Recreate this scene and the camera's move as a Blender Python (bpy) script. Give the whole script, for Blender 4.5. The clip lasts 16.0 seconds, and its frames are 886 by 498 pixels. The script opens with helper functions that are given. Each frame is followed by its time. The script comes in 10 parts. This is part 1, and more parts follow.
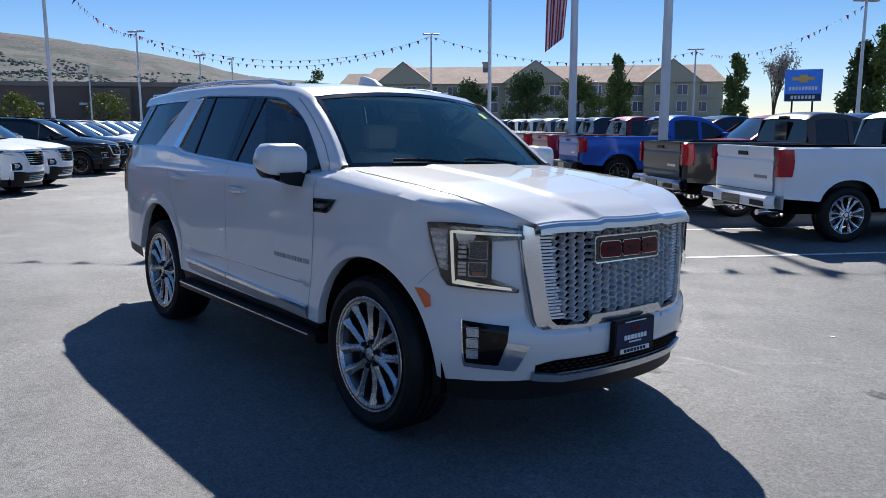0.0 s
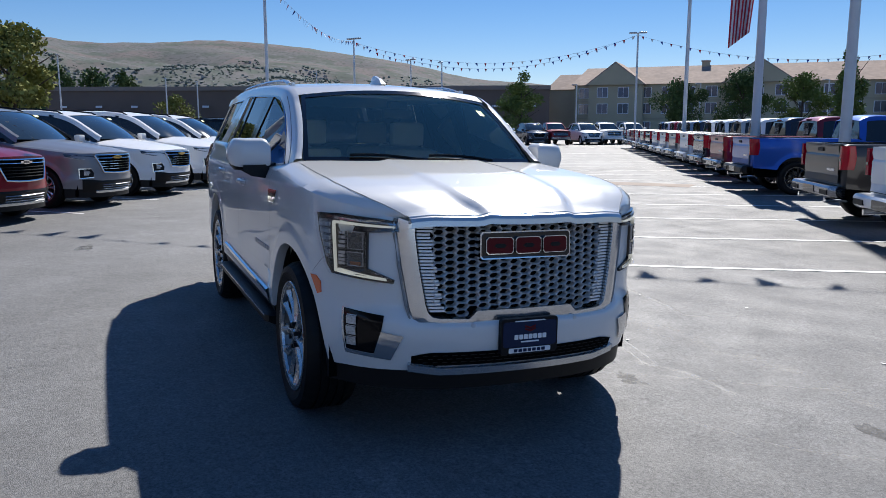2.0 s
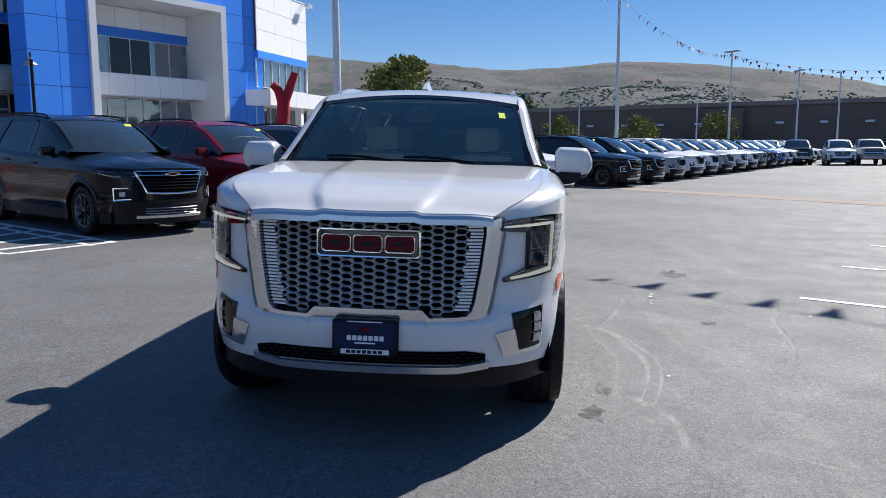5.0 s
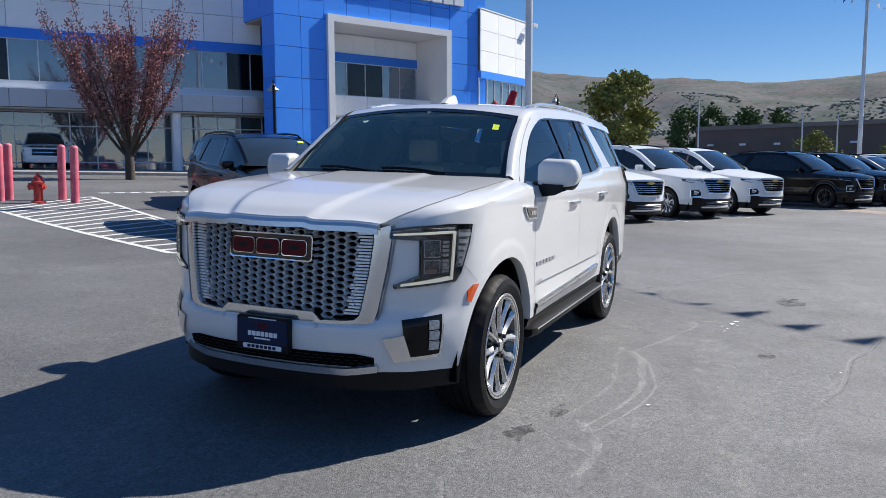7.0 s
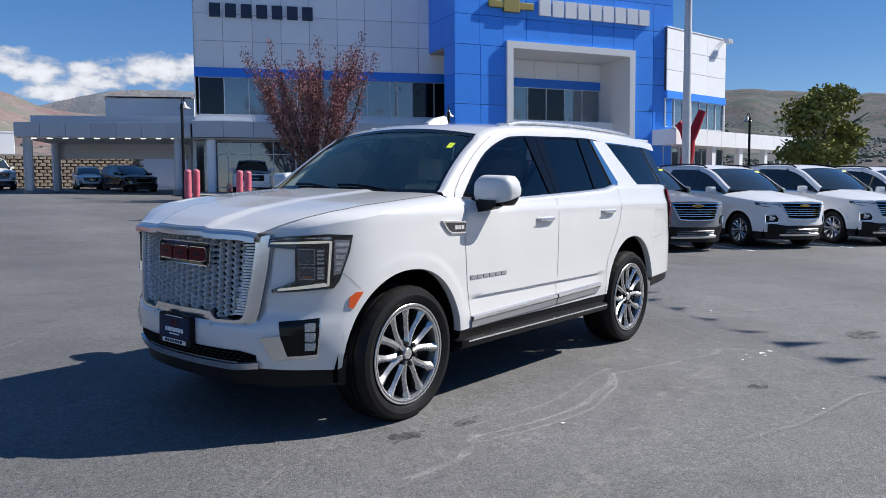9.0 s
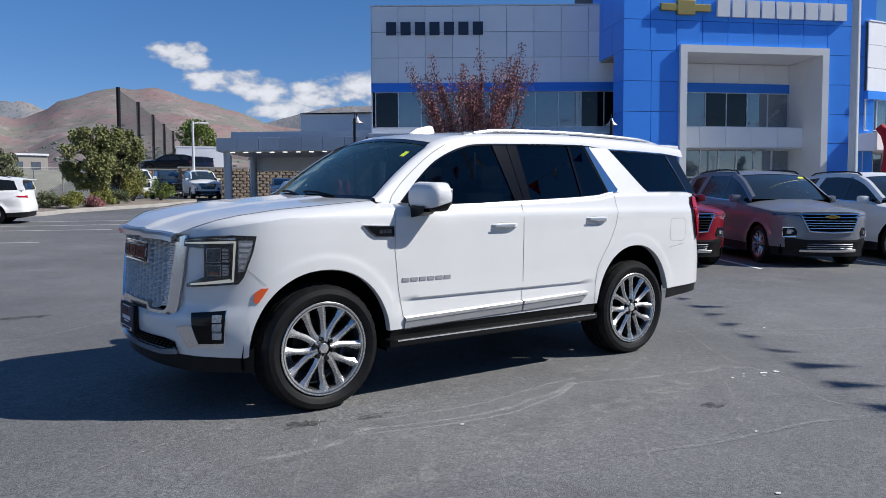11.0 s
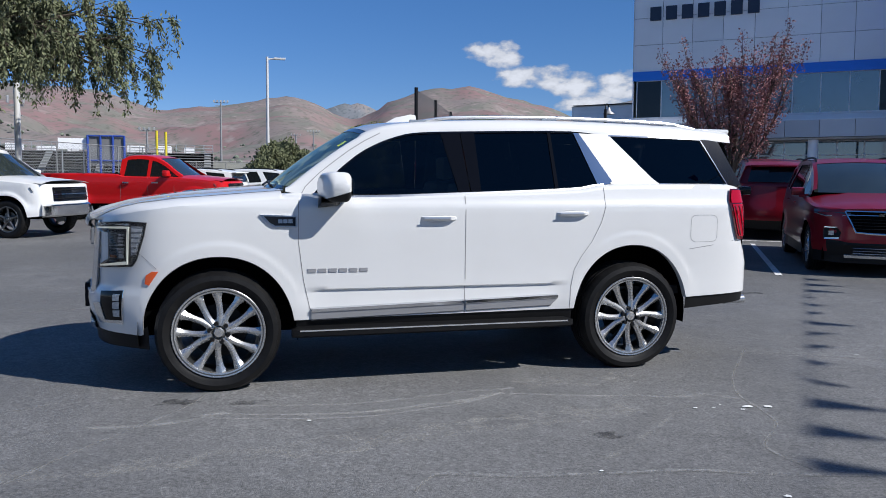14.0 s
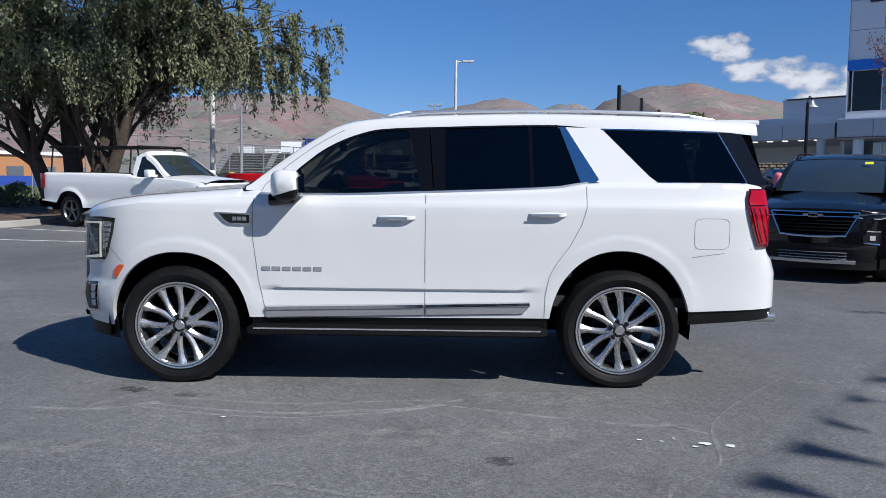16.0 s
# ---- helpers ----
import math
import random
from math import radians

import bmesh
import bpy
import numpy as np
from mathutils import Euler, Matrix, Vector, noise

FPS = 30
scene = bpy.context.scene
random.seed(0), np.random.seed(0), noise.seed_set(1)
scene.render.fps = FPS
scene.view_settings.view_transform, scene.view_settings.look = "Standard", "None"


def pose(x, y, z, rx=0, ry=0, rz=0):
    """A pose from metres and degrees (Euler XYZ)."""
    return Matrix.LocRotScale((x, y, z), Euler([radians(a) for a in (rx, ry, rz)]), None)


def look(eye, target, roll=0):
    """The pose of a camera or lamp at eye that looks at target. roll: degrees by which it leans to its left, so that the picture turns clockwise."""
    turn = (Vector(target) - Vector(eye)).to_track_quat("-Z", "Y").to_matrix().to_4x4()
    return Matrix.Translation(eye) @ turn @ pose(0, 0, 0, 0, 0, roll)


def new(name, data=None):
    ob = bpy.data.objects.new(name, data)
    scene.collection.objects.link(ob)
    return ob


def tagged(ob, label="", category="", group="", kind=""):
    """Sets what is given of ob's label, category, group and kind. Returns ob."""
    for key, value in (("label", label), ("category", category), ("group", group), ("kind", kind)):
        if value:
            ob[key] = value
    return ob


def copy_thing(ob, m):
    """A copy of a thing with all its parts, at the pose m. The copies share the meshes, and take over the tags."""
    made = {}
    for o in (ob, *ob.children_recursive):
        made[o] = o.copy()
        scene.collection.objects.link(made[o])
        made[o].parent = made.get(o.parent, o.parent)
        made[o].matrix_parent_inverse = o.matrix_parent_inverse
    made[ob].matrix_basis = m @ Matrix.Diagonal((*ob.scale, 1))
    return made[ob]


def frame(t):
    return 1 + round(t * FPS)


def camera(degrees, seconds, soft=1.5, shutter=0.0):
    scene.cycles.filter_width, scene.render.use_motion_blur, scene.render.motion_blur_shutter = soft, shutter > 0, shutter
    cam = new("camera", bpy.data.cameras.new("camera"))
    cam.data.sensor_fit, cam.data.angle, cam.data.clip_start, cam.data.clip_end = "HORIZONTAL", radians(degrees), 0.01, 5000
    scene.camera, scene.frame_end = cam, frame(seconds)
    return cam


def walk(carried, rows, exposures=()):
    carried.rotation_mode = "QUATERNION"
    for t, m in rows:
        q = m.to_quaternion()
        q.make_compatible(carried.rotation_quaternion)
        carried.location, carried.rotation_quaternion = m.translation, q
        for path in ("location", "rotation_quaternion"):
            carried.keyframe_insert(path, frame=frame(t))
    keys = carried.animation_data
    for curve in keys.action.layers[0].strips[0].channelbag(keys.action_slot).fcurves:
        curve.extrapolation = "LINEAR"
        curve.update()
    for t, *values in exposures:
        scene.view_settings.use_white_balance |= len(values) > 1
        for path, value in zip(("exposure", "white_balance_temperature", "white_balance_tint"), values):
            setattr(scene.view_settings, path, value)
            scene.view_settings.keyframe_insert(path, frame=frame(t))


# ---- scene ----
cam = camera(59.6, 16.0, soft=0.8)
METRES, EYE, TILT, LEAN, TURN = 14.05, 1.655, 0.0, 0.0, -129.2
ROWS = [
    (0.0, 0.0, 0.0, 0.0, -0.03, -9.2, 0.16),
    (0.5, 0.0267, 0.0001, -0.0015, 3.7, -9.17, 0.12),
    (1.0, 0.0557, -0.0008, -0.0025, 7.64, -9.13, 0.11),
    (1.5, 0.0843, -0.0006, -0.0027, 11.7, -9.12, 0.09),
    (2.0, 0.1128, 0.0076, -0.0024, 15.89, -9.06, 0.08),
    (2.5, 0.1439, 0.0152, -0.0034, 20.2, -8.94, 0.15),
    (3.0, 0.1699, 0.0309, -0.0058, 24.72, -8.82, 0.25),
    (5.5, 0.2945, 0.1256, -0.0121, 49.28, -7.18, 0.29),
    (6.0, 0.3141, 0.1497, -0.0132, 53.75, -6.87, 0.24),
    (6.5, 0.3339, 0.174, -0.0142, 58.14, -6.58, 0.22),
    (7.0, 0.3477, 0.2016, -0.0147, 62.42, -6.18, 0.2),
    (7.5, 0.3661, 0.2291, -0.0164, 66.53, -5.67, 0.25),
    (8.0, 0.3795, 0.2577, -0.0181, 70.45, -5.15, 0.33),
    (8.5, 0.3924, 0.286, -0.0183, 74.13, -4.7, 0.37),
    (9.0, 0.4054, 0.3139, -0.0191, 77.73, -4.32, 0.41),
    (11.5, 0.4279, 0.4697, -0.0219, 95.91, -3.46, 0.1),
    (12.0, 0.4197, 0.5005, -0.0219, 99.5, -3.51, -0.14),
    (12.5, 0.4107, 0.5326, -0.0227, 103.04, -3.6, -0.36),
    (13.0, 0.3971, 0.5615, -0.0238, 106.68, -3.72, -0.38),
    (13.5, 0.3819, 0.5895, -0.0232, 110.48, -3.84, -0.35),
    (14.0, 0.3697, 0.6191, -0.0227, 114.47, -4.0, -0.31),
    (14.5, 0.3504, 0.6443, -0.0229, 118.58, -4.16, -0.28),
    (15.0, 0.3327, 0.6713, -0.0235, 122.62, -4.24, -0.32),
    (15.5, 0.3117, 0.6943, -0.0239, 126.48, -4.21, -0.47),
    (16.0, 0.2866, 0.7146, -0.0225, 130.14, -4.09, -0.68),
]
walk(cam, [(t, pose(-3.30, 3.155, EYE, TILT, LEAN, TURN) @ pose(METRES * x, METRES * y, METRES * z, 90 + pitch, roll, yaw)) for t, x, y, z, yaw, pitch, roll in ROWS],
     exposures=[(0.0, 0.64, 6480, 10), (3.0, 0.44, 6450, 10), (6.0, 0.56, 6540, 10), (9.0, 0.42, 6480, 10), (12.0, 0.23, 6300, 10), (16.0, 0.22, 6200, 10)])

# ---- world, sun ----
SUN = Vector((math.cos(radians(-38.2)) * math.cos(radians(41.5)), math.sin(radians(-38.2)) * math.cos(radians(41.5)), math.sin(radians(41.5))))
world = bpy.data.worlds.new("sky")
scene.world = world
world.use_nodes = True
wn = world.node_tree
wn.nodes.clear()
w_out = wn.nodes.new("ShaderNodeOutputWorld")
w_bg = wn.nodes.new("ShaderNodeBackground")
w_sky = wn.nodes.new("ShaderNodeTexSky")
w_sky.sky_type = "NISHITA"
w_sky.sun_disc = False
w_sky.sun_elevation = math.asin(SUN.z)
w_sky.sun_rotation = math.atan2(SUN.x, SUN.y)
w_sky.altitude = 1400
w_sky.air_density = 1.0
w_sky.dust_density = 0.0
w_sky.ozone_density = 3.5
w_bg.inputs["Strength"].default_value = 0.057


def w_math(op, a, b=None, clamp=False):
    n = wn.nodes.new("ShaderNodeMath")
    n.operation = op
    n.use_clamp = clamp
    for i, v in enumerate((a, b)):
        if v is None:
            continue
        if isinstance(v, (int, float)):
            n.inputs[i].default_value = v
        else:
            wn.links.new(v, n.inputs[i])
    return n.outputs[0]


# cumulus low over the mountains: azimuth and elevation in degrees
w_tc = wn.nodes.new("ShaderNodeTexCoord")
w_sep = wn.nodes.new("ShaderNodeSeparateXYZ")
wn.links.new(w_tc.outputs["Generated"], w_sep.inputs[0])
w_az = w_math("MULTIPLY", w_math("ARCTAN2", w_sep.outputs[1], w_sep.outputs[0]), 57.2958)
w_el = w_math("MULTIPLY", w_math("ARCSINE", w_sep.outputs[2]), 57.2958)
w_cmb = wn.nodes.new("ShaderNodeCombineXYZ")
wn.links.new(w_az, w_cmb.inputs[0])
wn.links.new(w_math("MULTIPLY", w_el, 1.7), w_cmb.inputs[1])
w_noise = wn.nodes.new("ShaderNodeTexNoise")
w_noise.inputs["Scale"].default_value = 0.72
w_noise.inputs["Detail"].default_value = 9.0
w_noise.inputs["Roughness"].default_value = 0.50
wn.links.new(w_cmb.outputs[0], w_noise.inputs["Vector"])
mask = None
for a0, e0, sa, se in ((72.1, 10.3, 2.0, 0.7), (70.8, 9.9, 1.4, 1.1), (69.6, 8.6, 2.3, 0.75), (67.4, 8.5, 1.5, 0.9), (65.6, 7.7, 2.2, 1.1), (62.6, 7.7, 2.4, 1.2), (58.6, 8.3, 3.4, 1.2), (55.4, 8.4, 3.0, 1.2), (64.6, 6.7, 3.0, 0.7)):
    da = w_math("DIVIDE", w_math("SUBTRACT", w_az, a0), sa)
    de = w_math("DIVIDE", w_math("SUBTRACT", w_el, e0), se)
    q = w_math("SUBTRACT", 1.0, w_math("ADD", w_math("MULTIPLY", da, da), w_math("MULTIPLY", de, de)))
    mask = q if mask is None else w_math("MAXIMUM", mask, q)
dens = w_math("ADD", w_math("MULTIPLY", mask, 0.80), w_math("MULTIPLY", w_math("SUBTRACT", w_noise.outputs["Fac"], 0.50), 2.3))
cover = w_math("MULTIPLY", dens, 1.7, True)
cover = w_math("MULTIPLY", cover, w_math("GREATER_THAN", mask, -1.2))
w_mix = wn.nodes.new("ShaderNodeMix")
w_mix.data_type = "RGBA"
wn.links.new(w_math("MULTIPLY", cover, 0.9), w_mix.inputs["Factor"])
w_hs = wn.nodes.new("ShaderNodeHueSaturation")
w_hs.inputs["Saturation"].default_value = 1.26
w_hs.inputs["Value"].default_value = 1.09
wn.links.new(w_sky.outputs[0], w_hs.inputs["Color"])
w_tint = wn.nodes.new("ShaderNodeMix")
w_tint.data_type = "RGBA"
w_tint.blend_type = "MULTIPLY"
w_tint.inputs["Factor"].default_value = 1.0
w_tint.inputs[7].default_value = (1.06, 0.98, 1.06, 1)
wn.links.new(w_hs.outputs[0], w_tint.inputs[6])
# more scattered blue on the side away from the sun
away = w_math("MULTIPLY", w_math("SUBTRACT", 0.45, w_math("ADD", w_math("MULTIPLY", w_sep.outputs[0], 0.43), w_math("MULTIPLY", w_sep.outputs[1], -0.34))), 1.1, True)
w_far = wn.nodes.new("ShaderNodeMix")
w_far.data_type = "RGBA"
w_far.blend_type = "ADD"
w_far.inputs[7].default_value = (0.50, 1.15, 2.8, 1)
wn.links.new(away, w_far.inputs["Factor"])
wn.links.new(w_tint.outputs[2], w_far.inputs[6])
wn.links.new(w_far.outputs[2], w_mix.inputs[6])
shade = w_math("ADD", 6.6, w_math("MULTIPLY", w_math("MULTIPLY", dens, 1.1, True), 6.0))
w_cc = wn.nodes.new("ShaderNodeCombineColor")
wn.links.new(w_math("MULTIPLY", shade, 0.97), w_cc.inputs[0])
wn.links.new(w_math("MULTIPLY", shade, 0.98), w_cc.inputs[1])
wn.links.new(w_math("MULTIPLY", shade, 1.03), w_cc.inputs[2])
wn.links.new(w_cc.outputs[0], w_mix.inputs[7])
wn.links.new(w_mix.outputs[2], w_bg.inputs["Color"])
wn.links.new(w_bg.outputs[0], w_out.inputs["Surface"])

sun_data = bpy.data.lights.new("sun", "SUN")
sun_data.energy = 5.0
sun_data.angle = radians(0.53)
sun_data.color = (1.0, 0.962, 0.91)
sun = new("sun", sun_data)
sun.matrix_world = look(SUN * 60, (0, 0, 0))

# ---- materials ----
def material(name, color, rough=0.5, metal=0.0, scale=8.0, vary=0.06, bump=0.0, bump_scale=40.0, coat=0.0, spec=0.5,
             second=None, second_scale=1.2, second_amount=0.0, emit=0.0, trans=0.0, random=0.0, rough_vary=0.0, coord="Object", ior=1.45):
    m = bpy.data.materials.new(name)
    m.use_nodes = True
    nt = m.node_tree
    b = nt.nodes["Principled BSDF"]
    b.inputs["Roughness"].default_value = rough
    b.inputs["Metallic"].default_value = metal
    b.inputs["Coat Weight"].default_value = coat
    b.inputs["Coat Roughness"].default_value = 0.03
    b.inputs["Specular IOR Level"].default_value = spec
    b.inputs["Transmission Weight"].default_value = trans
    b.inputs["IOR"].default_value = ior
    tc = nt.nodes.new("ShaderNodeTexCoord")
    col = None
    rgb = nt.nodes.new("ShaderNodeRGB")
    rgb.outputs[0].default_value = (*color, 1)
    col = rgb.outputs[0]

    def noise_node(s, detail=4.0):
        n = nt.nodes.new("ShaderNodeTexNoise")
        n.inputs["Scale"].default_value = s
        n.inputs["Detail"].default_value = detail
        nt.links.new(tc.outputs[coord], n.inputs["Vector"])
        return n

    if second is not None:
        n2 = noise_node(second_scale, 6.0)
        ramp = nt.nodes.new("ShaderNodeMapRange")
        ramp.inputs["From Min"].default_value = 0.42
        ramp.inputs["From Max"].default_value = 0.62
        ramp.inputs["To Max"].default_value = second_amount
        nt.links.new(n2.outputs["Fac"], ramp.inputs["Value"])
        mx = nt.nodes.new("ShaderNodeMix")
        mx.data_type = "RGBA"
        nt.links.new(ramp.outputs[0], mx.inputs["Factor"])
        nt.links.new(col, mx.inputs[6])
        mx.inputs[7].default_value = (*second, 1)
        col = mx.outputs[2]
    if vary > 0 or random > 0:
        hsv = nt.nodes.new("ShaderNodeHueSaturation")
        nt.links.new(col, hsv.inputs["Color"])
        val = None
        if vary > 0:
            n1 = noise_node(scale)
            mr = nt.nodes.new("ShaderNodeMapRange")
            mr.inputs["From Min"].default_value = 0.25
            mr.inputs["From Max"].default_value = 0.75
            mr.inputs["To Min"].default_value = 1 - vary
            mr.inputs["To Max"].default_value = 1 + vary
            nt.links.new(n1.outputs["Fac"], mr.inputs["Value"])
            val = mr.outputs[0]
        if random > 0:
            oi = nt.nodes.new("ShaderNodeObjectInfo")
            m2 = nt.nodes.new("ShaderNodeMapRange")
            m2.inputs["To Min"].default_value = 1 - random
            m2.inputs["To Max"].default_value = 1 + random
            nt.links.new(oi.outputs["Random"], m2.inputs["Value"])
            if val is None:
                val = m2.outputs[0]
            else:
                mu = nt.nodes.new("ShaderNodeMath")
                mu.operation = "MULTIPLY"
                nt.links.new(val, mu.inputs[0])
                nt.links.new(m2.outputs[0], mu.inputs[1])
                val = mu.outputs[0]
        nt.links.new(val, hsv.inputs["Value"])
        col = hsv.outputs[0]
    nt.links.new(col, b.inputs["Base Color"])
    if rough_vary > 0:
        n4 = noise_node(scale * 0.6)
        m4 = nt.nodes.new("ShaderNodeMapRange")
        m4.inputs["To Min"].default_value = max(0.0, rough - rough_vary)
        m4.inputs["To Max"].default_value = min(1.0, rough + rough_vary)
        nt.links.new(n4.outputs["Fac"], m4.inputs["Value"])
        nt.links.new(m4.outputs[0], b.inputs["Roughness"])
    if bump > 0:
        n3 = noise_node(bump_scale, 6.0)
        bp = nt.nodes.new("ShaderNodeBump")
        bp.inputs["Strength"].default_value = bump
        bp.inputs["Distance"].default_value = 0.02
        nt.links.new(n3.outputs["Fac"], bp.inputs["Height"])
        nt.links.new(bp.outputs[0], b.inputs["Normal"])
    if emit > 0:
        nt.links.new(col, b.inputs["Emission Color"])
        b.inputs["Emission Strength"].default_value = emit
    return m


def glass_material(name, tint, clear, rough=0.0, ior=1.5, gloss=(1, 1, 1)):
    """A pane: part of the light goes through it, tinted, and the rest of the look is its gloss."""
    m = bpy.data.materials.new(name)
    m.use_nodes = True
    nt = m.node_tree
    nt.nodes.clear()
    out = nt.nodes.new("ShaderNodeOutputMaterial")
    tr = nt.nodes.new("ShaderNodeBsdfTransparent")
    tr.inputs["Color"].default_value = (tint[0] * clear, tint[1] * clear, tint[2] * clear, 1)
    gl = nt.nodes.new("ShaderNodeBsdfGlossy")
    gl.inputs["Roughness"].default_value = rough
    fr = nt.nodes.new("ShaderNodeFresnel")
    fr.inputs["IOR"].default_value = ior
    gl.inputs["Color"].default_value = (*gloss, 1)
    mix = nt.nodes.new("ShaderNodeMixShader")
    nt.links.new(fr.outputs[0], mix.inputs["Fac"])
    nt.links.new(tr.outputs[0], mix.inputs[1])
    nt.links.new(gl.outputs[0], mix.inputs[2])
    nt.links.new(mix.outputs[0], out.inputs["Surface"])
    return m


M_PEARL = material("pearl_white_paint", (0.665, 0.665, 0.655), 0.32, 0.0, vary=0.012, coat=1.0, scale=300, spec=0.35, second=(0.64, 0.64, 0.63), second_scale=2.0, second_amount=0.6)
M_WHITE = material("white_paint", (0.78, 0.78, 0.77), 0.3, vary=0.015, coat=0.45, spec=0.3, scale=3)
M_BLACKP = material("black_paint", (0.003, 0.003, 0.004), 0.16, vary=0.05, coat=0.25, spec=0.25)
M_NAVY = material("navy_paint", (0.010, 0.016, 0.036), 0.25, vary=0.05, coat=0.7, spec=0.2)
M_REDP = material("dark_red_paint", (0.23, 0.008, 0.018), 0.28, 0.25, vary=0.03, coat=0.45, spec=0.3)
M_REDB = material("bright_red_paint", (0.55, 0.01, 0.012), 0.28, vary=0.03, coat=0.45, spec=0.3)
M_SILVER = material("silver_paint", (0.33, 0.335, 0.345), 0.32, 0.65, vary=0.02, coat=0.45, spec=0.3)
M_GREYP = material("grey_paint", (0.22, 0.225, 0.24), 0.3, 0.3, vary=0.02, coat=0.45, spec=0.3)
M_BROWNP = material("dark_brown_grey_paint", (0.035, 0.033, 0.032), 0.3, 0.1, vary=0.03, coat=0.45, spec=0.3)
M_BLUEP = material("bright_blue_paint", (0.02, 0.10, 0.42), 0.28, 0.3, vary=0.02, coat=0.45, spec=0.3)
M_CHROME = material("chrome", (0.78, 0.79, 0.80), 0.08, 1.0, vary=0.02)
# chrome darkened in colour to stand for the ground it mirrors
M_BUMPC = material("dark_chrome", (0.30, 0.31, 0.33), 0.22, 0.85, vary=0.04)
M_SATIN = material("satin_chrome", (0.68, 0.69, 0.70), 0.26, 0.8, vary=0.03)
M_ALLOY = material("polished_alloy", (0.76, 0.76, 0.77), 0.24, 0.82, vary=0.04, scale=20)
M_ALLOYD = material("dark_alloy", (0.16, 0.165, 0.17), 0.32, 0.9, vary=0.05, scale=20)
M_RUBBER = material("tyre_rubber", (0.007, 0.007, 0.0075), 0.5, vary=0.2, scale=25, bump=0.1, bump_scale=120, spec=0.22, second=(0.013, 0.0125, 0.012), second_scale=6, second_amount=0.5)
M_TRIM = material("black_plastic", (0.008, 0.008, 0.0085), 0.45, vary=0.1, bump=0.05, bump_scale=300, spec=0.25)
M_GLOSSB = material("gloss_black", (0.006, 0.006, 0.007), 0.08, vary=0.0, coat=0.5)
# near-black: the dark of unlit hollows is put into the colour
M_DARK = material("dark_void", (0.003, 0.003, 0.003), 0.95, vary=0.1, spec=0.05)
M_MESHC = material("grille_satin", (0.74, 0.74, 0.74), 0.36, 0.35, vary=0.03)
M_GROOVE = material("shut_gap", (0.24, 0.24, 0.24), 0.7, vary=0.0)
M_SATINC = material("satin_body_chrome", (0.62, 0.62, 0.62), 0.28, 0.85, vary=0.03)
M_FRAMEG = material("bright_grille_frame", (0.72, 0.73, 0.74), 0.17, 0.92, vary=0.02)
M_PILLAR = material("gloss_black_pillar", (0.004, 0.004, 0.005), 0.10, vary=0.0, spec=0.3)
M_WHEEL = material("machined_alloy", (0.56, 0.56, 0.555), 0.27, 0.86, vary=0.06, scale=30, rough_vary=0.06)
M_TAIL = material("red_lamp", (0.36, 0.002, 0.016), 0.15, vary=0.1, coat=0.3, spec=0.3)
M_TAILD = material("dark_red_lamp", (0.09, 0.003, 0.004), 0.1, vary=0.1, coat=1.0)
M_AMBER = material("orange_reflector", (0.75, 0.10, 0.015), 0.2, vary=0.05, coat=1.0)
M_LAMP = material("lamp_reflector", (0.42, 0.43, 0.45), 0.12, 0.8, vary=0.4, scale=60)
M_DRL = material("daylight_strip", (0.40, 0.40, 0.36), 0.25, vary=0.0, emit=0.55)
M_DRLOFF = material("clear_lamp_strip", (0.42, 0.44, 0.45), 0.15, 0.3, vary=0.4, scale=80, coat=1.0)
M_GLASS = glass_material("windscreen_glass", (0.80, 0.98, 0.92), 0.92, ior=2.6, gloss=(1.0, 1.0, 0.80))
M_TINT = glass_material("tinted_glass", (0.75, 0.8, 0.85), 0.20)
M_PRIV = glass_material("privacy_glass", (0.6, 0.7, 0.8), 0.025)
M_LENS = glass_material("lamp_lens", (0.95, 0.97, 1.0), 0.92)
M_SEAT = material("pale_leather", (0.66, 0.64, 0.58), 0.5, vary=0.06, bump=0.05)
M_DASH = material("dashboard_plastic", (0.03, 0.03, 0.03), 0.55, vary=0.1)
M_DASHL = material("pale_dashboard", (0.55, 0.56, 0.52), 0.55, vary=0.1)
M_BADGE = material("red_badge", (0.10, 0.003, 0.006), 0.4, 0.0, vary=0.03, spec=0.2)
M_PLATE = material("navy_plate", (0.008, 0.018, 0.055), 0.45, vary=0.04, spec=0.2)
M_PLATEF = material("plate_surround", (0.006, 0.006, 0.008), 0.5, vary=0.05, spec=0.2)
M_PWHITE = material("white_lettering", (0.75, 0.76, 0.78), 0.4, vary=0.02)
M_STICK = material("yellow_sticker", (0.72, 0.78, 0.04), 0.5, vary=0.03)


# ---- mesh helpers ----
def part(name, bm, mat, parent=None, label="", smooth=False, angle=40.0):
    me = bpy.data.meshes.new(name)
    if smooth:
        lim = math.cos(radians(angle))
        bm.normal_update()
        for f in bm.faces:
            f.smooth = True
        for e in bm.edges:
            if len(e.link_faces) == 2 and e.link_faces[0].normal.dot(e.link_faces[1].normal) < lim:
                e.smooth = False
    bm.to_mesh(me)
    bm.free()
    for mm in (mat if isinstance(mat, (list, tuple)) else [mat]):
        me.materials.append(mm)
    ob = new(name, me)
    if parent is not None:
        ob.parent = parent
    if label:
        tagged(ob, label)
    return ob


def facing(bm, way):
    """Turns every face to look along way."""
    bm.normal_update()
    for f in bm.faces:
        if f.normal.dot(Vector(way)) < 0:
            f.normal_flip()
    return bm


def thing(name, m, label, category, group="", kind=""):
    ob = new(name)
    ob.empty_display_size = 0.2
    ob.matrix_world = m
    return tagged(ob, label, category, group, kind)


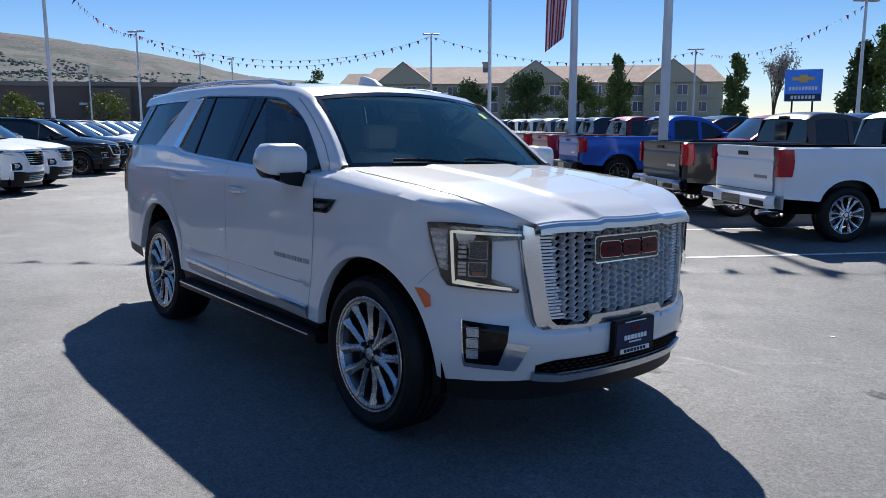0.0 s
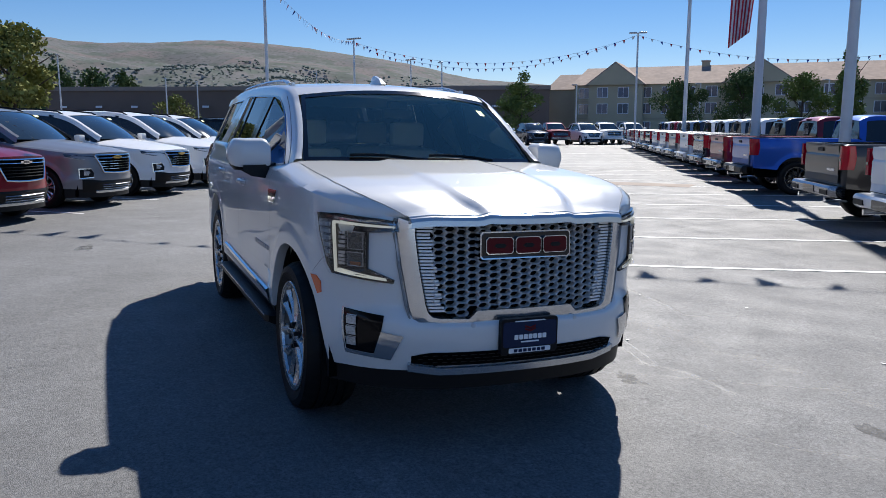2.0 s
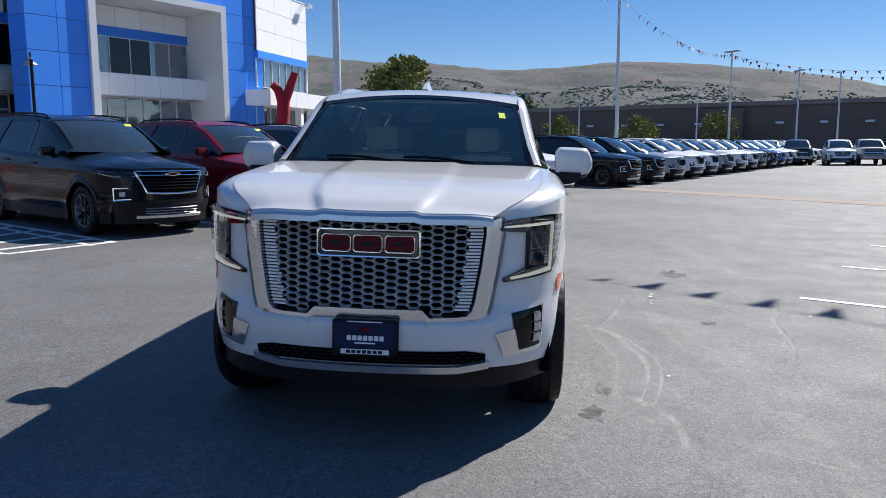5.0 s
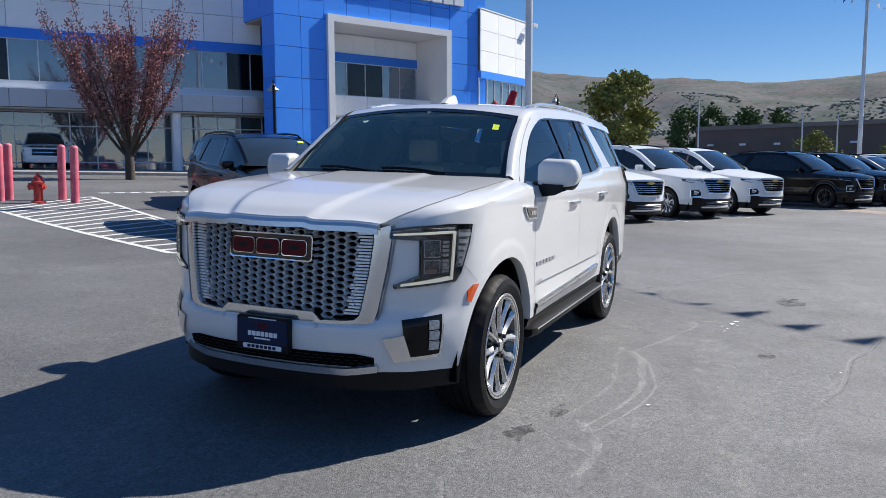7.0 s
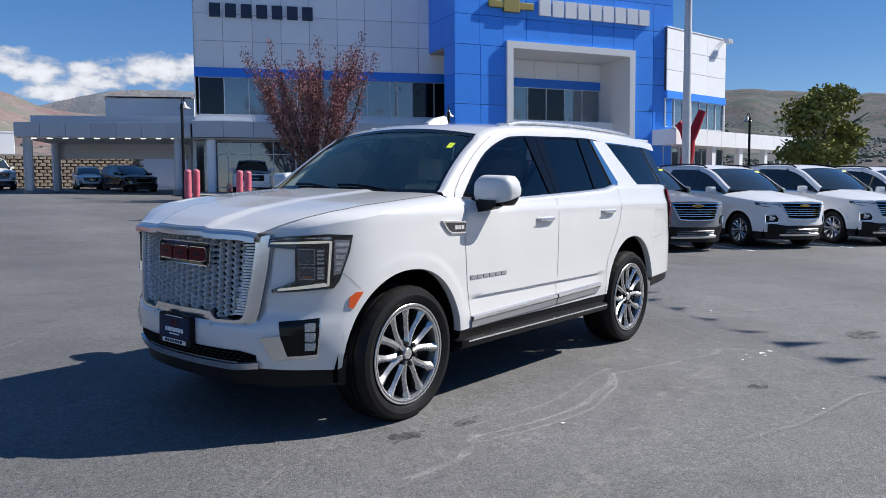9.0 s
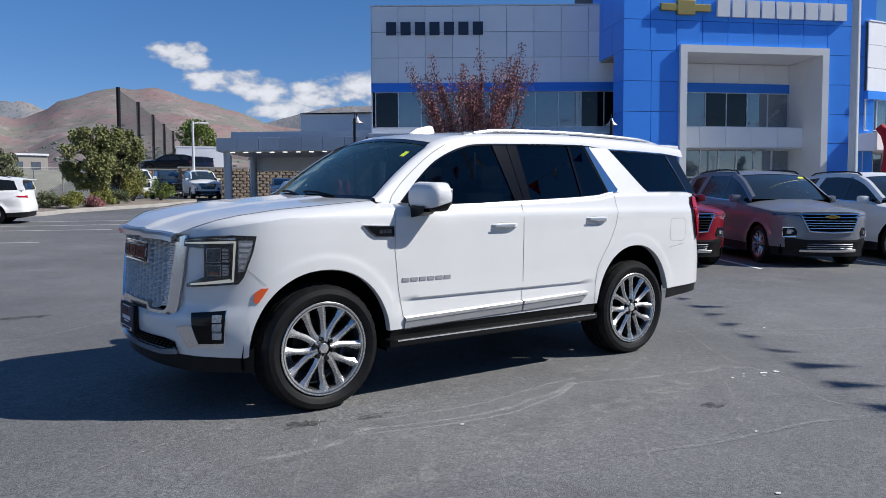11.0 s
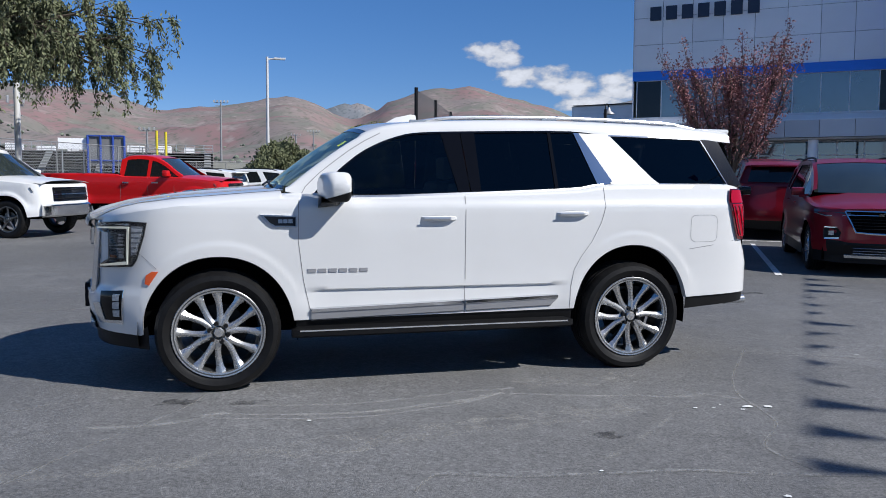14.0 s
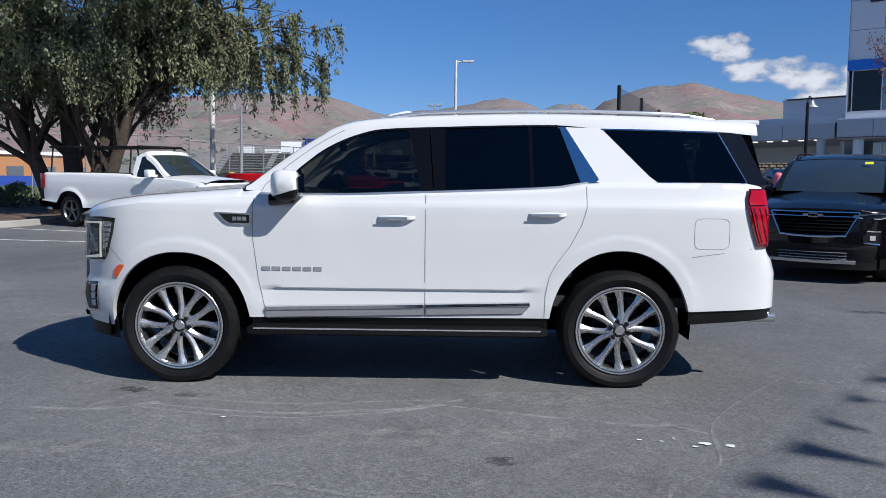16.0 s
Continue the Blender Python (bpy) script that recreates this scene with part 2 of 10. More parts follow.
def box(bm, x0, x1, y0, y1, z0, z1, bevel=0.0, m=None, mi=0):
    vs = [bm.verts.new((x, y, z)) for x in (x0, x1) for y in (y0, y1) for z in (z0, z1)]
    fs = [bm.faces.new([vs[i] for i in q]) for q in ((0, 1, 3, 2), (4, 6, 7, 5), (0, 4, 5, 1), (2, 3, 7, 6), (0, 2, 6, 4), (1, 5, 7, 3))]
    for f in fs:
        f.material_index = mi
    if bevel > 0:
        es = list({e for f in fs for e in f.edges})
        r = bmesh.ops.bevel(bm, geom=es, offset=bevel, segments=2, profile=0.6, affect="EDGES")
        vs = list({v for f in r["faces"] for v in f.verts} | {v for v in vs if v.is_valid})
    if m is not None:
        bmesh.ops.transform(bm, matrix=m, verts=[v for v in vs if v.is_valid])
    return vs


def boxes(*args, bevel=0.0):
    bm = bmesh.new()
    for a in args:
        box(bm, *a, bevel=bevel)
    return bm


def loft(bm, rows, close=False, flip=False, mi=0):
    """A skin over rows of points, all of one length."""
    vv = [[bm.verts.new(p) for p in r] for r in rows]
    n = len(rows[0])
    for a, b in zip(vv[:-1], vv[1:]):
        for i in range(n if close else n - 1):
            j = (i + 1) % n
            q = [a[i], b[i], b[j], a[j]]
            try:
                f = bm.faces.new(q[::-1] if flip else q)
                f.material_index = mi
            except ValueError:
                pass
    return vv


def tube(bm, pts, r, n=8, caps=True, r1=None):
    pts = [Vector(p) for p in pts]
    rows = []
    for i, p in enumerate(pts):
        d = (pts[min(i + 1, len(pts) - 1)] - pts[max(i - 1, 0)]).normalized()
        a = d.orthogonal().normalized() if abs(d.z) < 0.99 else Vector((1, 0, 0))
        if abs(d.z) < 0.99:
            a = d.cross(Vector((0, 0, 1))).normalized()
        b = d.cross(a)
        k = r if r1 is None else r + (r1 - r) * i / max(1, len(pts) - 1)
        rows.append([p + a * (k * math.cos(2 * math.pi * j / n)) + b * (k * math.sin(2 * math.pi * j / n)) for j in range(n)])
    vv = loft(bm, rows, close=True)
    if caps:
        bm.faces.new(vv[0][::-1])
        bm.faces.new(vv[-1])
    return vv


def lathe(bm, profile, n=32, mi=0):
    """Turns (radius, y) points about the y axis."""
    rows = [[(r * math.cos(2 * math.pi * j / n), y, r * math.sin(2 * math.pi * j / n)) for j in range(n)] for r, y in profile]
    return loft(bm, rows, close=True, mi=mi)


def slab(bm, pts, out, thick, mi=0):
    """A plate: a polygon of points with a matching list of outward directions, thick behind."""
    a = [bm.verts.new(Vector(p)) for p in pts]
    b = [bm.verts.new(Vector(p) - Vector(o) * thick) for p, o in zip(pts, out)]
    f = bm.faces.new(a)
    f.material_index = mi
    g = bm.faces.new(b[::-1])
    g.material_index = mi
    n = len(a)
    for i in range(n):
        h = bm.faces.new([a[i], b[i], b[(i + 1) % n], a[(i + 1) % n]])
        h.material_index = mi
    return f


def lerp(a, b, t):
    return a + (b - a) * t


def curve(table):
    """A smooth function through (x, value) pairs."""
    xs = [p[0] for p in table]
    ys = [p[1] for p in table]

    def f(x):
        if x <= xs[0]:
            return ys[0]
        if x >= xs[-1]:
            return ys[-1]
        i = max(j for j in range(len(xs) - 1) if xs[j] <= x)
        h = xs[i + 1] - xs[i]
        t = (x - xs[i]) / h
        m0 = (ys[i + 1] - ys[i - 1]) / (xs[i + 1] - xs[i - 1]) if i > 0 else (ys[1] - ys[0]) / h
        m1 = (ys[i + 2] - ys[i]) / (xs[i + 2] - xs[i]) if i + 2 < len(xs) else (ys[-1] - ys[-2]) / h
        t2, t3 = t * t, t * t * t
        return (2 * t3 - 3 * t2 + 1) * ys[i] + (t3 - 2 * t2 + t) * h * m0 + (-2 * t3 + 3 * t2) * ys[i + 1] + (t3 - t2) * h * m1

    return f


def straight(table):
    xs = [p[0] for p in table]
    ys = [p[1] for p in table]
    return lambda x: float(np.interp(x, xs, ys))


def smooth01(a, b, x):
    t = min(1.0, max(0.0, (x - a) / (b - a)))
    return t * t * (3 - 2 * t)


# ---- ground ----
def ground_z(x, y):
    z = 0.02 + 0.03 * math.tanh(0.07 * x)
    z += 0.0276 * min(y, 60) if y > 0 else 0.1104 * math.tanh(y / 4)
    rise = math.log(1 + math.exp(min(40, max(-40, y - 10))))
    rise = 9.0 * (1 - math.exp(-rise / 9.0))
    return z + 0.040 * rise / (1 + math.exp(-max(-30, min(30, (x - 6) / 4))))


def on_ground(x, y, heading=0.0, dz=0.0):
    """A pose on the ground, leaning with it; heading in degrees, 0 is +x."""
    e = 0.8
    nx = -(ground_z(x + e, y) - ground_z(x - e, y)) / (2 * e)
    ny = -(ground_z(x, y + e) - ground_z(x, y - e)) / (2 * e)
    n = Vector((nx, ny, 1)).normalized()
    q = Vector((0, 0, 1)).rotation_difference(n).to_matrix().to_4x4()
    return Matrix.Translation((x, y, ground_z(x, y) + dz)) @ q @ pose(0, 0, 0, 0, 0, heading)


def ground_strip(bm, p, q, w, dz=0.004, n=None):
    """A painted strip from p to q, laid on the ground."""
    p, q = Vector(p), Vector(q)
    d = (q - p).normalized()
    s = Vector((-d.y, d.x)) * w / 2
    n = n or max(2, int((q - p).length / 0.8))
    rows = []
    for i in range(n + 1):
        c = p.lerp(q, i / n)
        rows.append([(c.x + s.x, c.y + s.y, ground_z(c.x + s.x, c.y + s.y) + dz), (c.x - s.x, c.y - s.y, ground_z(c.x - s.x, c.y - s.y) + dz)])
    loft(bm, rows)

# ---- the large white SUV ----
class Shell:
    """The skin of a car round its plan: s runs from the middle of the front round one side to the middle of the back."""

    def __init__(self, plan, depth):
        fx = curve([(i, p[0]) for i, p in enumerate(plan)])
        fy = curve([(i, p[1]) for i, p in enumerate(plan)])
        n = (len(plan) - 1) * 12
        self.pts = [Vector((fx(i / 12), fy(i / 12))) for i in range(n + 1)]
        self.s = [0.0]
        for a, b in zip(self.pts[:-1], self.pts[1:]):
            self.s.append(self.s[-1] + (b - a).length)
        self.length = self.s[-1]
        self.depth = depth
        self.creases = ()
        self.xs = [p.x for p in self.pts]
        self.ys = [p.y for p in self.pts]

    def base(self, s):
        e = 0.03
        p = Vector((np.interp(s, self.s, self.xs), np.interp(s, self.s, self.ys)))
        a = Vector((np.interp(s - e, self.s, self.xs), np.interp(s - e, self.s, self.ys)))
        b = Vector((np.interp(s + e, self.s, self.xs), np.interp(s + e, self.s, self.ys)))
        if s < e:
            a = Vector((b.x, -b.y))
        if s > self.length - e:
            b = Vector((a.x, -a.y))
        d = (b - a).normalized()
        return p, Vector((-d.y, d.x))

    def at(self, s, z, off=0.0, side=1):
        p, n = self.base(s)
        q = p + n * (self.depth(p, n, z) + off)
        return Vector((q.x, q.y * side, z))

    def out(self, s, side=1):
        p, n = self.base(s)
        return Vector((n.x, n.y * side, 0))

    def s_at_x(self, x):
        return float(np.interp(x, self.xs, self.s))

    def s_at_y(self, y):
        """On the front."""
        i = max(j for j in range(len(self.ys)) if self.ys[j] <= y and self.xs[j] < self.xs[0] + 0.9 and all(b >= a - 1e-6 for a, b in zip(self.ys[:j], self.ys[1:j + 1])))
        return float(np.interp(y, self.ys[:i + 2], self.s[:i + 2]))

    def skin(self, bm, low, high, top=None, rows=20, step=0.05, s0=0.0, s1=None, extra=()):
        """Both halves, from low(x, s) to high(x, s), then over a shoulder to top(x, s)."""
        s1 = self.length if s1 is None else s1
        ss = sorted(set([s0 + i * (s1 - s0) / max(1, int((s1 - s0) / step)) for i in range(int((s1 - s0) / step) + 1)] + [self.s_at_x(x) for x in extra if s0 < self.s_at_x(x) < s1]))
        for side in (1, -1):
            cols = []
            for s in ss:
                p, n = self.base(s)
                a, b = low(p.x, s), high(p.x, s)
                zs = [a]
                cuts = [(min(max(c, a + 0.002 * (i + 1)), b - 0.002 * (len(self.creases) - i)), n) for i, (c, n) in enumerate(self.creases)] + [(b, rows)]
                for c, n in cuts:
                    zs += [lerp(zs[-1], c, (i + 1) / n) for i in range(n - 1)] + [c]
                col = [self.at(s, z, 0, side) for z in zs]
                if top is not None:
                    t = top(p.x, s)
                    t = Vector((t[0], t[1] * side, t[2]))
                    last = col[-1]
                    for k in (0.25, 0.5, 0.75, 1.0):
                        c = last.lerp(t, k)
                        c.z += (t.z - last.z) * (math.sin(k * math.pi / 2) - k) * 0.9
                        col.append(c)
                cols.append(col)
            loft(bm, cols, flip=side > 0)

    def patch(self, bm, outline, off, thick, side=1, mi=0):
        """A plate that follows the skin, with its outline in (s, z)."""
        if side < 0:
            outline = outline[::-1]
        pts = [self.at(s, z, off, side) for s, z in outline]
        outs = [self.out(s, side) for s, z in outline]
        return slab(bm, pts, outs, thick, mi)


def patch_grid(shell, bm, left, right, off, n=8, m=4, thick=0.012, side=1):
    """A curved plate between two edges given as functions of z; left and right: (s, z) at bottom and top."""
    rows = []
    for i in range(n + 1):
        u = i / n
        row = []
        for j in range(m + 1):
            v = j / m
            s = lerp(lerp(left[0][0], left[1][0], v), lerp(right[0][0], right[1][0], v), u)
            z = lerp(lerp(left[0][1], left[1][1], v), lerp(right[0][1], right[1][1], v), u)
            row.append(shell.at(s, z, off, side))
        rows.append(row)
    loft(bm, rows, flip=side > 0)


def wheel(parent, m, r_tyre, r_rim, width, spokes, rim_mat, face_mat, n=64, pairs=True, name="wheel", single=False):
    """A wheel whose face looks along -y; its axle lies at m."""
    hub = new(name)
    hub.empty_display_size = 0.05
    hub.parent = parent
    hub.matrix_basis = m
    h = width / 2
    bm = bmesh.new()
    prof = [(r_rim - 0.012, h * 0.80), (r_rim + 0.012, h * 0.93), (r_rim + 0.035, h * 1.0), (lerp(r_rim, r_tyre, 0.5), h * 1.06), (lerp(r_rim, r_tyre, 0.78), h * 1.0),
            (r_tyre - 0.016, h * 0.88), (r_tyre - 0.003, h * 0.74)]
    groove = []
    for c in (0.5, 0.17, -0.17, -0.5):
        groove += [(r_tyre, h * (c + 0.055)), (r_tyre - 0.009, h * (c + 0.045)), (r_tyre - 0.009, h * (c - 0.045)), (r_tyre, h * (c - 0.055))]
    full = [(r, -y) for r, y in prof] + [(r, -y) for r, y in groove] + [(r, y) for r, y in prof[::-1]]
    vv = lathe(bm, full, n * 2)
    for k in (5, 6, 7, len(full) - 6, len(full) - 7, len(full) - 8):
        for j, v in enumerate(vv[k]):
            if j % 4 in (0,):
                c = Vector((v.co.x, 0, v.co.z)).normalized()
                v.co -= c * 0.004
    part("tyre", bm, M_RUBBER, hub, "black rubber tyre", smooth=True, angle=35)
    rim = new("rim")
    rim.empty_display_size = 0.05
    rim.parent = hub
    bm = bmesh.new()
    lathe(bm, [(r_rim - 0.012, h * 0.8), (r_rim - 0.03, h * 0.6), (r_rim - 0.045, 0.0), (r_rim - 0.03, -h * 0.55), (r_rim - 0.02, -h * 0.72), (r_rim - 0.012, -h * 0.80), (r_rim + 0.006, -h * 0.955), (r_rim + 0.004, -h * 0.985), (r_rim - 0.014, -h * 0.97), (r_rim - 0.022, -h * 0.86), (r_rim - 0.04, -h * 0.5)], n)
    part("barrel", bm, [M_ALLOYD], hub, smooth=True)
    bm = bmesh.new()
    lathe(bm, [(r_rim - (0.030 if single else 0.012), -h * 0.84), (r_rim - (0.024 if single else 0.006), -h * 0.95), (r_rim + 0.003, -h * 0.99), (r_rim + 0.007, -h * 0.965)], n)
    ys = -h * 0.80
    face = bm

    def spoke(a0, a1, w0, w1, bulge):
        rows = []
        for i in range(11):
            u = i / 10
            r = lerp(0.048, r_rim + 0.004, u)
            a = lerp(a0, a1, u) - (a1 - a0) * 0.30 * math.sin(u * math.pi)
            w = float(np.interp(u, [0, 0.3, 0.62, 0.80, 1.0], [w0, w0 * 0.82, w0 * 1.0, w1 * 0.92, w1]))
            if single:
                w = float(np.interp(u, [0, 0.25, 0.55, 0.70, 0.84, 0.92, 1.0], [0.026, 0.021, 0.0205, 0.024, 0.035, 0.037, 0.028]))
                a = lerp(a0, a1, smooth01(0.05, 0.9, u))
            y = ys + bulge * math.sin(u * math.pi * 0.95) - 0.018 * u
            c = Vector((math.cos(a), 0, math.sin(a)))
            t = Vector((-math.sin(a), 0, math.cos(a)))
            p = c * r + Vector((0, y, 0))
            e = 0.020 if u > 0.7 else 0.012
            rows.append([p + t * w + Vector((0, e * 0.5, 0)), p + t * w * 0.22 - Vector((0, 0.010, 0)), p - t * w * 0.22 - Vector((0, 0.010, 0)), p - t * w + Vector((0, e * 0.5, 0)), p - t * w * 0.9 + Vector((0, 0.050, 0)), p + t * w * 0.9 + Vector((0, 0.050, 0))])
        bm = bmesh.new() if single else face
        n0 = len(bm.faces)
        loft(bm, rows, close=True, flip=True)
        bm.faces.ensure_lookup_table()
        for k in range(n0, len(bm.faces)):
            bm.faces[k].material_index = 0 if (k - n0) % 6 in (0, 1, 2) else 1
        if single:
            part("spoke", bm, [face_mat, M_ALLOYD], hub, smooth=True, angle=25)

    for k in range(spokes):
        a = 2 * math.pi * (k + 0.25) / spokes
        if pairs:
            d = math.pi / spokes
            r0, r1 = (0.30, 0.56) if single else (0.36, 0.46)
            spoke(a - d * r0, a - d * r1, 0.017, 0.036, 0.016)
            spoke(a + d * r0, a + d * r1, 0.017, 0.036, 0.016)
        else:
            spoke(a, a, 0.030, 0.026, 0.02)
    wf = part("wheel_face", face, [face_mat, M_ALLOYD], hub, "wheel face with split spokes", smooth=True, angle=25)
    if not single:
        tagged(wf, "wheel face with split spokes", kind="stuff")
    bm = bmesh.new()
    lathe(bm, [(0.0, ys - 0.016), (0.030, ys - 0.015), (0.036, ys - 0.009), (0.042, ys + 0.004), (0.056, ys + 0.010), (0.085, ys + 0.018), (0.088, ys + 0.05)], 24)
    cap = bm
    for k in range(6):
        a = 2 * math.pi * (k + 0.75) / 6
        bm = bmesh.new() if single else cap
        tube(bm, [(0.066 * math.cos(a), ys + 0.01, 0.066 * math.sin(a)), (0.066 * math.cos(a), ys - 0.022, 0.066 * math.sin(a))], 0.0135, 8)
        if single:
            part("wheel_nut", bm, M_TRIM, hub)
    part("centre_cap", cap, rim_mat, hub, smooth=True)
    bm = bmesh.new()
    lathe(bm, [(0.06, -h * 0.20), (r_rim - 0.12, -h * 0.20), (r_rim - 0.115, -h * 0.10), (0.06, -h * 0.10)], 32)
    part("brake_disc", bm, M_TRIM if single else M_ALLOYD, hub, smooth=True)
    bpy.data.objects.remove(rim)
    return hub


def side_pts(W, outline, off, side):
    return [Vector((x, side * (W(x, z) + off), z)) for x, z in outline], [Vector((0, side * 0.94, 0.34)) for _ in outline]


def side_plate(bm, W, outline, off, thick, side, mi=0):
    """A plate on the upper side of a car, its outline in (x, z), running clockwise when seen from the left."""
    p, o = side_pts(W, outline if side < 0 else outline[::-1], off, side)
    return slab(bm, p, o, thick, mi)


def side_strip(bm, W, line, width, off, thick, side):
    """A thin band along a line on the upper side of a car."""
    rows = []
    for i, (x, z) in enumerate(line):
        a = Vector(line[max(0, i - 1)])
        b = Vector(line[min(len(line) - 1, i + 1)])
        d = (b - a).normalized()
        n = Vector((-d.y, d.x)) * width / 2
        pts = []
        for k, o in ((1, off - thick), (0.8, off), (-0.8, off), (-1, off - thick)):
            px, pz = x + n.x * k, z + n.y * k
            pts.append(Vector((px, side * (W(px, pz) + o), pz)))
        rows.append(pts)
    loft(bm, rows, flip=side < 0)


def densify(pts, step=0.12):
    out = []
    n = len(pts)
    for i in range(n):
        a, b = Vector(pts[i]), Vector(pts[(i + 1) % n])
        k = max(1, int((b - a).length / step))
        out += [tuple(a.lerp(b, j / k)) for j in range(k)]
    return out


def bars(bm, count, x0, x1, z0, z1, place, gap=0.25, thick=0.006, bevel=0.0):
    """A row of plain raised bars in place of letters; place(x, z) gives a point and its outward way."""
    w = (x1 - x0) / count
    for i in range(count):
        a, b = x0 + w * (i + gap / 2), x0 + w * (i + 1 - gap / 2)
        pts, outs = zip(*[place(x, z) for x, z in ((a, z0), (b, z0), (b, z1), (a, z1))])
        slab(bm, [p + o * thick for p, o in zip(pts, outs)], outs, thick)


def bar_row(name, mat, parent, count, x0, x1, z0, z1, place, gap=0.25, thick=0.006):
    """Plain bars in place of letters, each a piece of its own."""
    w = (x1 - x0) / count
    for i in range(count):
        bm = bmesh.new()
        bars(bm, 1, x0 + w * i, x0 + w * (i + 1), z0, z1, place, gap, thick)
        part(name, bm, mat, parent)


SUV_PLAN = [(-0.93, 0), (-0.922, 0.20), (-0.893, 0.40), (-0.838, 0.575), (-0.76, 0.715), (-0.65, 0.825), (-0.51, 0.91), (-0.36, 0.96), (-0.15, 0.985), (0.15, 0.995),
            (0.7, 0.998), (1.4, 1.003), (2.1, 1.005), (2.8, 1.003), (3.3, 0.998), (3.7, 0.988), (4.0, 0.955), (4.15, 0.88), (4.235, 0.68), (4.27, 0.35), (4.28, 0)]
HUB_Z = 0.402
ARCH_F, ARCH_R = (0.02, 0.40, 0.50, 0.525), (3.075, 0.42, 0.485, 0.545)
_side = straight([(0.25, -0.06), (0.42, -0.025), (0.47, -0.012), (0.56, -0.004), (0.70, -0.005), (0.80, -0.004), (0.95, 0.0), (1.10, 0.0), (1.22, -0.003), (1.262, -0.007), (1.285, -0.019), (1.305, -0.028), (1.345, -0.040), (1.45, -0.07)])
_crease = straight([(0.56, -0.004), (0.62, -0.008), (0.676, -0.012), (0.690, 0.006), (0.80, 0.003), (0.95, 0.0)])
_front = straight([(0.25, -0.10), (0.36, -0.05), (0.44, -0.03), (0.52, -0.008), (0.60, 0.0), (0.66, -0.012), (0.72, -0.05), (1.10, -0.055), (1.16, -0.07), (1.3, -0.12)])
_rear = straight([(0.3, -0.06), (0.45, -0.01), (0.55, 0.0), (0.80, 0.0), (0.90, -0.03), (0.97, -0.09), (1.02, -0.11), (1.40, -0.14)])


def suv_depth(p, n, z):
    wf, wr, ws = max(0, -n.x) ** 2, max(0, n.x) ** 2, n.y ** 2
    d = wf * _front(z) + wr * _rear(z) + ws * _side(z)
    for cx, cz, rx, rz in (ARCH_F, ARCH_R):
        q = math.hypot((p.x - cx) / rx, (z - cz) / rz)
        if q < 1.4 and z > 0.3:
            d += ws * 0.005 * (1 - smooth01(1.13, 1.21, q))
    if 0.5 < p.x < 2.6:
        d += ws * _crease(z) * smooth01(0.56, 0.72, p.x) * smooth01(2.58, 2.36, p.x)
    if p.x < -0.7:
        e = lerp(0.592, 0.652, smooth01(0.66, 1.08, z))
        d -= 0.10 * smooth01(e, e - 0.055, abs(p.y)) * smooth01(0.640, 0.69, z) * smooth01(1.15, 1.10, z)
    return d


SUV = Shell(SUV_PLAN, suv_depth)
SUV.creases = ((0.620, 6), (0.676, 3), (0.690, 1), (0.80, 5), (1.262, 22), (1.285, 1))
suv_belt = curve([(0.45, 1.36), (0.858, 1.322), (1.73, 1.345), (2.63, 1.385), (2.84, 1.418), (3.3, 1.428), (3.95, 1.428), (4.2, 1.40)])
suv_dlo_top = curve([(0.60, 1.325), (0.66, 1.345), (0.745, 1.420), (0.87, 1.532), (1.005, 1.636), (1.138, 1.706), (1.274, 1.756), (1.398, 1.784), (1.75, 1.803), (2.64, 1.825), (2.95, 1.803), (3.3, 1.798), (3.775, 1.787), (4.05, 1.765)])
suv_roof = curve([(0.45, 1.365), (0.50, 1.388), (0.561, 1.438), (0.712, 1.553), (0.887, 1.674), (1.064, 1.772), (1.257, 1.826), (1.74, 1.865), (2.6, 1.885), (3.5, 1.868), (3.9, 1.845), (4.05, 1.83)])


def suv_w(x, z):
    """Half-width of the upper body."""
    return 0.948 - (z - 1.34) * 0.42 - 0.075 * smooth01(1.35, 0.5, x) - 0.035 * smooth01(3.2, 4.1, x)


def suv_hood(t, u):
    """The bonnet: t across, -1 to 1; u from the front to the windscreen."""
    ye = float(np.interp(u, [0, 0.06, 0.13, 0.22, 0.36, 0.6, 1], [0.60, 0.67, 0.745, 0.80, 0.838, 0.852, 0.845]))
    y = t * ye
    a = abs(y)
    xf = -0.905 + 0.26 * min(a, 0.65) ** 2
    xr = 0.315 + 0.20 * a * a
    x = lerp(xf, xr, u)
    ze = float(np.interp(x, [-0.9, -0.80, -0.70, -0.62, -0.50, -0.25, 0.14, 0.5], [1.150, 1.162, 1.212, 1.244, 1.274, 1.310, 1.342, 1.370]))
    zc = float(np.interp(x, [-0.91, -0.84, -0.62, -0.25, 0.14, 0.5], [1.187, 1.220, 1.282, 1.337, 1.371, 1.402]))
    k = float(np.interp(abs(t), [0, 0.37, 0.405, 0.44, 0.80, 0.95, 1.0], [1.0, 1.0, 0.76, 0.60, 0.36, 0.13, 0.0]))
    if u < 0.08:
        k *= lerp(0.75, 1, u / 0.08)
    return Vector((x, y, lerp(ze, zc, k)))


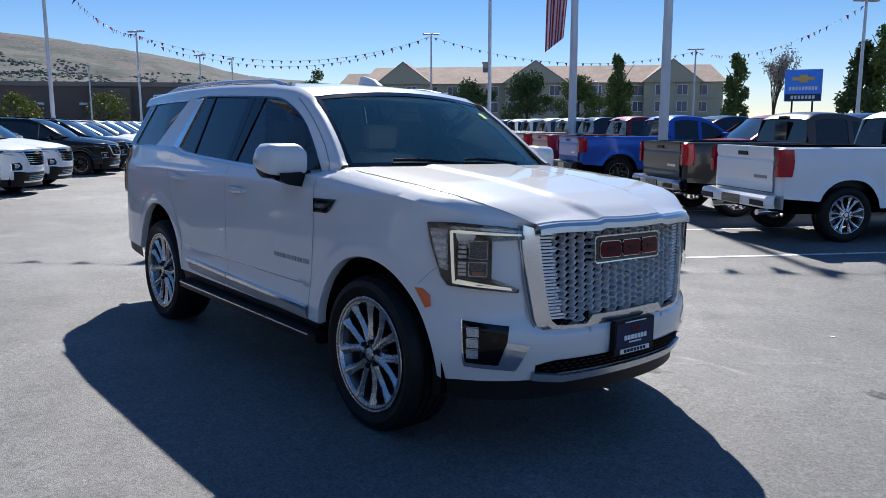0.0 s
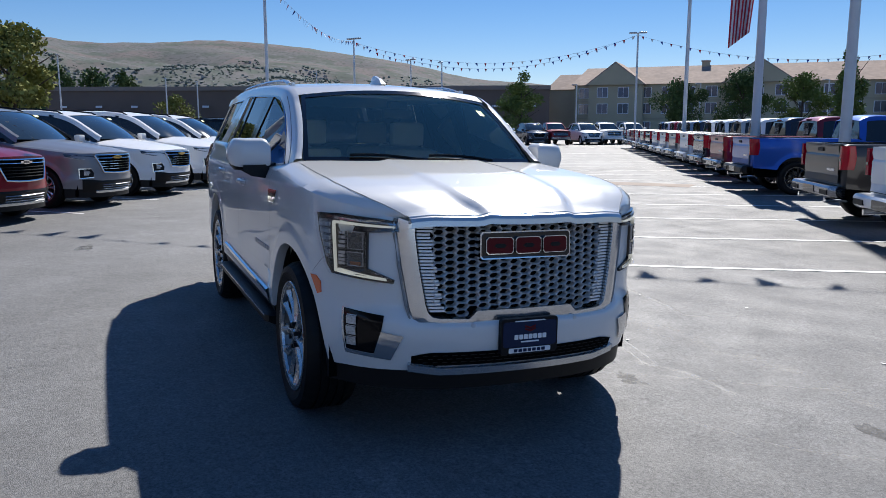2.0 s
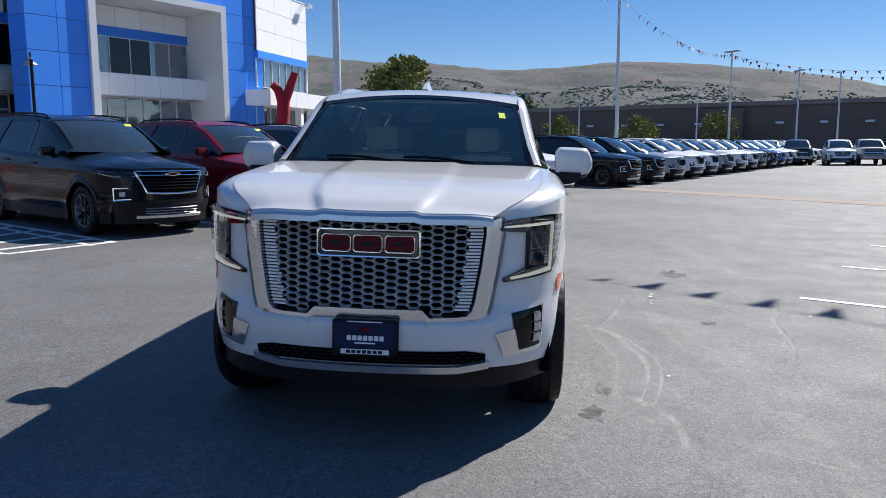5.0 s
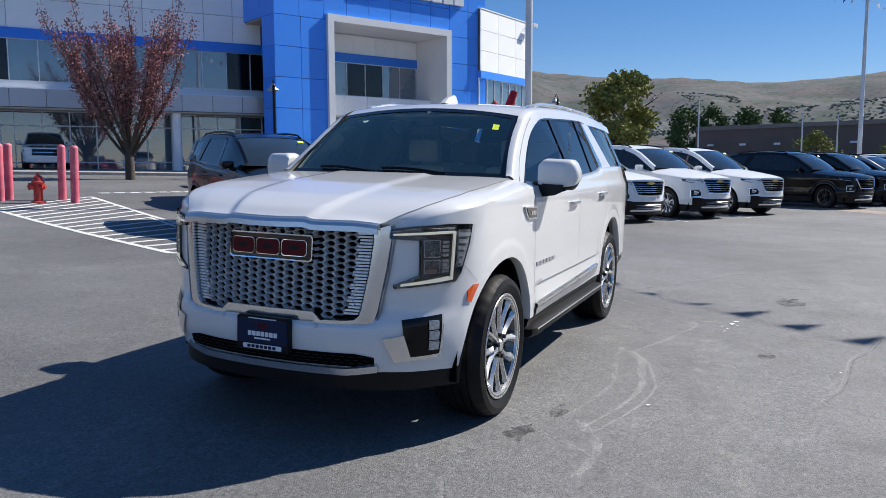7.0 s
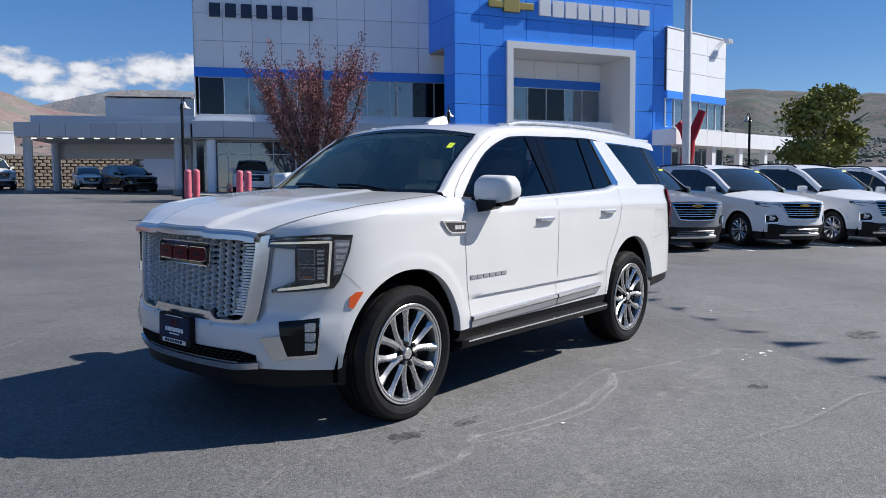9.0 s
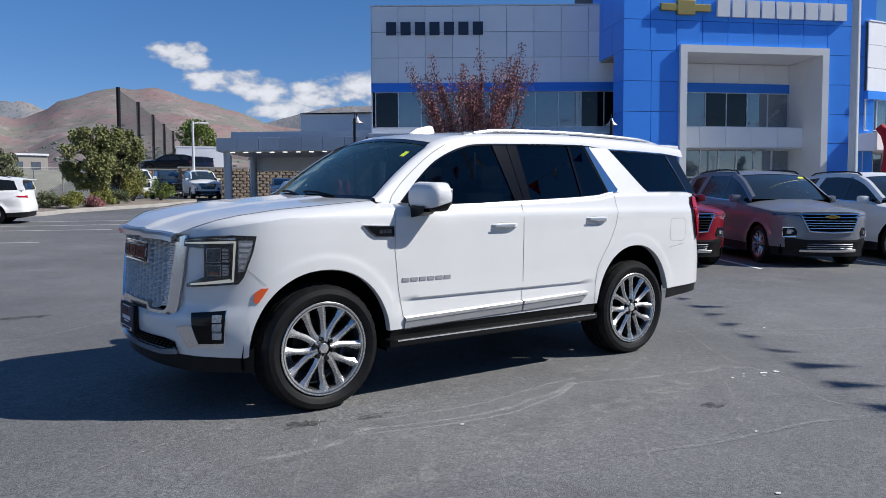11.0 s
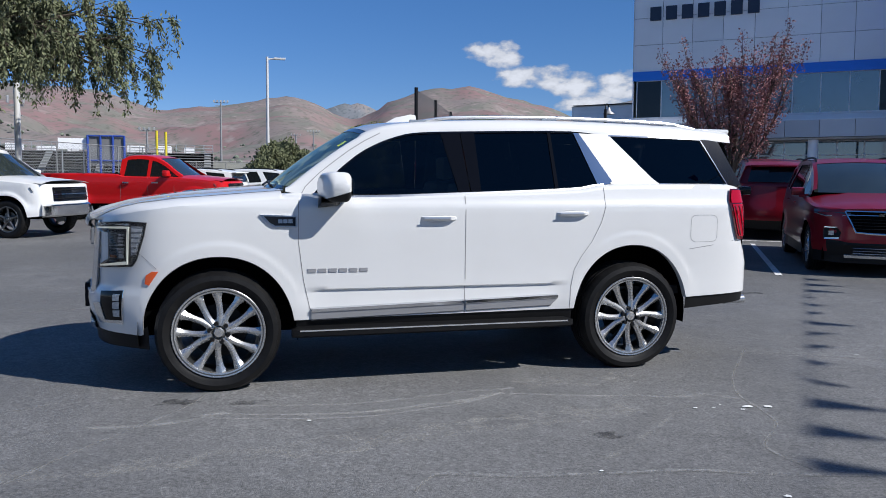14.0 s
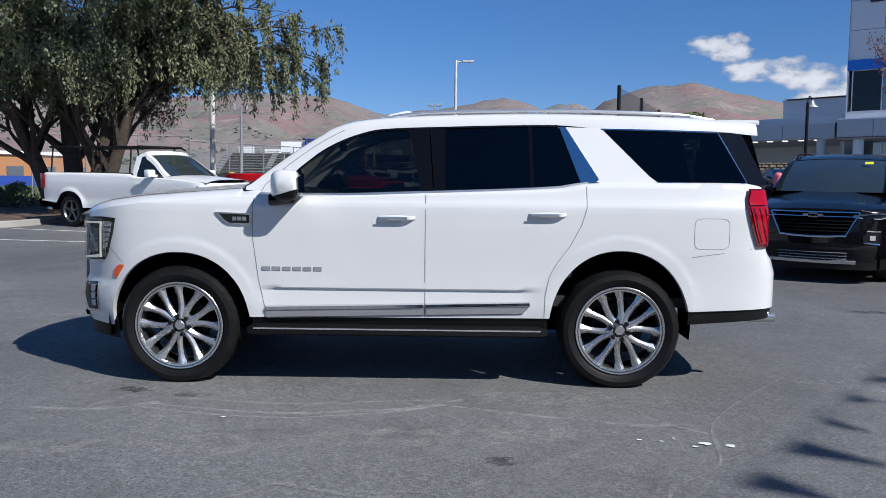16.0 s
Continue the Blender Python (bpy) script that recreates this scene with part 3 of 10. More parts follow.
def suv_top(x, s):
    if x < 0.44:
        us = [i / 60 for i in range(61)]
        edge = [suv_hood(1, u) for u in us]
        if x < edge[0].x:
            y = SUV.base(s)[0].y
            q = suv_hood(max(0, min(1, y / 0.60)), 0)
            return (q.x + 0.0, min(y, q.y) if y < 0.6 else q.y, q.z - 0.004)
        y = float(np.interp(x, [e.x for e in edge], [e.y for e in edge]))
        z = float(np.interp(x, [e.x for e in edge], [e.z for e in edge]))
        return (x, y, z - 0.002)
    z = suv_belt(x) + 0.002
    if x > 3.95:
        p, n = SUV.base(s)
        q = p + n * (SUV.depth(p, n, z) - 0.03)
        return (q.x, q.y, z)
    k = smooth01(0.44, 0.62, x)
    return (x, lerp(0.846, suv_w(x, z) - 0.004, k), lerp(1.345, z, k))


def suv_low(x, s):
    z = float(np.interp(x, [-0.95, -0.80, -0.60, -0.40, 0.5, 2.6, 3.5, 4.1, 4.3], [0.402, 0.402, 0.396, 0.385, 0.475, 0.49, 0.545, 0.565, 0.57]))
    for cx, cz, rx, rz in (ARCH_F, ARCH_R):
        k = (x - cx) / rx
        if abs(k) < 1 and abs(x - cx) < rx:
            z = max(z, cz + rz * (1 - abs(k) ** 2.15) ** 0.5)
    return z


def suv_high(x, s):
    if x < 0.44:
        t = suv_top(x, s)
        return t[2] - lerp(0.012, 0.05, smooth01(-0.86, -0.5, x))
    return suv_belt(x) - lerp(0.05, 0.010, smooth01(0.44, 0.75, x))


def build_suv():
    car = thing("suv", Matrix.Translation((0, 0, 0.02)) @ pose(0, 0, 0, math.degrees(math.atan(0.0276)), -0.12, 0),
                "large pearl-white sport utility vehicle with chrome trim on asphalt", "car")
    W = suv_w
    edges = [cx + rx * math.cos(a) for cx, cz, rx, rz in (ARCH_F, ARCH_R) for a in [math.pi * i / 40 for i in range(41)]]
    bm = bmesh.new()
    SUV.skin(bm, suv_low, suv_high, suv_top, rows=4, step=0.045, extra=edges)
    bmesh.ops.remove_doubles(bm, verts=bm.verts, dist=0.0005)
    body = part("body", bm, M_PEARL, car, smooth=True, angle=50)
    # rolled lips of the arches
    for cx, cz, rx, rz in (ARCH_F, ARCH_R):
        for side in (1, -1):
            bm = bmesh.new()
            rows = []
            for i in range(49):
                a = math.pi * (i / 48)
                x = cx + rx * 0.999 * math.cos(a)
                z = suv_low(x, 0)
                s = SUV.s_at_x(x)
                p = SUV.at(s, z, 0, side)
                rows.append([p, p + Vector((0, -side * 0.012, -0.006)), p + Vector((0, -side * 0.055, 0.0))])
            loft(bm, rows, flip=side > 0)
            part("arch_lip", bm, M_PEARL, body, smooth=True, angle=70)
            bm = bmesh.new()
            rows = []
            for i in range(25):
                a = math.pi * (-0.05 + 1.10 * i / 24)
                x, z = cx + (rx + 0.03) * math.cos(a), cz + (rz + 0.03) * math.sin(a)
                rows.append([(x, side * 0.905, z), (x, side * 0.60, z)])
            loft(bm, rows)
            part("wheel_arch_liner", bm, M_DARK, body, smooth=True)
    # bonnet
    bm = bmesh.new()
    rows = []
    for i in range(41):
        u = (i / 40) ** 1.15
        rows.append([suv_hood(-1 + 2 * j / 64, u) for j in range(65)])
    loft(bm, rows)
    lip = [[p + Vector((-0.004, 0, -0.012)) for p in rows[0]], rows[0]]
    loft(bm, [[p + Vector((0.012, 0, -0.035)) for p in rows[0]]] + lip)
    part("bonnet", bm, M_PEARL, car, smooth=True, angle=55)
    # cowl
    bm = bmesh.new()
    rows = []
    for j in range(25):
        t = -1 + j / 12
        a = suv_hood(t * 0.92, 1)
        rows.append([a + Vector((-0.01, 0, -0.012)), a + Vector((0.045, 0, -0.03)), a + Vector((0.14, 0, -0.01))])
    loft(bm, rows, flip=True)
    part("cowl", bm, M_TRIM, car)
    # windscreen
    def screen(v, u):
        a = Vector((0.345 + 0.145 * v * v, 0.800 * v, 1.362 - 0.004 * v * v))
        b = Vector((1.030 + 0.045 * v * v, 0.678 * v, 1.838 - 0.055 * v * v))
        p = a.lerp(b, u)
        p.z += 0.03 * math.sin(u * math.pi)
        return p
    bm = bmesh.new()
    loft(bm, [[screen(-1 + 2 * j / 24, i / 12) for j in range(25)] for i in range(13)])
    facing(bm, (-0.6, 0, 1))
    wscr = part("windscreen", bm, M_GLASS, car, "clear greenish windscreen", smooth=True)
    wscr.visible_shadow = False
    # black border of the screen
    bm = bmesh.new()
    n = 40
    for a, b in (((-1, 0), (1, 0)), ((1, 0), (1, 1)), ((1, 1), (-1, 1)), ((-1, 1), (-1, 0))):
        rows = []
        for i in range(n + 1):
            v, u = lerp(a[0], b[0], i / n), lerp(a[1], b[1], i / n)
            w = 0.035 if a[1] != b[1] else 0.06
            rows.append([screen(v, u) + Vector((-0.003, 0, 0.003)), screen(v * (1 - w * (a[1] != b[1]) * 1.1), lerp(u, 0.5, w * 2 * (a[1] == b[1]))) + Vector((-0.003, 0, 0.003))])
        loft(bm, rows)
    part("screen_border", bm, M_GLOSSB, car)
    bm = bmesh.new()
    for v0, v1 in ((-0.55, 0.02), (0.08, 0.66)):
        pts = [screen(lerp(v0, v1, i / 8), 0.015 + 0.05 * math.sin(i / 8 * 2.0)) + Vector((-0.012, 0, 0.016)) for i in range(9)]
        tube(bm, pts, 0.009, 6)
    part("wiper", bm, M_TRIM, car)
    # sticker inside the screen
    bm = bmesh.new()
    c = screen(-0.86, 0.68)
    dx = screen(-0.80, 0.68) - c
    dz = screen(-0.86, 0.78) - c
    slab(bm, [c, c + dx, c + dx + dz, c + dz], [Vector((0, 0, 1))] * 4, 0.001)
    part("window_sticker", bm, M_STICK, car, "small yellow-green sticker on the windscreen")
    # upper sides
    for side in (-1, 1):
        bm = bmesh.new()
        rows = []
        xs = [0.47 + i * (4.06 - 0.47) / 110 for i in range(111)]
        for x in xs:
            zb = max(suv_dlo_top(x), suv_belt(x) - 0.004) if x > 0.62 else suv_belt(x) - 0.004
            zt = suv_roof(x)
            zb = min(zb, zt - 0.004)
            r = [Vector((x, side * (W(x, z) + 0.003 * math.sin(math.pi * k)), z)) for k, z in [(k, lerp(zb, zt, k)) for k in (0, 0.3, 0.6, 0.85, 1.0)]]
            inner = r[-1] + Vector((0, -side * 0.045, 0.022 if x > 1.0 else 0.008))
            r += [r[-1].lerp(inner, 0.4) + Vector((0, 0, 0.005)), inner]
            rows.append(r)
        loft(bm, rows, flip=side < 0)
        part("roof_side", bm, M_PEARL, car, smooth=True, angle=50)
        # pillar behind the doors
        bm = bmesh.new()
        side_plate(bm, W, densify([(2.70, 1.812), (2.955, 1.806), (3.27, 1.475), (3.33, 1.428), (2.93, 1.425), (2.88, 1.44)]), 0.001, 0.03, side)
        part("rear_pillar", bm, M_PEARL, car)
        bm = bmesh.new()
        side_plate(bm, W, densify([(3.785, 1.79), (3.93, 1.815), (4.085, 1.42), (3.955, 1.425)]), 0.0, 0.03, side)
        part("rear_corner_glass", bm, M_GLOSSB, car)
        # panes
        for nm, mt, poly in (("front_door_glass", M_TINT, [(0.668, 1.337), (0.745, 1.412), (0.87, 1.524), (1.005, 1.628), (1.138, 1.698), (1.274, 1.748), (1.398, 1.775), (1.60, 1.785), (1.70, 1.347)]),
                             ("rear_door_glass", M_PRIV, [(1.865, 1.35), (1.855, 1.795), (2.445, 1.812), (2.45, 1.375)]),
                             ("rear_quarter_light", M_PRIV, [(2.475, 1.378), (2.468, 1.812), (2.655, 1.812), (2.80, 1.415)]),
                             ("side_rear_glass", M_PRIV, [(2.965, 1.792), (3.775, 1.778), (3.945, 1.432), (3.335, 1.434), (3.275, 1.468)])):
            bm = bmesh.new()
            pts, _ = side_pts(W, densify(poly, 0.2) if side < 0 else densify(poly, 0.2)[::-1], -0.008, side)
            bm.faces.new([bm.verts.new(p) for p in pts])
            facing(bm, (0, side, 0.3))
            g = part(nm, bm, mt, car, "dark tinted side window")
        # black pillars between the panes
        for poly in ([(1.60, 1.80), (1.745, 1.803), (1.785, 1.347), (1.70, 1.345)], [(1.752, 1.803), (1.86, 1.808), (1.868, 1.349), (1.792, 1.347)], [(2.445, 1.822), (2.47, 1.822), (2.478, 1.38), (2.45, 1.378)]):
            bm = bmesh.new()
            side_plate(bm, W, densify(poly), 0.0, 0.02, side)
            part("door_pillar", bm, M_PILLAR, car)
        # seam between the wing and the door frame
        bm = bmesh.new()
        side_strip(bm, W, [(0.580, 1.345), (0.607, 1.393), (0.704, 1.485), (0.81, 1.568), (0.924, 1.651), (1.03, 1.718), (1.148, 1.778)], 0.006, 0.0045, 0.004, side)
        part("pillar_seam", bm, M_GROOVE, car)
        # bright trim
        bm = bmesh.new()
        side_plate(bm, W, densify([(2.66, 1.815), (2.705, 1.815), (2.925, 1.447), (2.895, 1.425), (2.80, 1.418)]), 0.004, 0.02, side)
        part("pillar_trim", bm, M_CHROME, car, "chrome pillar trim")
        bm = bmesh.new()
        side_strip(bm, W, [(x, suv_belt(x) + 0.004) for x in [0.66 + i * 0.1 for i in range(22)] + [2.85]], 0.022, 0.006, 0.012, side)
        part("belt_trim", bm, M_SATINC, car, "chrome strip under the side windows")
        bm = bmesh.new()
        side_strip(bm, W, [(x, suv_dlo_top(x) - 0.004) for x in [0.67 + i * 0.06 for i in range(34)]], 0.014, 0.003, 0.01, side)
        part("window_top_trim", bm, M_GLOSSB, car)
        bm = bmesh.new()
        side_strip(bm, W, [(2.955, 1.80), (3.3, 1.796), (3.775, 1.786), (3.80, 1.74), (3.95, 1.43), (3.6, 1.428), (3.335, 1.428)], 0.012, 0.003, 0.01, side)
        part("rear_window_trim", bm, M_CHROME, car)
        # roof rail
        bm = bmesh.new()
        pts = []
        for i in range(25):
            x = lerp(1.42, 3.78, i / 24)
            z = suv_roof(x) + 0.020 + 0.026 * min(1, math.sin(math.pi * i / 24) * 3.0)
            pts.append((x, side * (W(x, suv_roof(x)) - 0.075), z))
        tube(bm, pts, 0.015, 8)
        for x in (1.45, 2.5, 3.55):
            y = side * (W(x, suv_roof(x)) - 0.075)
            box(bm, x - 0.06, x + 0.06, y - 0.014, y + 0.014, suv_roof(x) - 0.01, suv_roof(x) + 0.04)
        part("roof_rail", bm, M_SATIN, car, "satin chrome roof rail", smooth=True)
    # roof
    bm = bmesh.new()
    rows = []
    for i in range(41):
        x = lerp(1.12, 3.98, i / 40)
        row = []
        for j in range(25):
            t = -1 + j / 12
            yr = W(x, suv_roof(x)) - 0.043
            z = suv_roof(x) + 0.020 + 0.035 * (1 - t * t)
            xx = x - 0.085 * (1 - t * t) * (1 - i / 40) ** 6
            if i == 0:
                q = screen(t, 1.0)
                xx, z = q.x, q.z + 0.004
            row.append((xx, t * yr, z))
        rows.append(row)
    loft(bm, rows)
    part("roof", bm, M_PEARL, car, smooth=True, angle=60)
    bm = bmesh.new()
    box(bm, 3.72, 4.10, -0.66, 0.66, 1.842, 1.880, bevel=0.015)
    part("rear_spoiler", bm, M_PEARL, car, smooth=True)
    bm = bmesh.new()
    rows = [[(1.33, -0.02, 1.90), (1.33, 0.02, 1.90), (1.33, 0.02, 1.902), (1.33, -0.02, 1.902)], [(1.42, -0.035, 1.90), (1.42, 0.035, 1.90), (1.41, 0.012, 1.945), (1.41, -0.012, 1.945)],
            [(1.55, -0.035, 1.90), (1.55, 0.035, 1.90), (1.54, 0.008, 1.975), (1.54, -0.008, 1.975)], [(1.585, -0.03, 1.90), (1.585, 0.03, 1.90), (1.58, 0.008, 1.968), (1.58, -0.008, 1.968)]]
    vv = loft(bm, rows, close=True)
    bm.faces.new(vv[-1])
    part("antenna_fin", bm, M_PEARL, car, smooth=True, angle=30)
    # tailgate glass and plate of the back
    bm = bmesh.new()
    loft(bm, [[(4.145 - 0.04 * abs(t) ** 2, 0.80 * t, 1.40) for t in (-1, -0.5, 0, 0.5, 1)], [(4.02, 0.66 * t, 1.835) for t in (-1, -0.5, 0, 0.5, 1)]])
    facing(bm, (1, 0, 0.3))
    part("rear_screen", bm, M_PRIV, car)
    bm = bmesh.new()
    loft(bm, [[(3.9, y, 1.43) for y in (-0.9, 0.9)], [(4.14, y, 1.405) for y in (-0.82, 0.82)]])
    part("parcel_edge", bm, M_TRIM, car)
    # lamps at the back: the leading edge kinks
    lead = straight([(0.995, 0.085), (1.10, 0.045), (1.27, 0.000), (1.32, 0.002), (1.395, 0.030)])
    for side in (-1, 1):
        s0, s1 = SUV.s_at_x(3.925), SUV.s_at_x(4.12) + 0.06
        def lamp_band(bm, z0, z1, off, first=None, last=None):
            n = max(1, round((z1 - z0) / 0.03))
            for i in range(n):
                za, zb = lerp(z0, z1, i / n), lerp(z0, z1, (i + 1) / n)
                la, lb = s0 + lead(za), s0 + lead(zb)
                patch_grid(SUV, bm, ((la + (first or 0), za), (lb + (first or 0), zb)), ((s1 if last is None else la + last, za), (s1 if last is None else lb + last, zb)), off, n=10, m=1, side=side)
            bmesh.ops.remove_doubles(bm, verts=bm.verts, dist=0.0003)
        bm = bmesh.new()
        lamp_band(bm, 0.995, 1.395, 0.016)
        tl = part("tail_lamp", bm, M_TAILD, car, "tall red tail lamp with a kinked edge", smooth=True)
        bm = bmesh.new()
        lamp_band(bm, 1.285, 1.385, 0.024, 0.016)
        part("lamp_top", bm, M_TAIL, tl, smooth=True)
        bm = bmesh.new()
        lamp_band(bm, 1.02, 1.275, 0.022, 0.022)
        part("lamp_window", bm, M_TAIL, tl, smooth=True)
        for k in range(3):
            bm = bmesh.new()
            lamp_band(bm, 1.03, 1.265, 0.026, 0.04 + 0.045 * k, 0.05 + 0.045 * k)
            part("lamp_rib", bm, M_TAILD, tl, smooth=True)
    return car, body


suv, suv_body = build_suv()


def suv_details(car, body):
    W = suv_w
    # lower dark valance all round
    bm = bmesh.new()
    def low(x, s):
        z = float(np.interp(x, [-0.95, -0.60, -0.40, 0.5, 2.6, 3.5, 4.3], [0.30, 0.30, 0.29, 0.36, 0.36, 0.45, 0.50]))
        return z
    def high(x, s):
        return min(suv_low(x, s), 0.45 if x < 0 else 0.57) + 0.012
    dark = Shell(SUV_PLAN, lambda p, n, z: suv_depth(p, n, max(z, 0.42)) - 0.012 - 0.10 * max(0, 0.42 - z) * (1 if p.x < 0.6 else 0.3))
    for a, b in ((-2, -0.45), (0.53, 2.58), (3.55, 6)):
        s0 = 0 if a < -1 else dark.s_at_x(a)
        s1 = dark.length if b > 5 else dark.s_at_x(b)
        dark.skin(bm, low, high, rows=5, step=0.06, s0=s0, s1=s1)
    part("lower_valance", bm, M_TRIM, car, "black plastic lower valance", smooth=True)
    # black floor box, plus two added to block light through the wheel arches
    bm = boxes((-0.55, 3.4, -0.74, 0.74, 0.36, 0.54), (-0.62, 0.55, -0.66, 0.66, 0.52, 1.08), (2.48, 3.70, -0.66, 0.66, 0.52, 1.0))
    part("underbody", bm, M_DARK, car)
    # running boards
    for side in (-1, 1):
        bm = bmesh.new()
        rows = []
        for x in (0.50, 0.54, 1.5, 2.52, 2.58):
            k = 0.02 if x in (0.50, 2.58) else 0.0
            rows.append([(x, side * (0.90), 0.430 - k), (x, side * (1.01 - k), 0.425 - k), (x, side * (1.035 - k), 0.412), (x, side * (1.035 - k), 0.370), (x, side * (1.0 - k), 0.352), (x, side * 0.88, 0.350)])
        vv = loft(bm, rows, close=True, flip=side > 0)
        bm.faces.new(vv[0] if side < 0 else vv[0][::-1])
        bm.faces.new(vv[-1][::-1] if side < 0 else vv[-1])
        board = part("running_board", bm, M_TRIM, car, "black running board with a bright edge", smooth=True, angle=30)
        bm = boxes((0.55, 2.53, side * 1.034 - 0.004, side * 1.034 + 0.004, 0.401, 0.411))
        part("board_strip", bm, M_SATIN, board)
        # door moulding
        for x0, x1 in ((0.632, 1.725), (1.742, 2.455)):
            bm = bmesh.new()
            rows = []
            n = 14
            for i in range(n + 1):
                x = lerp(x0, x1, i / n)
                zz = lerp(0.543, 0.590, (x - 0.632) / 1.82)
                s = SUV.s_at_x(x)
                k = 1.0 if x1 < 2 or i < n else 0.3
                rows.append([SUV.at(s, zz - 0.075 * k, 0.0, side), SUV.at(s, zz - 0.065 * k, 0.010, side), SUV.at(s, zz - 0.018, 0.013, side), SUV.at(s, zz - 0.012, 0.020, side), SUV.at(s, zz + 0.008, 0.020, side), SUV.at(s, zz + 0.016, 0.0, side)])
            vv = loft(bm, rows, flip=side > 0)
            for f in bm.faces:
                z = sum(v.co.z for v in f.verts) / 4
                x = sum(v.co.x for v in f.verts) / 4
                f.material_index = 1 if z > lerp(0.543, 0.590, (x - 0.632) / 1.82) - 0.016 else 0
            part("door_moulding", bm, [M_GREYMOULD, M_CHROME], car, "grey door moulding with a chrome strip", smooth=True, angle=25)
        # shut lines of doors and panels: narrow dark grooves
        lines = [[(0.552, 1.30), (0.548, 1.22), (0.546, 1.03), (0.58, 0.75), (0.62, 0.56), (0.665, 0.478)],
                 [(1.735, 1.335), (1.733, 1.0), (1.733, 0.482)],
                 [(2.835, 1.40), (2.835, 1.26), (2.80, 1.14), (2.727, 0.998), (2.64, 0.88), (2.586, 0.782), (2.56, 0.65), (2.556, 0.49)]]
        for ln in lines:
            rows = []
            dl = [(lerp(a[0], b[0], i / 6), lerp(a[1], b[1], i / 6)) for a, b in zip(ln[:-1], ln[1:]) for i in range(6)] + [ln[-1]]
            for x, z in dl:
                s = SUV.s_at_x(x)
                rows.append([SUV.at(s - 0.0022, z, 0.0016, side), SUV.at(s + 0.0022, z, 0.0016, side)])
            bm = bmesh.new()
            loft(bm, rows, flip=side < 0)
            part("shut_line", bm, M_GROOVE, body)
        # filler flap
        if side < 0:
            rr = []
            for i in range(41):
                a = 2 * math.pi * i / 40
                cx, cz = 3.69 + 0.122 * math.copysign(abs(math.cos(a)) ** 0.35, math.cos(a)), 1.085 + 0.106 * math.copysign(abs(math.sin(a)) ** 0.35, math.sin(a))
                dx, dz = (cx - 3.69), (cz - 1.085)
                rr.append([SUV.at(SUV.s_at_x(3.69 + dx), 1.085 + dz, 0.0014, side), SUV.at(SUV.s_at_x(3.69 + dx * 0.982), 1.085 + dz * 0.980, 0.0014, side)])
            bm = bmesh.new()
            loft(bm, rr, flip=side > 0)
            part("filler_flap_gap", bm, M_GROOVE, body)
        # joint of bumper and wing
        for ln in ([(-0.50, 0.955), (-0.44, 0.905), (-0.375, 0.845)], [(3.56, 0.925), (3.75, 0.95), (3.98, 0.985)]):
            rows = []
            for x, z in ln:
                s = SUV.s_at_x(x)
                rows.append([SUV.at(s, z - 0.002, 0.0016, side), SUV.at(s, z + 0.002, 0.0016, side)])
            bm = bmesh.new()
            loft(bm, rows, flip=side < 0)
            part("bumper_gap", bm, M_GROOVE, body)
        # bonnet shut line
        bm = bmesh.new()
        rows = []
        for i in range(30):
            q = suv_hood(side, 0.02 + 0.96 * i / 29)
            rows.append([q + Vector((0, -side * 0.001, 0.0015)), q + Vector((0, side * 0.003, 0.0005))])
        loft(bm, rows, flip=side > 0)
        part("bonnet_gap", bm, M_GROOVE, body)
        # door handles
        for x0, z0 in ((1.535, 1.175), (2.565, 1.205)):
            bm = bmesh.new()
            s = SUV.s_at_x(x0)
            rows = []
            for i in range(13):
                u = -1 + i / 6
                x = x0 + 0.13 * u
                b = SUV.at(SUV.s_at_x(x), z0, 0, side)
                o = 0.034 * (1 - u ** 6) + 0.002
                hgt = 0.019 * (1 - 0.35 * u * u)
                rows.append([b + Vector((0, side * (o - 0.016), -hgt)), b + Vector((0, side * o, -hgt * 0.6)), b + Vector((0, side * o, hgt * 0.6)), b + Vector((0, side * (o - 0.016), hgt))])
            loft(bm, rows, close=True, flip=side > 0)
            h = part("door_handle", bm, M_PEARL, car, "white door handle with a chrome insert", smooth=True, angle=50)
            bm = bmesh.new()
            rows = []
            for i in range(9):
                x = x0 - 0.115 + 0.19 * i / 8
                b = SUV.at(SUV.s_at_x(x), z0, 0.0365, side)
                rows.append([b + Vector((0, 0, -0.009)), b + Vector((0, side * 0.002, 0)), b + Vector((0, 0, 0.009))])
            loft(bm, rows, flip=side < 0)
            part("handle_strip", bm, M_SATINC, h)
            # flat dimmer disc paints the shade of the recess behind the handle
            bm = bmesh.new()
            pts = []
            for i in range(20):
                a = 2 * math.pi * i / 20
                x = x0 - 0.02 + 0.085 * math.cos(a)
                pts.append(SUV.at(SUV.s_at_x(x), z0 - 0.004 + 0.030 * math.sin(a), 0.0012, side))
            bm.faces.new([bm.verts.new(p) for p in (pts if side > 0 else pts[::-1])])
            part("handle_cup", bm, M_SHADEP, h)
        # badge on the wing
        bm = bmesh.new()
        P = [(0.290, 1.205), (0.535, 1.196), (0.535, 1.118), (0.385, 1.122), (0.345, 1.145)]
        SUV.patch(bm, [(SUV.s_at_x(x), z) for x, z in P], 0.012, 0.02, side)
        bd = part("wing_badge", bm, M_CHROME, car, "black and chrome badge on the wing")
        bm = bmesh.new()
        P = [(0.318, 1.195), (0.528, 1.187), (0.528, 1.128), (0.392, 1.131), (0.358, 1.15)]
        SUV.patch(bm, [(SUV.s_at_x(x), z) for x, z in P], 0.015, 0.01, side)
        part("badge_field", bm, M_GLOSSB, bd)
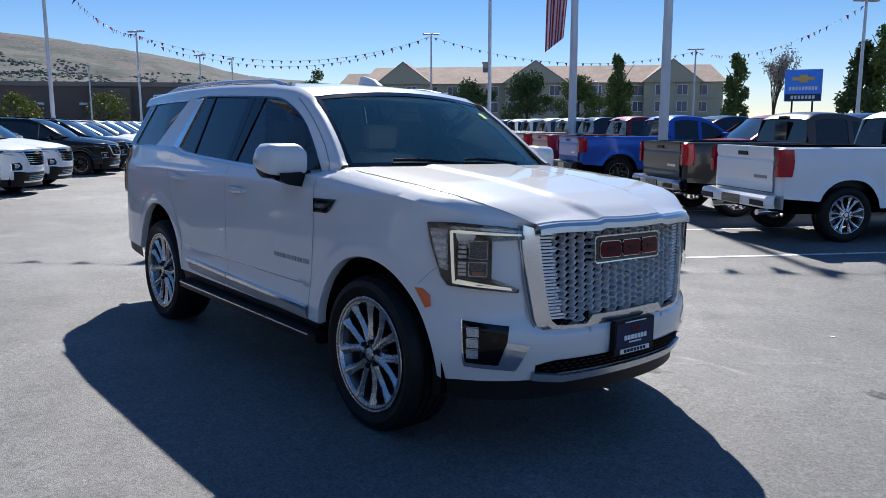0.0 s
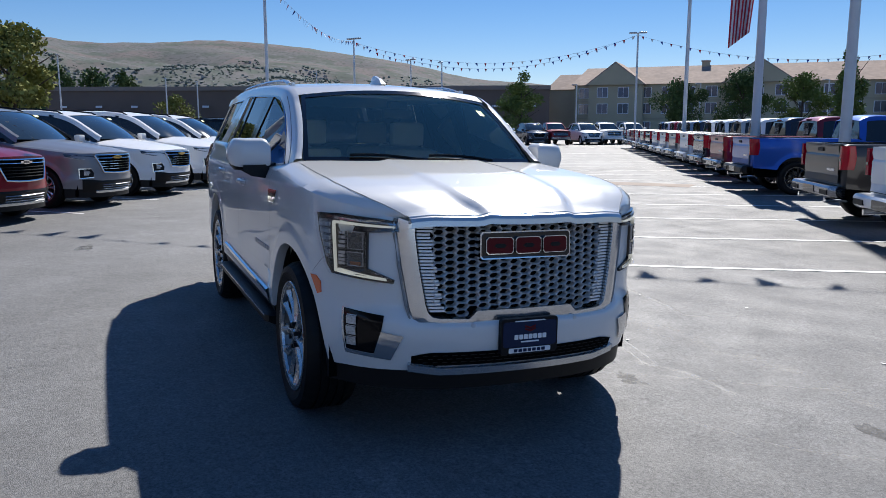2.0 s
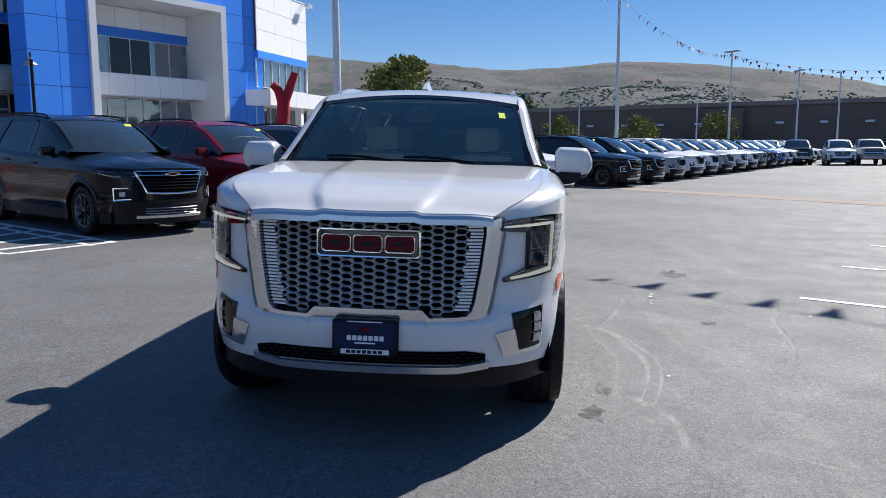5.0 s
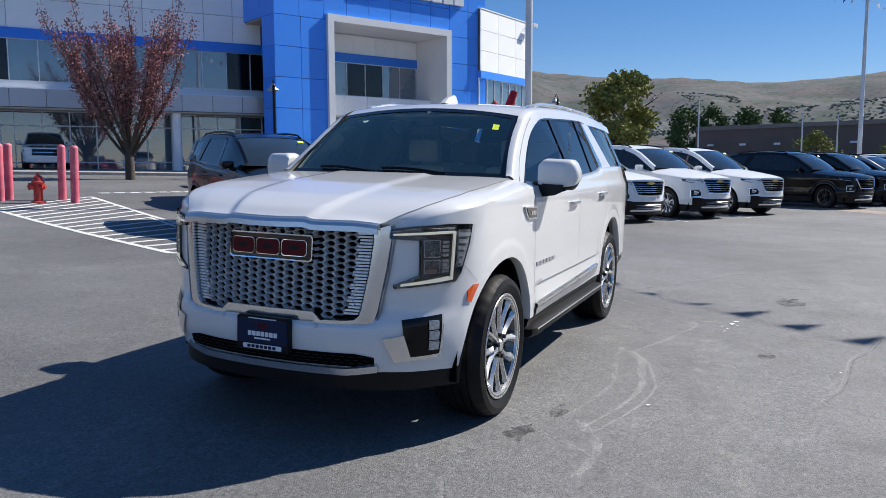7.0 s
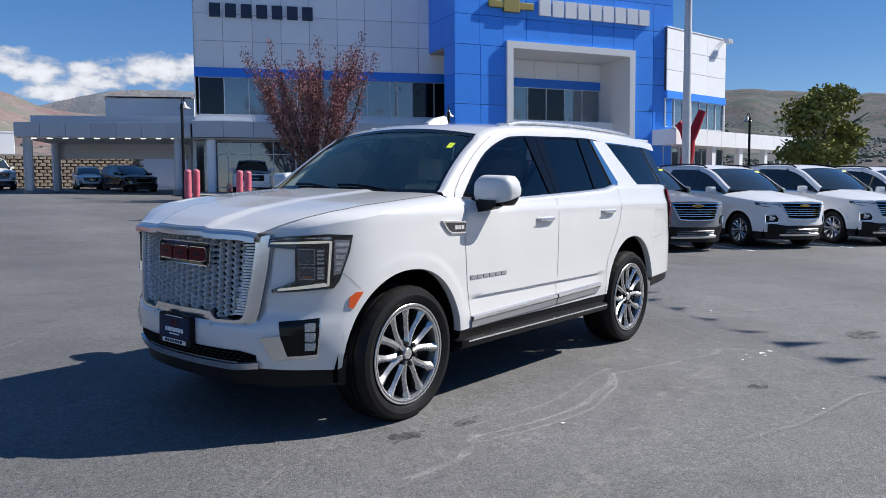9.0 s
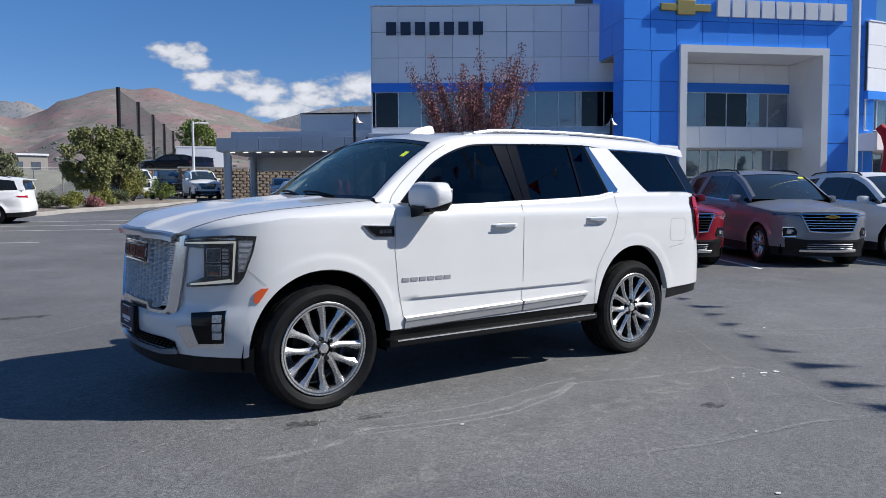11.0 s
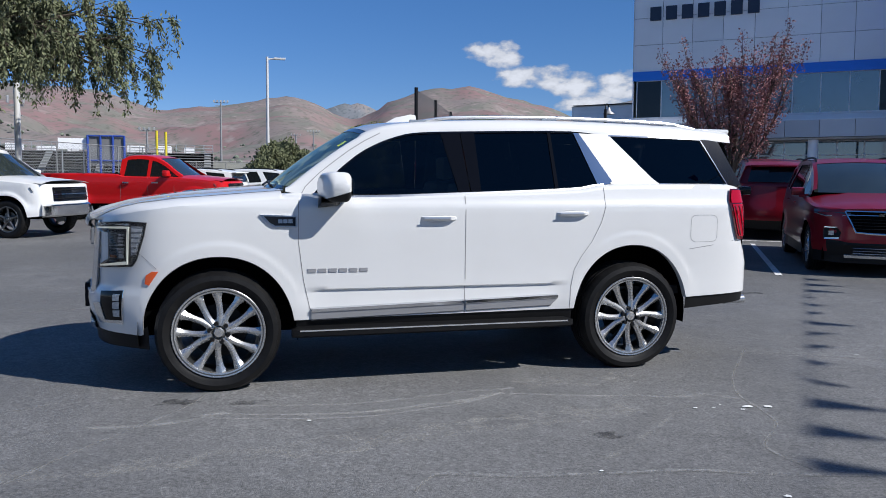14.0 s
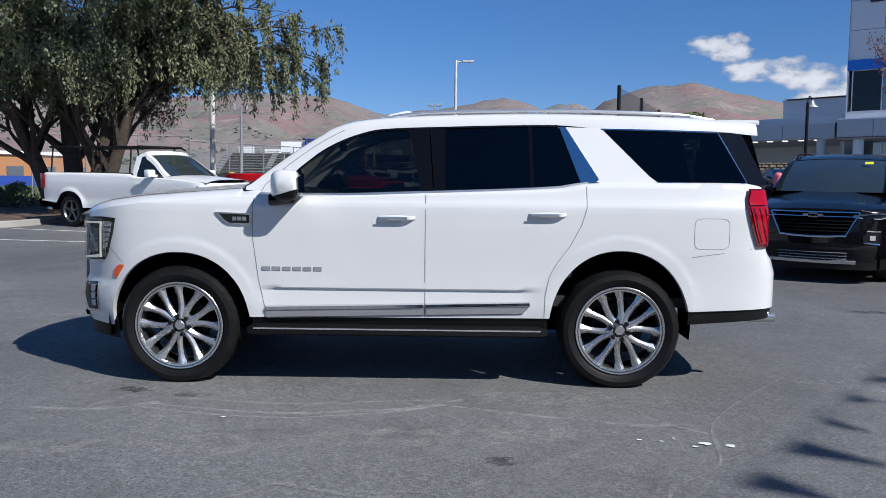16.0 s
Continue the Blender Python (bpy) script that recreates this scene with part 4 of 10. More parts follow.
        bar_row("badge_bar", M_CHROME, bd, 3, 0.41, 0.51, 1.147, 1.173, lambda x, z: (SUV.at(SUV.s_at_x(x), z, 0.015, side), SUV.out(SUV.s_at_x(x), side)), 0.15, 0.002)
        # lettering on the front door, as bars
        bar_row("door_bar", M_GREYMOULD, car, 6, 0.60, 1.03, 0.806, 0.832, lambda x, z: (SUV.at(SUV.s_at_x(x), z, 0.0, side), SUV.out(SUV.s_at_x(x), side)), 0.22, 0.005)
        # marker lamp
        bm = bmesh.new()
        P = [(-0.445, 0.80), (-0.405, 0.828), (-0.362, 0.828), (-0.425, 0.735), (-0.452, 0.745)]
        SUV.patch(bm, [(SUV.s_at_x(x), z) for x, z in P[::-1]], 0.006, 0.02, side)
        part("side_marker", bm, M_AMBER, car, "orange side marker")
        # mirror: painted cap over a black housing on a short arm
        def mirror_shell(y0, y1, z_mid, half_z, half_x, grow):
            rows = []
            for i in range(13):
                u = i / 12
                round_off = 1 - 0.72 * max(0, (u - 0.80) / 0.20) ** 2 - 0.30 * max(0, (0.16 - u) / 0.16) ** 2
                hz = half_z * round_off * lerp(1.0, 0.94, u) + grow
                hx = half_x * (1 - 0.45 * max(0, (u - 0.6) / 0.4) ** 2) + grow
                ring = []
                for j in range(28):
                    a = 2 * math.pi * j / 28
                    cx = math.copysign(abs(math.cos(a)) ** 0.55, math.cos(a))
                    cz = math.copysign(abs(math.sin(a)) ** 0.55, math.sin(a))
                    ring.append((0.790 + 0.035 * u + hx * cx * (1.15 if cx < 0 else 0.85), side * lerp(y0, y1, u), z_mid + hz * cz))
                rows.append(ring)
            shell = bmesh.new()
            vv = loft(shell, rows, close=True, flip=side < 0)
            shell.faces.new(vv[-1] if side < 0 else vv[-1][::-1])
            shell.faces.new(vv[0][::-1] if side < 0 else vv[0])
            return shell
        bm = mirror_shell(0.965, 1.205, 1.392, 0.104, 0.094, 0.0)
        mr = part("door_mirror", bm, M_TRIM, car, "white door mirror with a black housing and foot", smooth=True, angle=50)
        bm = mirror_shell(0.962, 1.208, 1.392, 0.104, 0.094, 0.003)
        for at, way in (((0.79, 0, 1.338), (-0.30, 0, 1.0)),):
            bmesh.ops.bisect_plane(bm, geom=bm.verts[:] + bm.edges[:] + bm.faces[:], plane_co=at, plane_no=way, clear_inner=True)
        part("mirror_cap", bm, M_PEARL, mr, "white painted mirror cap", smooth=True, angle=50)
        bm = bmesh.new()
        loft(bm, [[(0.695, side * 0.925, 1.262), (0.860, side * 0.925, 1.300), (0.860, side * 0.925, 1.352), (0.705, side * 0.925, 1.345)],
                  [(0.680, side * 1.00, 1.250), (0.825, side * 1.00, 1.268), (0.825, side * 1.00, 1.335), (0.685, side * 1.00, 1.335)],
                  [(0.680, side * 1.08, 1.262), (0.795, side * 1.08, 1.272), (0.795, side * 1.08, 1.33), (0.685, side * 1.08, 1.33)],
                  [(0.690, side * 1.13, 1.290), (0.785, side * 1.13, 1.292), (0.785, side * 1.13, 1.33), (0.690, side * 1.13, 1.33)]], close=True, flip=side < 0)
        part("mirror_foot", bm, M_TRIM, mr, smooth=True, angle=60)
        bm = bmesh.new()
        slab(bm, [(0.899, side * y, z) for y, z in ((0.97, 1.325), (1.17, 1.335), (1.18, 1.45), (0.98, 1.47))][::side], [Vector((1, 0, 0))] * 4, 0.004)
        part("mirror_glass", bm, M_MIRROR, mr)

    # radiator grille
    def face(y, z, off=0.0):
        t = (z - 0.65) / 0.5
        return Vector((-0.888 + 0.26 * y * y + 0.03 * t - off, y, z))
    fwd = Vector((-1, 0, 0))
    outer = [(0.646, 1.150), (0.654, 1.09), (0.632, 0.92), (0.598, 0.72), (0.580, 0.662), (0.540, 0.634), (0.47, 0.628), (0.29, 0.624), (0.25, 0.624), (0.0, 0.624)]
    inner = [(0.552, 1.128), (0.556, 1.08), (0.538, 0.92), (0.506, 0.735), (0.494, 0.697), (0.470, 0.676), (0.43, 0.670), (0.292, 0.666), (0.255, 0.704), (0.0, 0.706)]
    def hw(z):
        return float(np.interp(z, [0.66, 0.68, 0.70, 0.735, 0.92, 1.08, 1.128], [0.45, 0.475, 0.494, 0.506, 0.538, 0.556, 0.552]))
    bm = bmesh.new()
    for side in (1, -1):
        a = [face(side * y, z, -0.02) for y, z in outer]
        b = [face(side * y, z, 0.014) for y, z in [(o[0] * 0.985, o[1] + 0.002) for o in outer]]
        mid = [face(side * lerp(o[0], i[0], 0.5), lerp(o[1], i[1], 0.5), 0.030) for o, i in zip(outer, inner)]
        c = [face(side * (i[0] + 0.012), i[1] - 0.004, 0.030) for i in inner[:-1]] + [face(0, inner[-1][1] - 0.004, 0.030)]
        d = [face(side * i[0], i[1] + 0.002, -0.02) for i in inner]
        loft(bm, [a, b, mid, c, d], flip=side > 0)
    gframe = part("grille_frame", bm, M_FRAMEG, car, "broad bright chrome grille frame", smooth=True, angle=24)
    for side in (1, -1):
        bm = bmesh.new()
        tube(bm, [face(side * (y + 0.004), z, 0.006) for y, z in outer], 0.006, 6)
        part("frame_joint", bm, M_GROOVE, gframe)
    # strip under the bonnet edge
    bm = bmesh.new()
    rows = []
    for i in range(33):
        t = -1 + i / 16
        q = suv_hood(t * 0.995, 0)
        rows.append([q + Vector((0.01, 0, -0.056)), q + Vector((-0.030, 0, -0.053)), q + Vector((-0.027, 0, -0.026)), q + Vector((-0.016, 0, -0.010)), q + Vector((0.0, 0, -0.003))])
    loft(bm, rows, flip=True)
    part("bonnet_edge_trim", bm, M_SATINC, car, "chrome strip along the bonnet edge", smooth=True, angle=25)
    bm = bmesh.new()
    rows = []
    for i in range(13):
        z = lerp(0.655, 1.14, i / 12)
        rows.append([face(hw(z) * 1.04 * (-1 + j / 8), z, -0.028) for j in range(17)])
    loft(bm, rows)
    part("grille_back", bm, M_DARK, car)
    # honeycomb
    bm = bmesh.new()
    hexo = [(0.0350, 0.0), (0.0205, 0.0164), (-0.0205, 0.0164), (-0.0350, 0.0), (-0.0205, -0.0164), (0.0205, -0.0164)]
    for c in range(-10, 11):
        for r in range(15):
            y = c * 0.0555
            z = 0.688 + r * 0.0328 + (0.0164 if c % 2 else 0.0)
            if z > 1.125 or abs(y) > hw(z) - (0.062 if z > 0.72 else 0.040) or (abs(y) < 0.262 and 0.965 < z < 1.078):
                continue
            if z < 0.715 and abs(y) < 0.30:
                continue
            rows = []
            for q, off in ((1.0, -0.012), (1.0, 0.010), (0.92, 0.015), (0.82, 0.010), (0.78, -0.024)):
                rows.append([face(y + math.copysign(max(0.0, abs(a) - 0.0328 * (1 - q) * 0.75), a), z + b * q, off) for a, b in hexo])
            loft(bm, rows, close=True, flip=True)
    for side in (1, -1):
        for r in range(27):
            z = 0.700 + r * 0.0162
            e = hw(z) - 0.004
            w = 0.074 if r % 4 in (0, 1) else 0.062
            pts = [face(side * e, z - 0.005, 0.008), face(side * (e - w), z - 0.005, 0.008), face(side * (e - w), z + 0.005, 0.008), face(side * e, z + 0.005, 0.008)]
            slab(bm, pts if side < 0 else pts[::-1], [fwd] * 4, 0.02)
    part("grille_mesh", bm, M_MESHC, car, "silver honeycomb grille mesh")
    # emblem: three red blocks in bright frames
    bm = bmesh.new()
    def plate(y0, y1, z0, z1, off, th):
        pts = []
        c = 0.012
        for y, z in ((y0 + c, z0), (y1 - c, z0), (y1, z0 + c), (y1, z1 - c), (y1 - c, z1), (y0 + c, z1), (y0, z1 - c), (y0, z0 + c)):
            pts.append(face(y, z, off))
        slab(bm, pts[::-1], [fwd] * 8, th)
    plate(-0.255, 0.255, 0.952, 1.088, 0.034, 0.05)
    em = part("emblem", bm, M_CHROME, car, "chrome-framed emblem plate with three dark red blocks")
    bm = bmesh.new()
    plate(-0.2475, 0.2475, 0.9585, 1.0815, 0.037, 0.02)
    part("emblem_field", bm, M_GLOSSB, em)
    for y0, y1 in ((-0.228, -0.083), (-0.072, 0.072), (0.083, 0.228)):
        bm = bmesh.new()
        plate(y0, y1, 0.978, 1.062, 0.042, 0.02)
        part("emblem_block_edge", bm, M_CHROME, em)
        bm = bmesh.new()
        plate(y0 + 0.0035, y1 - 0.0035, 0.9815, 1.0585, 0.0445, 0.02)
        blk = part("emblem_block", bm, M_BADGE, em)
        bm = bmesh.new()
        plate(y0 + 0.040, y1 - 0.040, 1.010, 1.030, 0.0462, 0.004)
        part("emblem_slot", bm, M_TRIM, em)
    # dealer plate
    bm = bmesh.new()
    def pl(y0, y1, z0, z1, x, th, c=0.01):
        slab(bm, [Vector((x + 0.02 * (z - 0.57), y, z)) for y, z in ((y0 + c, z0), (y1 - c, z0), (y1, z0 + c), (y1, z1 - c), (y1 - c, z1), (y0 + c, z1), (y0, z1 - c), (y0, z0 + c))][::-1], [fwd] * 8, th)
    pl(-0.160, 0.160, 0.482, 0.660, -0.955, 0.03)
    dp = part("number_plate_frame", bm, M_PLATEF, car, "dark blue dealer plate in a black frame")
    bm = bmesh.new()
    pl(-0.150, 0.150, 0.518, 0.645, -0.958, 0.01)
    part("plate_sheet", bm, M_PLATE, dp)
    for i in range(7):
        bm = bmesh.new()
        y = -0.092 + 0.0265 * i
        pl(y, y + 0.021, 0.556, 0.580, -0.9605, 0.004, 0.002)
        part("plate_bar", bm, M_PWHITE, dp)
    bm = bmesh.new()
    pl(-0.085, 0.085, 0.645, 0.650, -0.9605, 0.004, 0.001)
    pl(-0.05, 0.05, 0.540, 0.547, -0.9605, 0.004, 0.001)
    part("plate_rule", bm, M_PWHITE, dp)
    bm = bmesh.new()
    pl(-0.118, 0.118, 0.489, 0.513, -0.9605, 0.004, 0.003)
    part("plate_strip", bm, M_PWHITE, dp)
    for i in range(7):
        bm = bmesh.new()
        y = -0.085 + 0.026 * i
        pl(y, y + 0.020, 0.493, 0.509, -0.962, 0.003, 0.002)
        part("strip_bar", bm, M_PLATE, dp)
    bm = bmesh.new()
    for dz in (0.0, 0.014):
        for sg in (1, -1):
            slab(bm, [Vector((-0.960, y, z)) for y, z in ((0, 0.592 + dz), (sg * 0.03, 0.604 + dz), (sg * 0.03, 0.613 + dz), (0, 0.602 + dz))][::-sg], [fwd] * 4, 0.003)
    part("plate_sign", bm, M_BADGE, dp)
    # lower intake, skid strip
    # flat near-black sheet stands for the shaded hollow of the intake
    bm = bmesh.new()
    rows = []
    for i in range(25):
        y = -0.585 + 1.17 * i / 24
        s = SUV.s_at_y(abs(y))
        sd = 1 if y >= 0 else -1
        k = 0.0 if abs(y) < 0.5 else (abs(y) - 0.5) / 0.085 * 0.02
        rows.append([SUV.at(s, 0.428, 0.004, sd), SUV.at(s, 0.500 - k, 0.004, sd)])
    loft(bm, rows, flip=True)
    part("lower_intake", bm, M_DARK, car, "black lower intake")
    bm = bmesh.new()
    for i in range(24):
        for k in range(3):
            y = -0.56 + 1.12 * (i + 0.5 * (k % 2)) / 24
            s = SUV.s_at_y(abs(y))
            sd = 1 if y >= 0 else -1
            c = SUV.at(s, 0.446 + 0.018 * k, 0.006, sd)
            slab(bm, [c + Vector((0, -0.018, -0.002)), c + Vector((0, -0.018, 0.002)), c + Vector((0, 0.018, 0.002)), c + Vector((0, 0.018, -0.002))], [fwd] * 4, 0.004)
    part("intake_mesh", bm, M_TRIM, car)
    bm = bmesh.new()
    rows = []
    for i in range(25):
        y = -0.60 + 1.20 * i / 24
        s = SUV.s_at_y(abs(y))
        sd = 1 if y >= 0 else -1
        z = 0.378 + (0.022 if abs(y) > 0.45 else 0.0) * (abs(y) - 0.45) / 0.15
        o = 0.02
        rows.append([SUV.at(s, z, o - 0.035, sd), SUV.at(s, z + 0.004, o + 0.004, sd), SUV.at(s, z + 0.040, o + 0.004, sd), SUV.at(s, z + 0.048, o - 0.02, sd)])
    loft(bm, rows, flip=True)
    part("skid_strip", bm, M_SKID, car, "satin chrome strip along the bumper", smooth=True, angle=30)
    for y in (-0.29, 0.29):
        bm = bmesh.new()
        lathe(bm, [(0.0, -0.006), (0.011, -0.005), (0.0125, 0.004)], 12)
        c = SUV.at(SUV.s_at_y(abs(y)), 0.632, 0.0, 1 if y > 0 else -1)
        bmesh.ops.transform(bm, matrix=Matrix.Translation(c) @ pose(0, 0, 0, 0, 0, -90), verts=bm.verts)
        part("parking_sensor", bm, M_SHADEP, car)
    # headlamps and fog lamps
    for side in (-1, 1):
        y2s = SUV.s_at_y
        A = y2s(0.650)
        B = SUV.s_at_x(-0.43)
        H = B - A
        def hl(u, z, off=0.0):
            return SUV.at(A + u * H, z, off + 0.012, side)
        def hpatch(bm, pts, off, th, mi=0):
            P = densify(pts, 0.06)
            P = P if side > 0 else P[::-1]
            slab(bm, [hl(u, z, off) for u, z in P], [SUV.out(A + u * H, side) for u, z in P], th, mi)
        bm = bmesh.new()
        hpatch(bm, [(0.0, 1.085), (0.0, 1.132), (0.25, 1.146), (0.7, 1.158), (1.0, 1.152), (0.96, 1.06), (0.84, 0.90), (0.77, 0.858), (0.05, 0.832), (0.04, 0.850), (0.33, 0.900), (0.33, 1.075)][::-1], 0.0, 0.05)
        hd = part("headlamp", bm, M_GLOSSB, car, "dark headlamp with a bright C-shaped strip")
        bm = bmesh.new()
        for poly in ([(0.04, 1.102), (0.04, 1.110), (0.62, 1.122), (0.725, 1.122), (0.725, 1.110), (0.55, 1.108)],
                     [(0.720, 1.106), (0.728, 1.122), (0.747, 1.118), (0.712, 0.872), (0.692, 0.882)],
                     [(0.12, 0.846), (0.13, 0.857), (0.665, 0.890), (0.712, 0.872), (0.60, 0.866)]):
            hpatch(bm, poly[::-1], 0.010, 0.012)
        part("lamp_strip", bm, M_DRL, hd, "glowing white strip")
        # chrome ledge over the strip
        bm = bmesh.new()
        hpatch(bm, [(0.03, 1.116), (0.03, 1.122), (0.25, 1.134), (0.74, 1.142), (0.74, 1.130), (0.30, 1.122)][::-1], 0.005, 0.010)
        part("lamp_ledge", bm, M_LAMP, hd, "silvered ledge above the strip")
        # stacked projector modules, each a bezel round a dark lens
        for z0, z1 in ((0.990, 1.078), (0.908, 0.978)):
            bm = bmesh.new()
            for p in ([(0.370, z0), (0.370, z1), (0.378, z1), (0.378, z0)], [(0.545, z0), (0.548, z1), (0.556, z1), (0.553, z0)],
                      [(0.370, z1 - 0.005), (0.370, z1), (0.552, z1), (0.552, z1 - 0.005)], [(0.370, z0), (0.370, z0 + 0.005), (0.552, z0 + 0.005), (0.552, z0)]):
                hpatch(bm, p[::-1], 0.009, 0.014)
            bez = part("lamp_unit", bm, M_LAMP, hd, "bright bezel of a projector module")
            bm = bmesh.new()
            hpatch(bm, [(0.382, z0 + 0.008), (0.382, z1 - 0.008), (0.542, z1 - 0.008), (0.540, z0 + 0.008)][::-1], 0.006, 0.010)
            part("lamp_lens_block", bm, M_LENSD, bez)
            for q in range(4):
                z = lerp(z0, z1, (q + 0.2) / 4)
                bm = bmesh.new()
                hpatch(bm, [(0.575, z), (0.577, z + 0.014), (0.655, z + 0.014), (0.653, z)][::-1], 0.012, 0.016)
                part("lamp_cube", bm, M_LAMP, bez)
        bm = bmesh.new()
        hpatch(bm, [(0.40, 0.908), (0.40, 0.930), (0.52, 0.930), (0.52, 0.908)][::-1], 0.008, 0.006)
        part("indicator", bm, M_AMBERD, hd)
        # corner beyond the strip: stepped reflectors
        bm = bmesh.new()
        hpatch(bm, [(0.765, 0.93), (0.775, 1.126), (0.955, 1.126), (0.925, 1.05), (0.845, 0.94)][::-1], 0.004, 0.010)
        cr = part("lamp_reflector", bm, M_LAMP, hd, "silvered corner reflector")
        for q in range(5):
            z = 0.955 + 0.034 * q
            e = 0.835 + 0.026 * q
            bm = bmesh.new()
            hpatch(bm, [(0.785, z), (0.787, z + 0.020), (e + 0.012, z + 0.020), (e, z)][::-1], 0.009, 0.008)
            part("corner_lamp", bm, M_CORNER, cr)
        # clear outer lens
        bm = bmesh.new()
        P = densify([(0.0, 1.085), (0.0, 1.132), (0.25, 1.146), (0.7, 1.158), (1.0, 1.152), (0.96, 1.06), (0.84, 0.90), (0.77, 0.858), (0.05, 0.832), (0.04, 0.850), (0.33, 0.900), (0.33, 1.075)], 0.06)
        bm.faces.new([bm.verts.new(hl(u, z, 0.018)) for u, z in P])
        facing(bm, (-0.7, side * 0.7, 0.05))
        lens = part("clear_lens", bm, M_LENS, hd, "clear outer lens")
        lens.visible_shadow = False
        # fog lamp recess
        A2, B2 = y2s(0.70), SUV.s_at_x(-0.60)
        H2 = B2 - A2
        def fgrid(bm, left, right, off):
            e = lambda u, z: (A2 + u * H2, z)
            patch_grid(SUV, bm, [e(*p) for p in left], [e(*p) for p in right], off, side=side)
        bm = bmesh.new()
        fgrid(bm, ((0.24, 0.482), (0.07, 0.600)), ((0.93, 0.490), (0.97, 0.600)), 0.004)
        fgrid(bm, ((0.07, 0.600), (0.03, 0.676)), ((0.97, 0.600), (1.00, 0.695)), 0.004)
        fg = part("fog_lamp", bm, M_PILLAR, car, "black fog lamp recess with chrome bracket", smooth=True)
        for k in range(3):
            z = 0.515 + k * 0.053
            bm = bmesh.new()
            fgrid(bm, ((0.64, z), (0.645, z + 0.041)), ((0.88, z), (0.90, z + 0.041)), 0.012)
            fgrid(bm, ((0.65, z + 0.041), (0.65, z + 0.046)), ((0.89, z + 0.041), (0.89, z + 0.046)), 0.006)
            part("fog_lamp_unit", bm, M_DRLOFF, fg, "clear lamp block")
        bm = bmesh.new()
        fgrid(bm, ((-0.14, 0.462), (-0.40, 0.582)), ((0.24, 0.482), (0.07, 0.600)), 0.010)
        fgrid(bm, ((-0.12, 0.455), (-0.14, 0.462)), ((0.24, 0.462), (0.24, 0.482)), 0.008)
        fgrid(bm, ((0.24, 0.462), (0.24, 0.482)), ((0.95, 0.470), (0.93, 0.490)), 0.008)
        fgrid(bm, ((0.93, 0.478), (1.00, 0.700)), ((0.965, 0.480), (1.03, 0.702)), 0.008)
        part("fog_bracket", bm, M_FRAMEG, fg, "bright chrome bracket")
    # cabin
    bm = bmesh.new()
    box(bm, 0.62, 3.95, -0.84, 0.84, 0.55, 0.62)
    box(bm, 3.80, 3.95, -0.80, 0.80, 0.62, 1.42)
    part("cabin_floor", bm, M_DASH, car)
    bm = bmesh.new()
    rows = []
    for y in (-0.78, -0.4, 0, 0.4, 0.78):
        rows.append([(0.46, y, 1.345), (0.62, y, 1.345), (0.86, y, 1.31), (0.98, y, 1.26), (1.0, y, 1.0), (0.95, y, 0.65)])
    loft(bm, rows)
    part("dashboard", bm, M_DASHL, car, "pale dashboard", smooth=True)
    bm = bmesh.new()
    tube(bm, [(1.12 + 0.05 * math.sin(a), -0.40 + 0.185 * math.cos(a), 1.17 + 0.18 * math.sin(a)) for a in [2 * math.pi * i / 24 for i in range(25)]], 0.016, 6)
    box(bm, 1.08, 1.14, -0.56, -0.24, 1.15, 1.19)
    part("steering_wheel", bm, M_DASH, car)
    for y in (-0.42, 0.42):
        for x in (1.55, 2.50):
            bm = bmesh.new()
            box(bm, x - 0.25, x + 0.30, y - 0.26, y + 0.26, 0.72, 0.92, bevel=0.05)
            box(bm, x + 0.25, x + 0.42, y - 0.25, y + 0.25, 0.85, 1.42, bevel=0.06)
            box(bm, x + 0.34, x + 0.45, y - 0.145, y + 0.145, 1.44, 1.64, bevel=0.045)
            part("seat", bm, M_SEAT, car, "pale leather seat", smooth=True)
    bm = boxes((1.35, 3.9, -0.66, 0.66, 1.80, 1.82))
    part("headliner", bm, M_DASHL, car)
    bm = bmesh.new()
    box(bm, 1.015, 1.04, -0.115, 0.115, 1.650, 1.715, bevel=0.01)
    box(bm, 1.00, 1.06, -0.07, 0.07, 1.715, 1.770, bevel=0.01)
    part("inside_mirror", bm, M_DASH, car)
    # wheels
    for x, z in ((0.0, 0.406), (3.071, 0.406)):
        for side in (-1, 1):
            m = pose(x + 0.015, side * 0.845, z, 0, 0, 0) if side < 0 else pose(x + 0.015, 0.845, z, 0, 25, 180)
            wheel(car, m, 0.417, 0.302, 0.285, 6, M_WHEEL, M_WHEEL, single=True)
    for side in (-1, 1):
        bm = bmesh.new()
        tube(bm, [(4.05, side * 0.76, 0.47), (4.22, side * 0.78, 0.48)], 0.035, 12)
        part("exhaust_tip", bm, M_SKID, car, smooth=True)


M_GREYMOULD = material("grey_moulding", (0.33, 0.33, 0.34), 0.4, 0.3, vary=0.02)
M_LENSD = material("dark_projector_lens", (0.03, 0.035, 0.04), 0.05, 0.0, vary=0.3, scale=40, coat=1.0, spec=0.8)
M_CORNER = material("corner_lens", (0.62, 0.64, 0.66), 0.12, 0.6, vary=0.4, scale=50, coat=1.0)
M_AMBERD = material("dark_amber_lamp", (0.22, 0.07, 0.02), 0.2, vary=0.2, coat=1.0)
M_SKID = material("satin_silver_trim", (0.62, 0.63, 0.64), 0.24, 0.8, vary=0.03)
# white dimmed for the painted handle recesses, also used on the sensors
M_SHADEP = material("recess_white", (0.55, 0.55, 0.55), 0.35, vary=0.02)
M_MIRROR = material("mirror_glass", (0.85, 0.87, 0.88), 0.02, 1.0, vary=0.0)
suv_details(suv, suv_body)

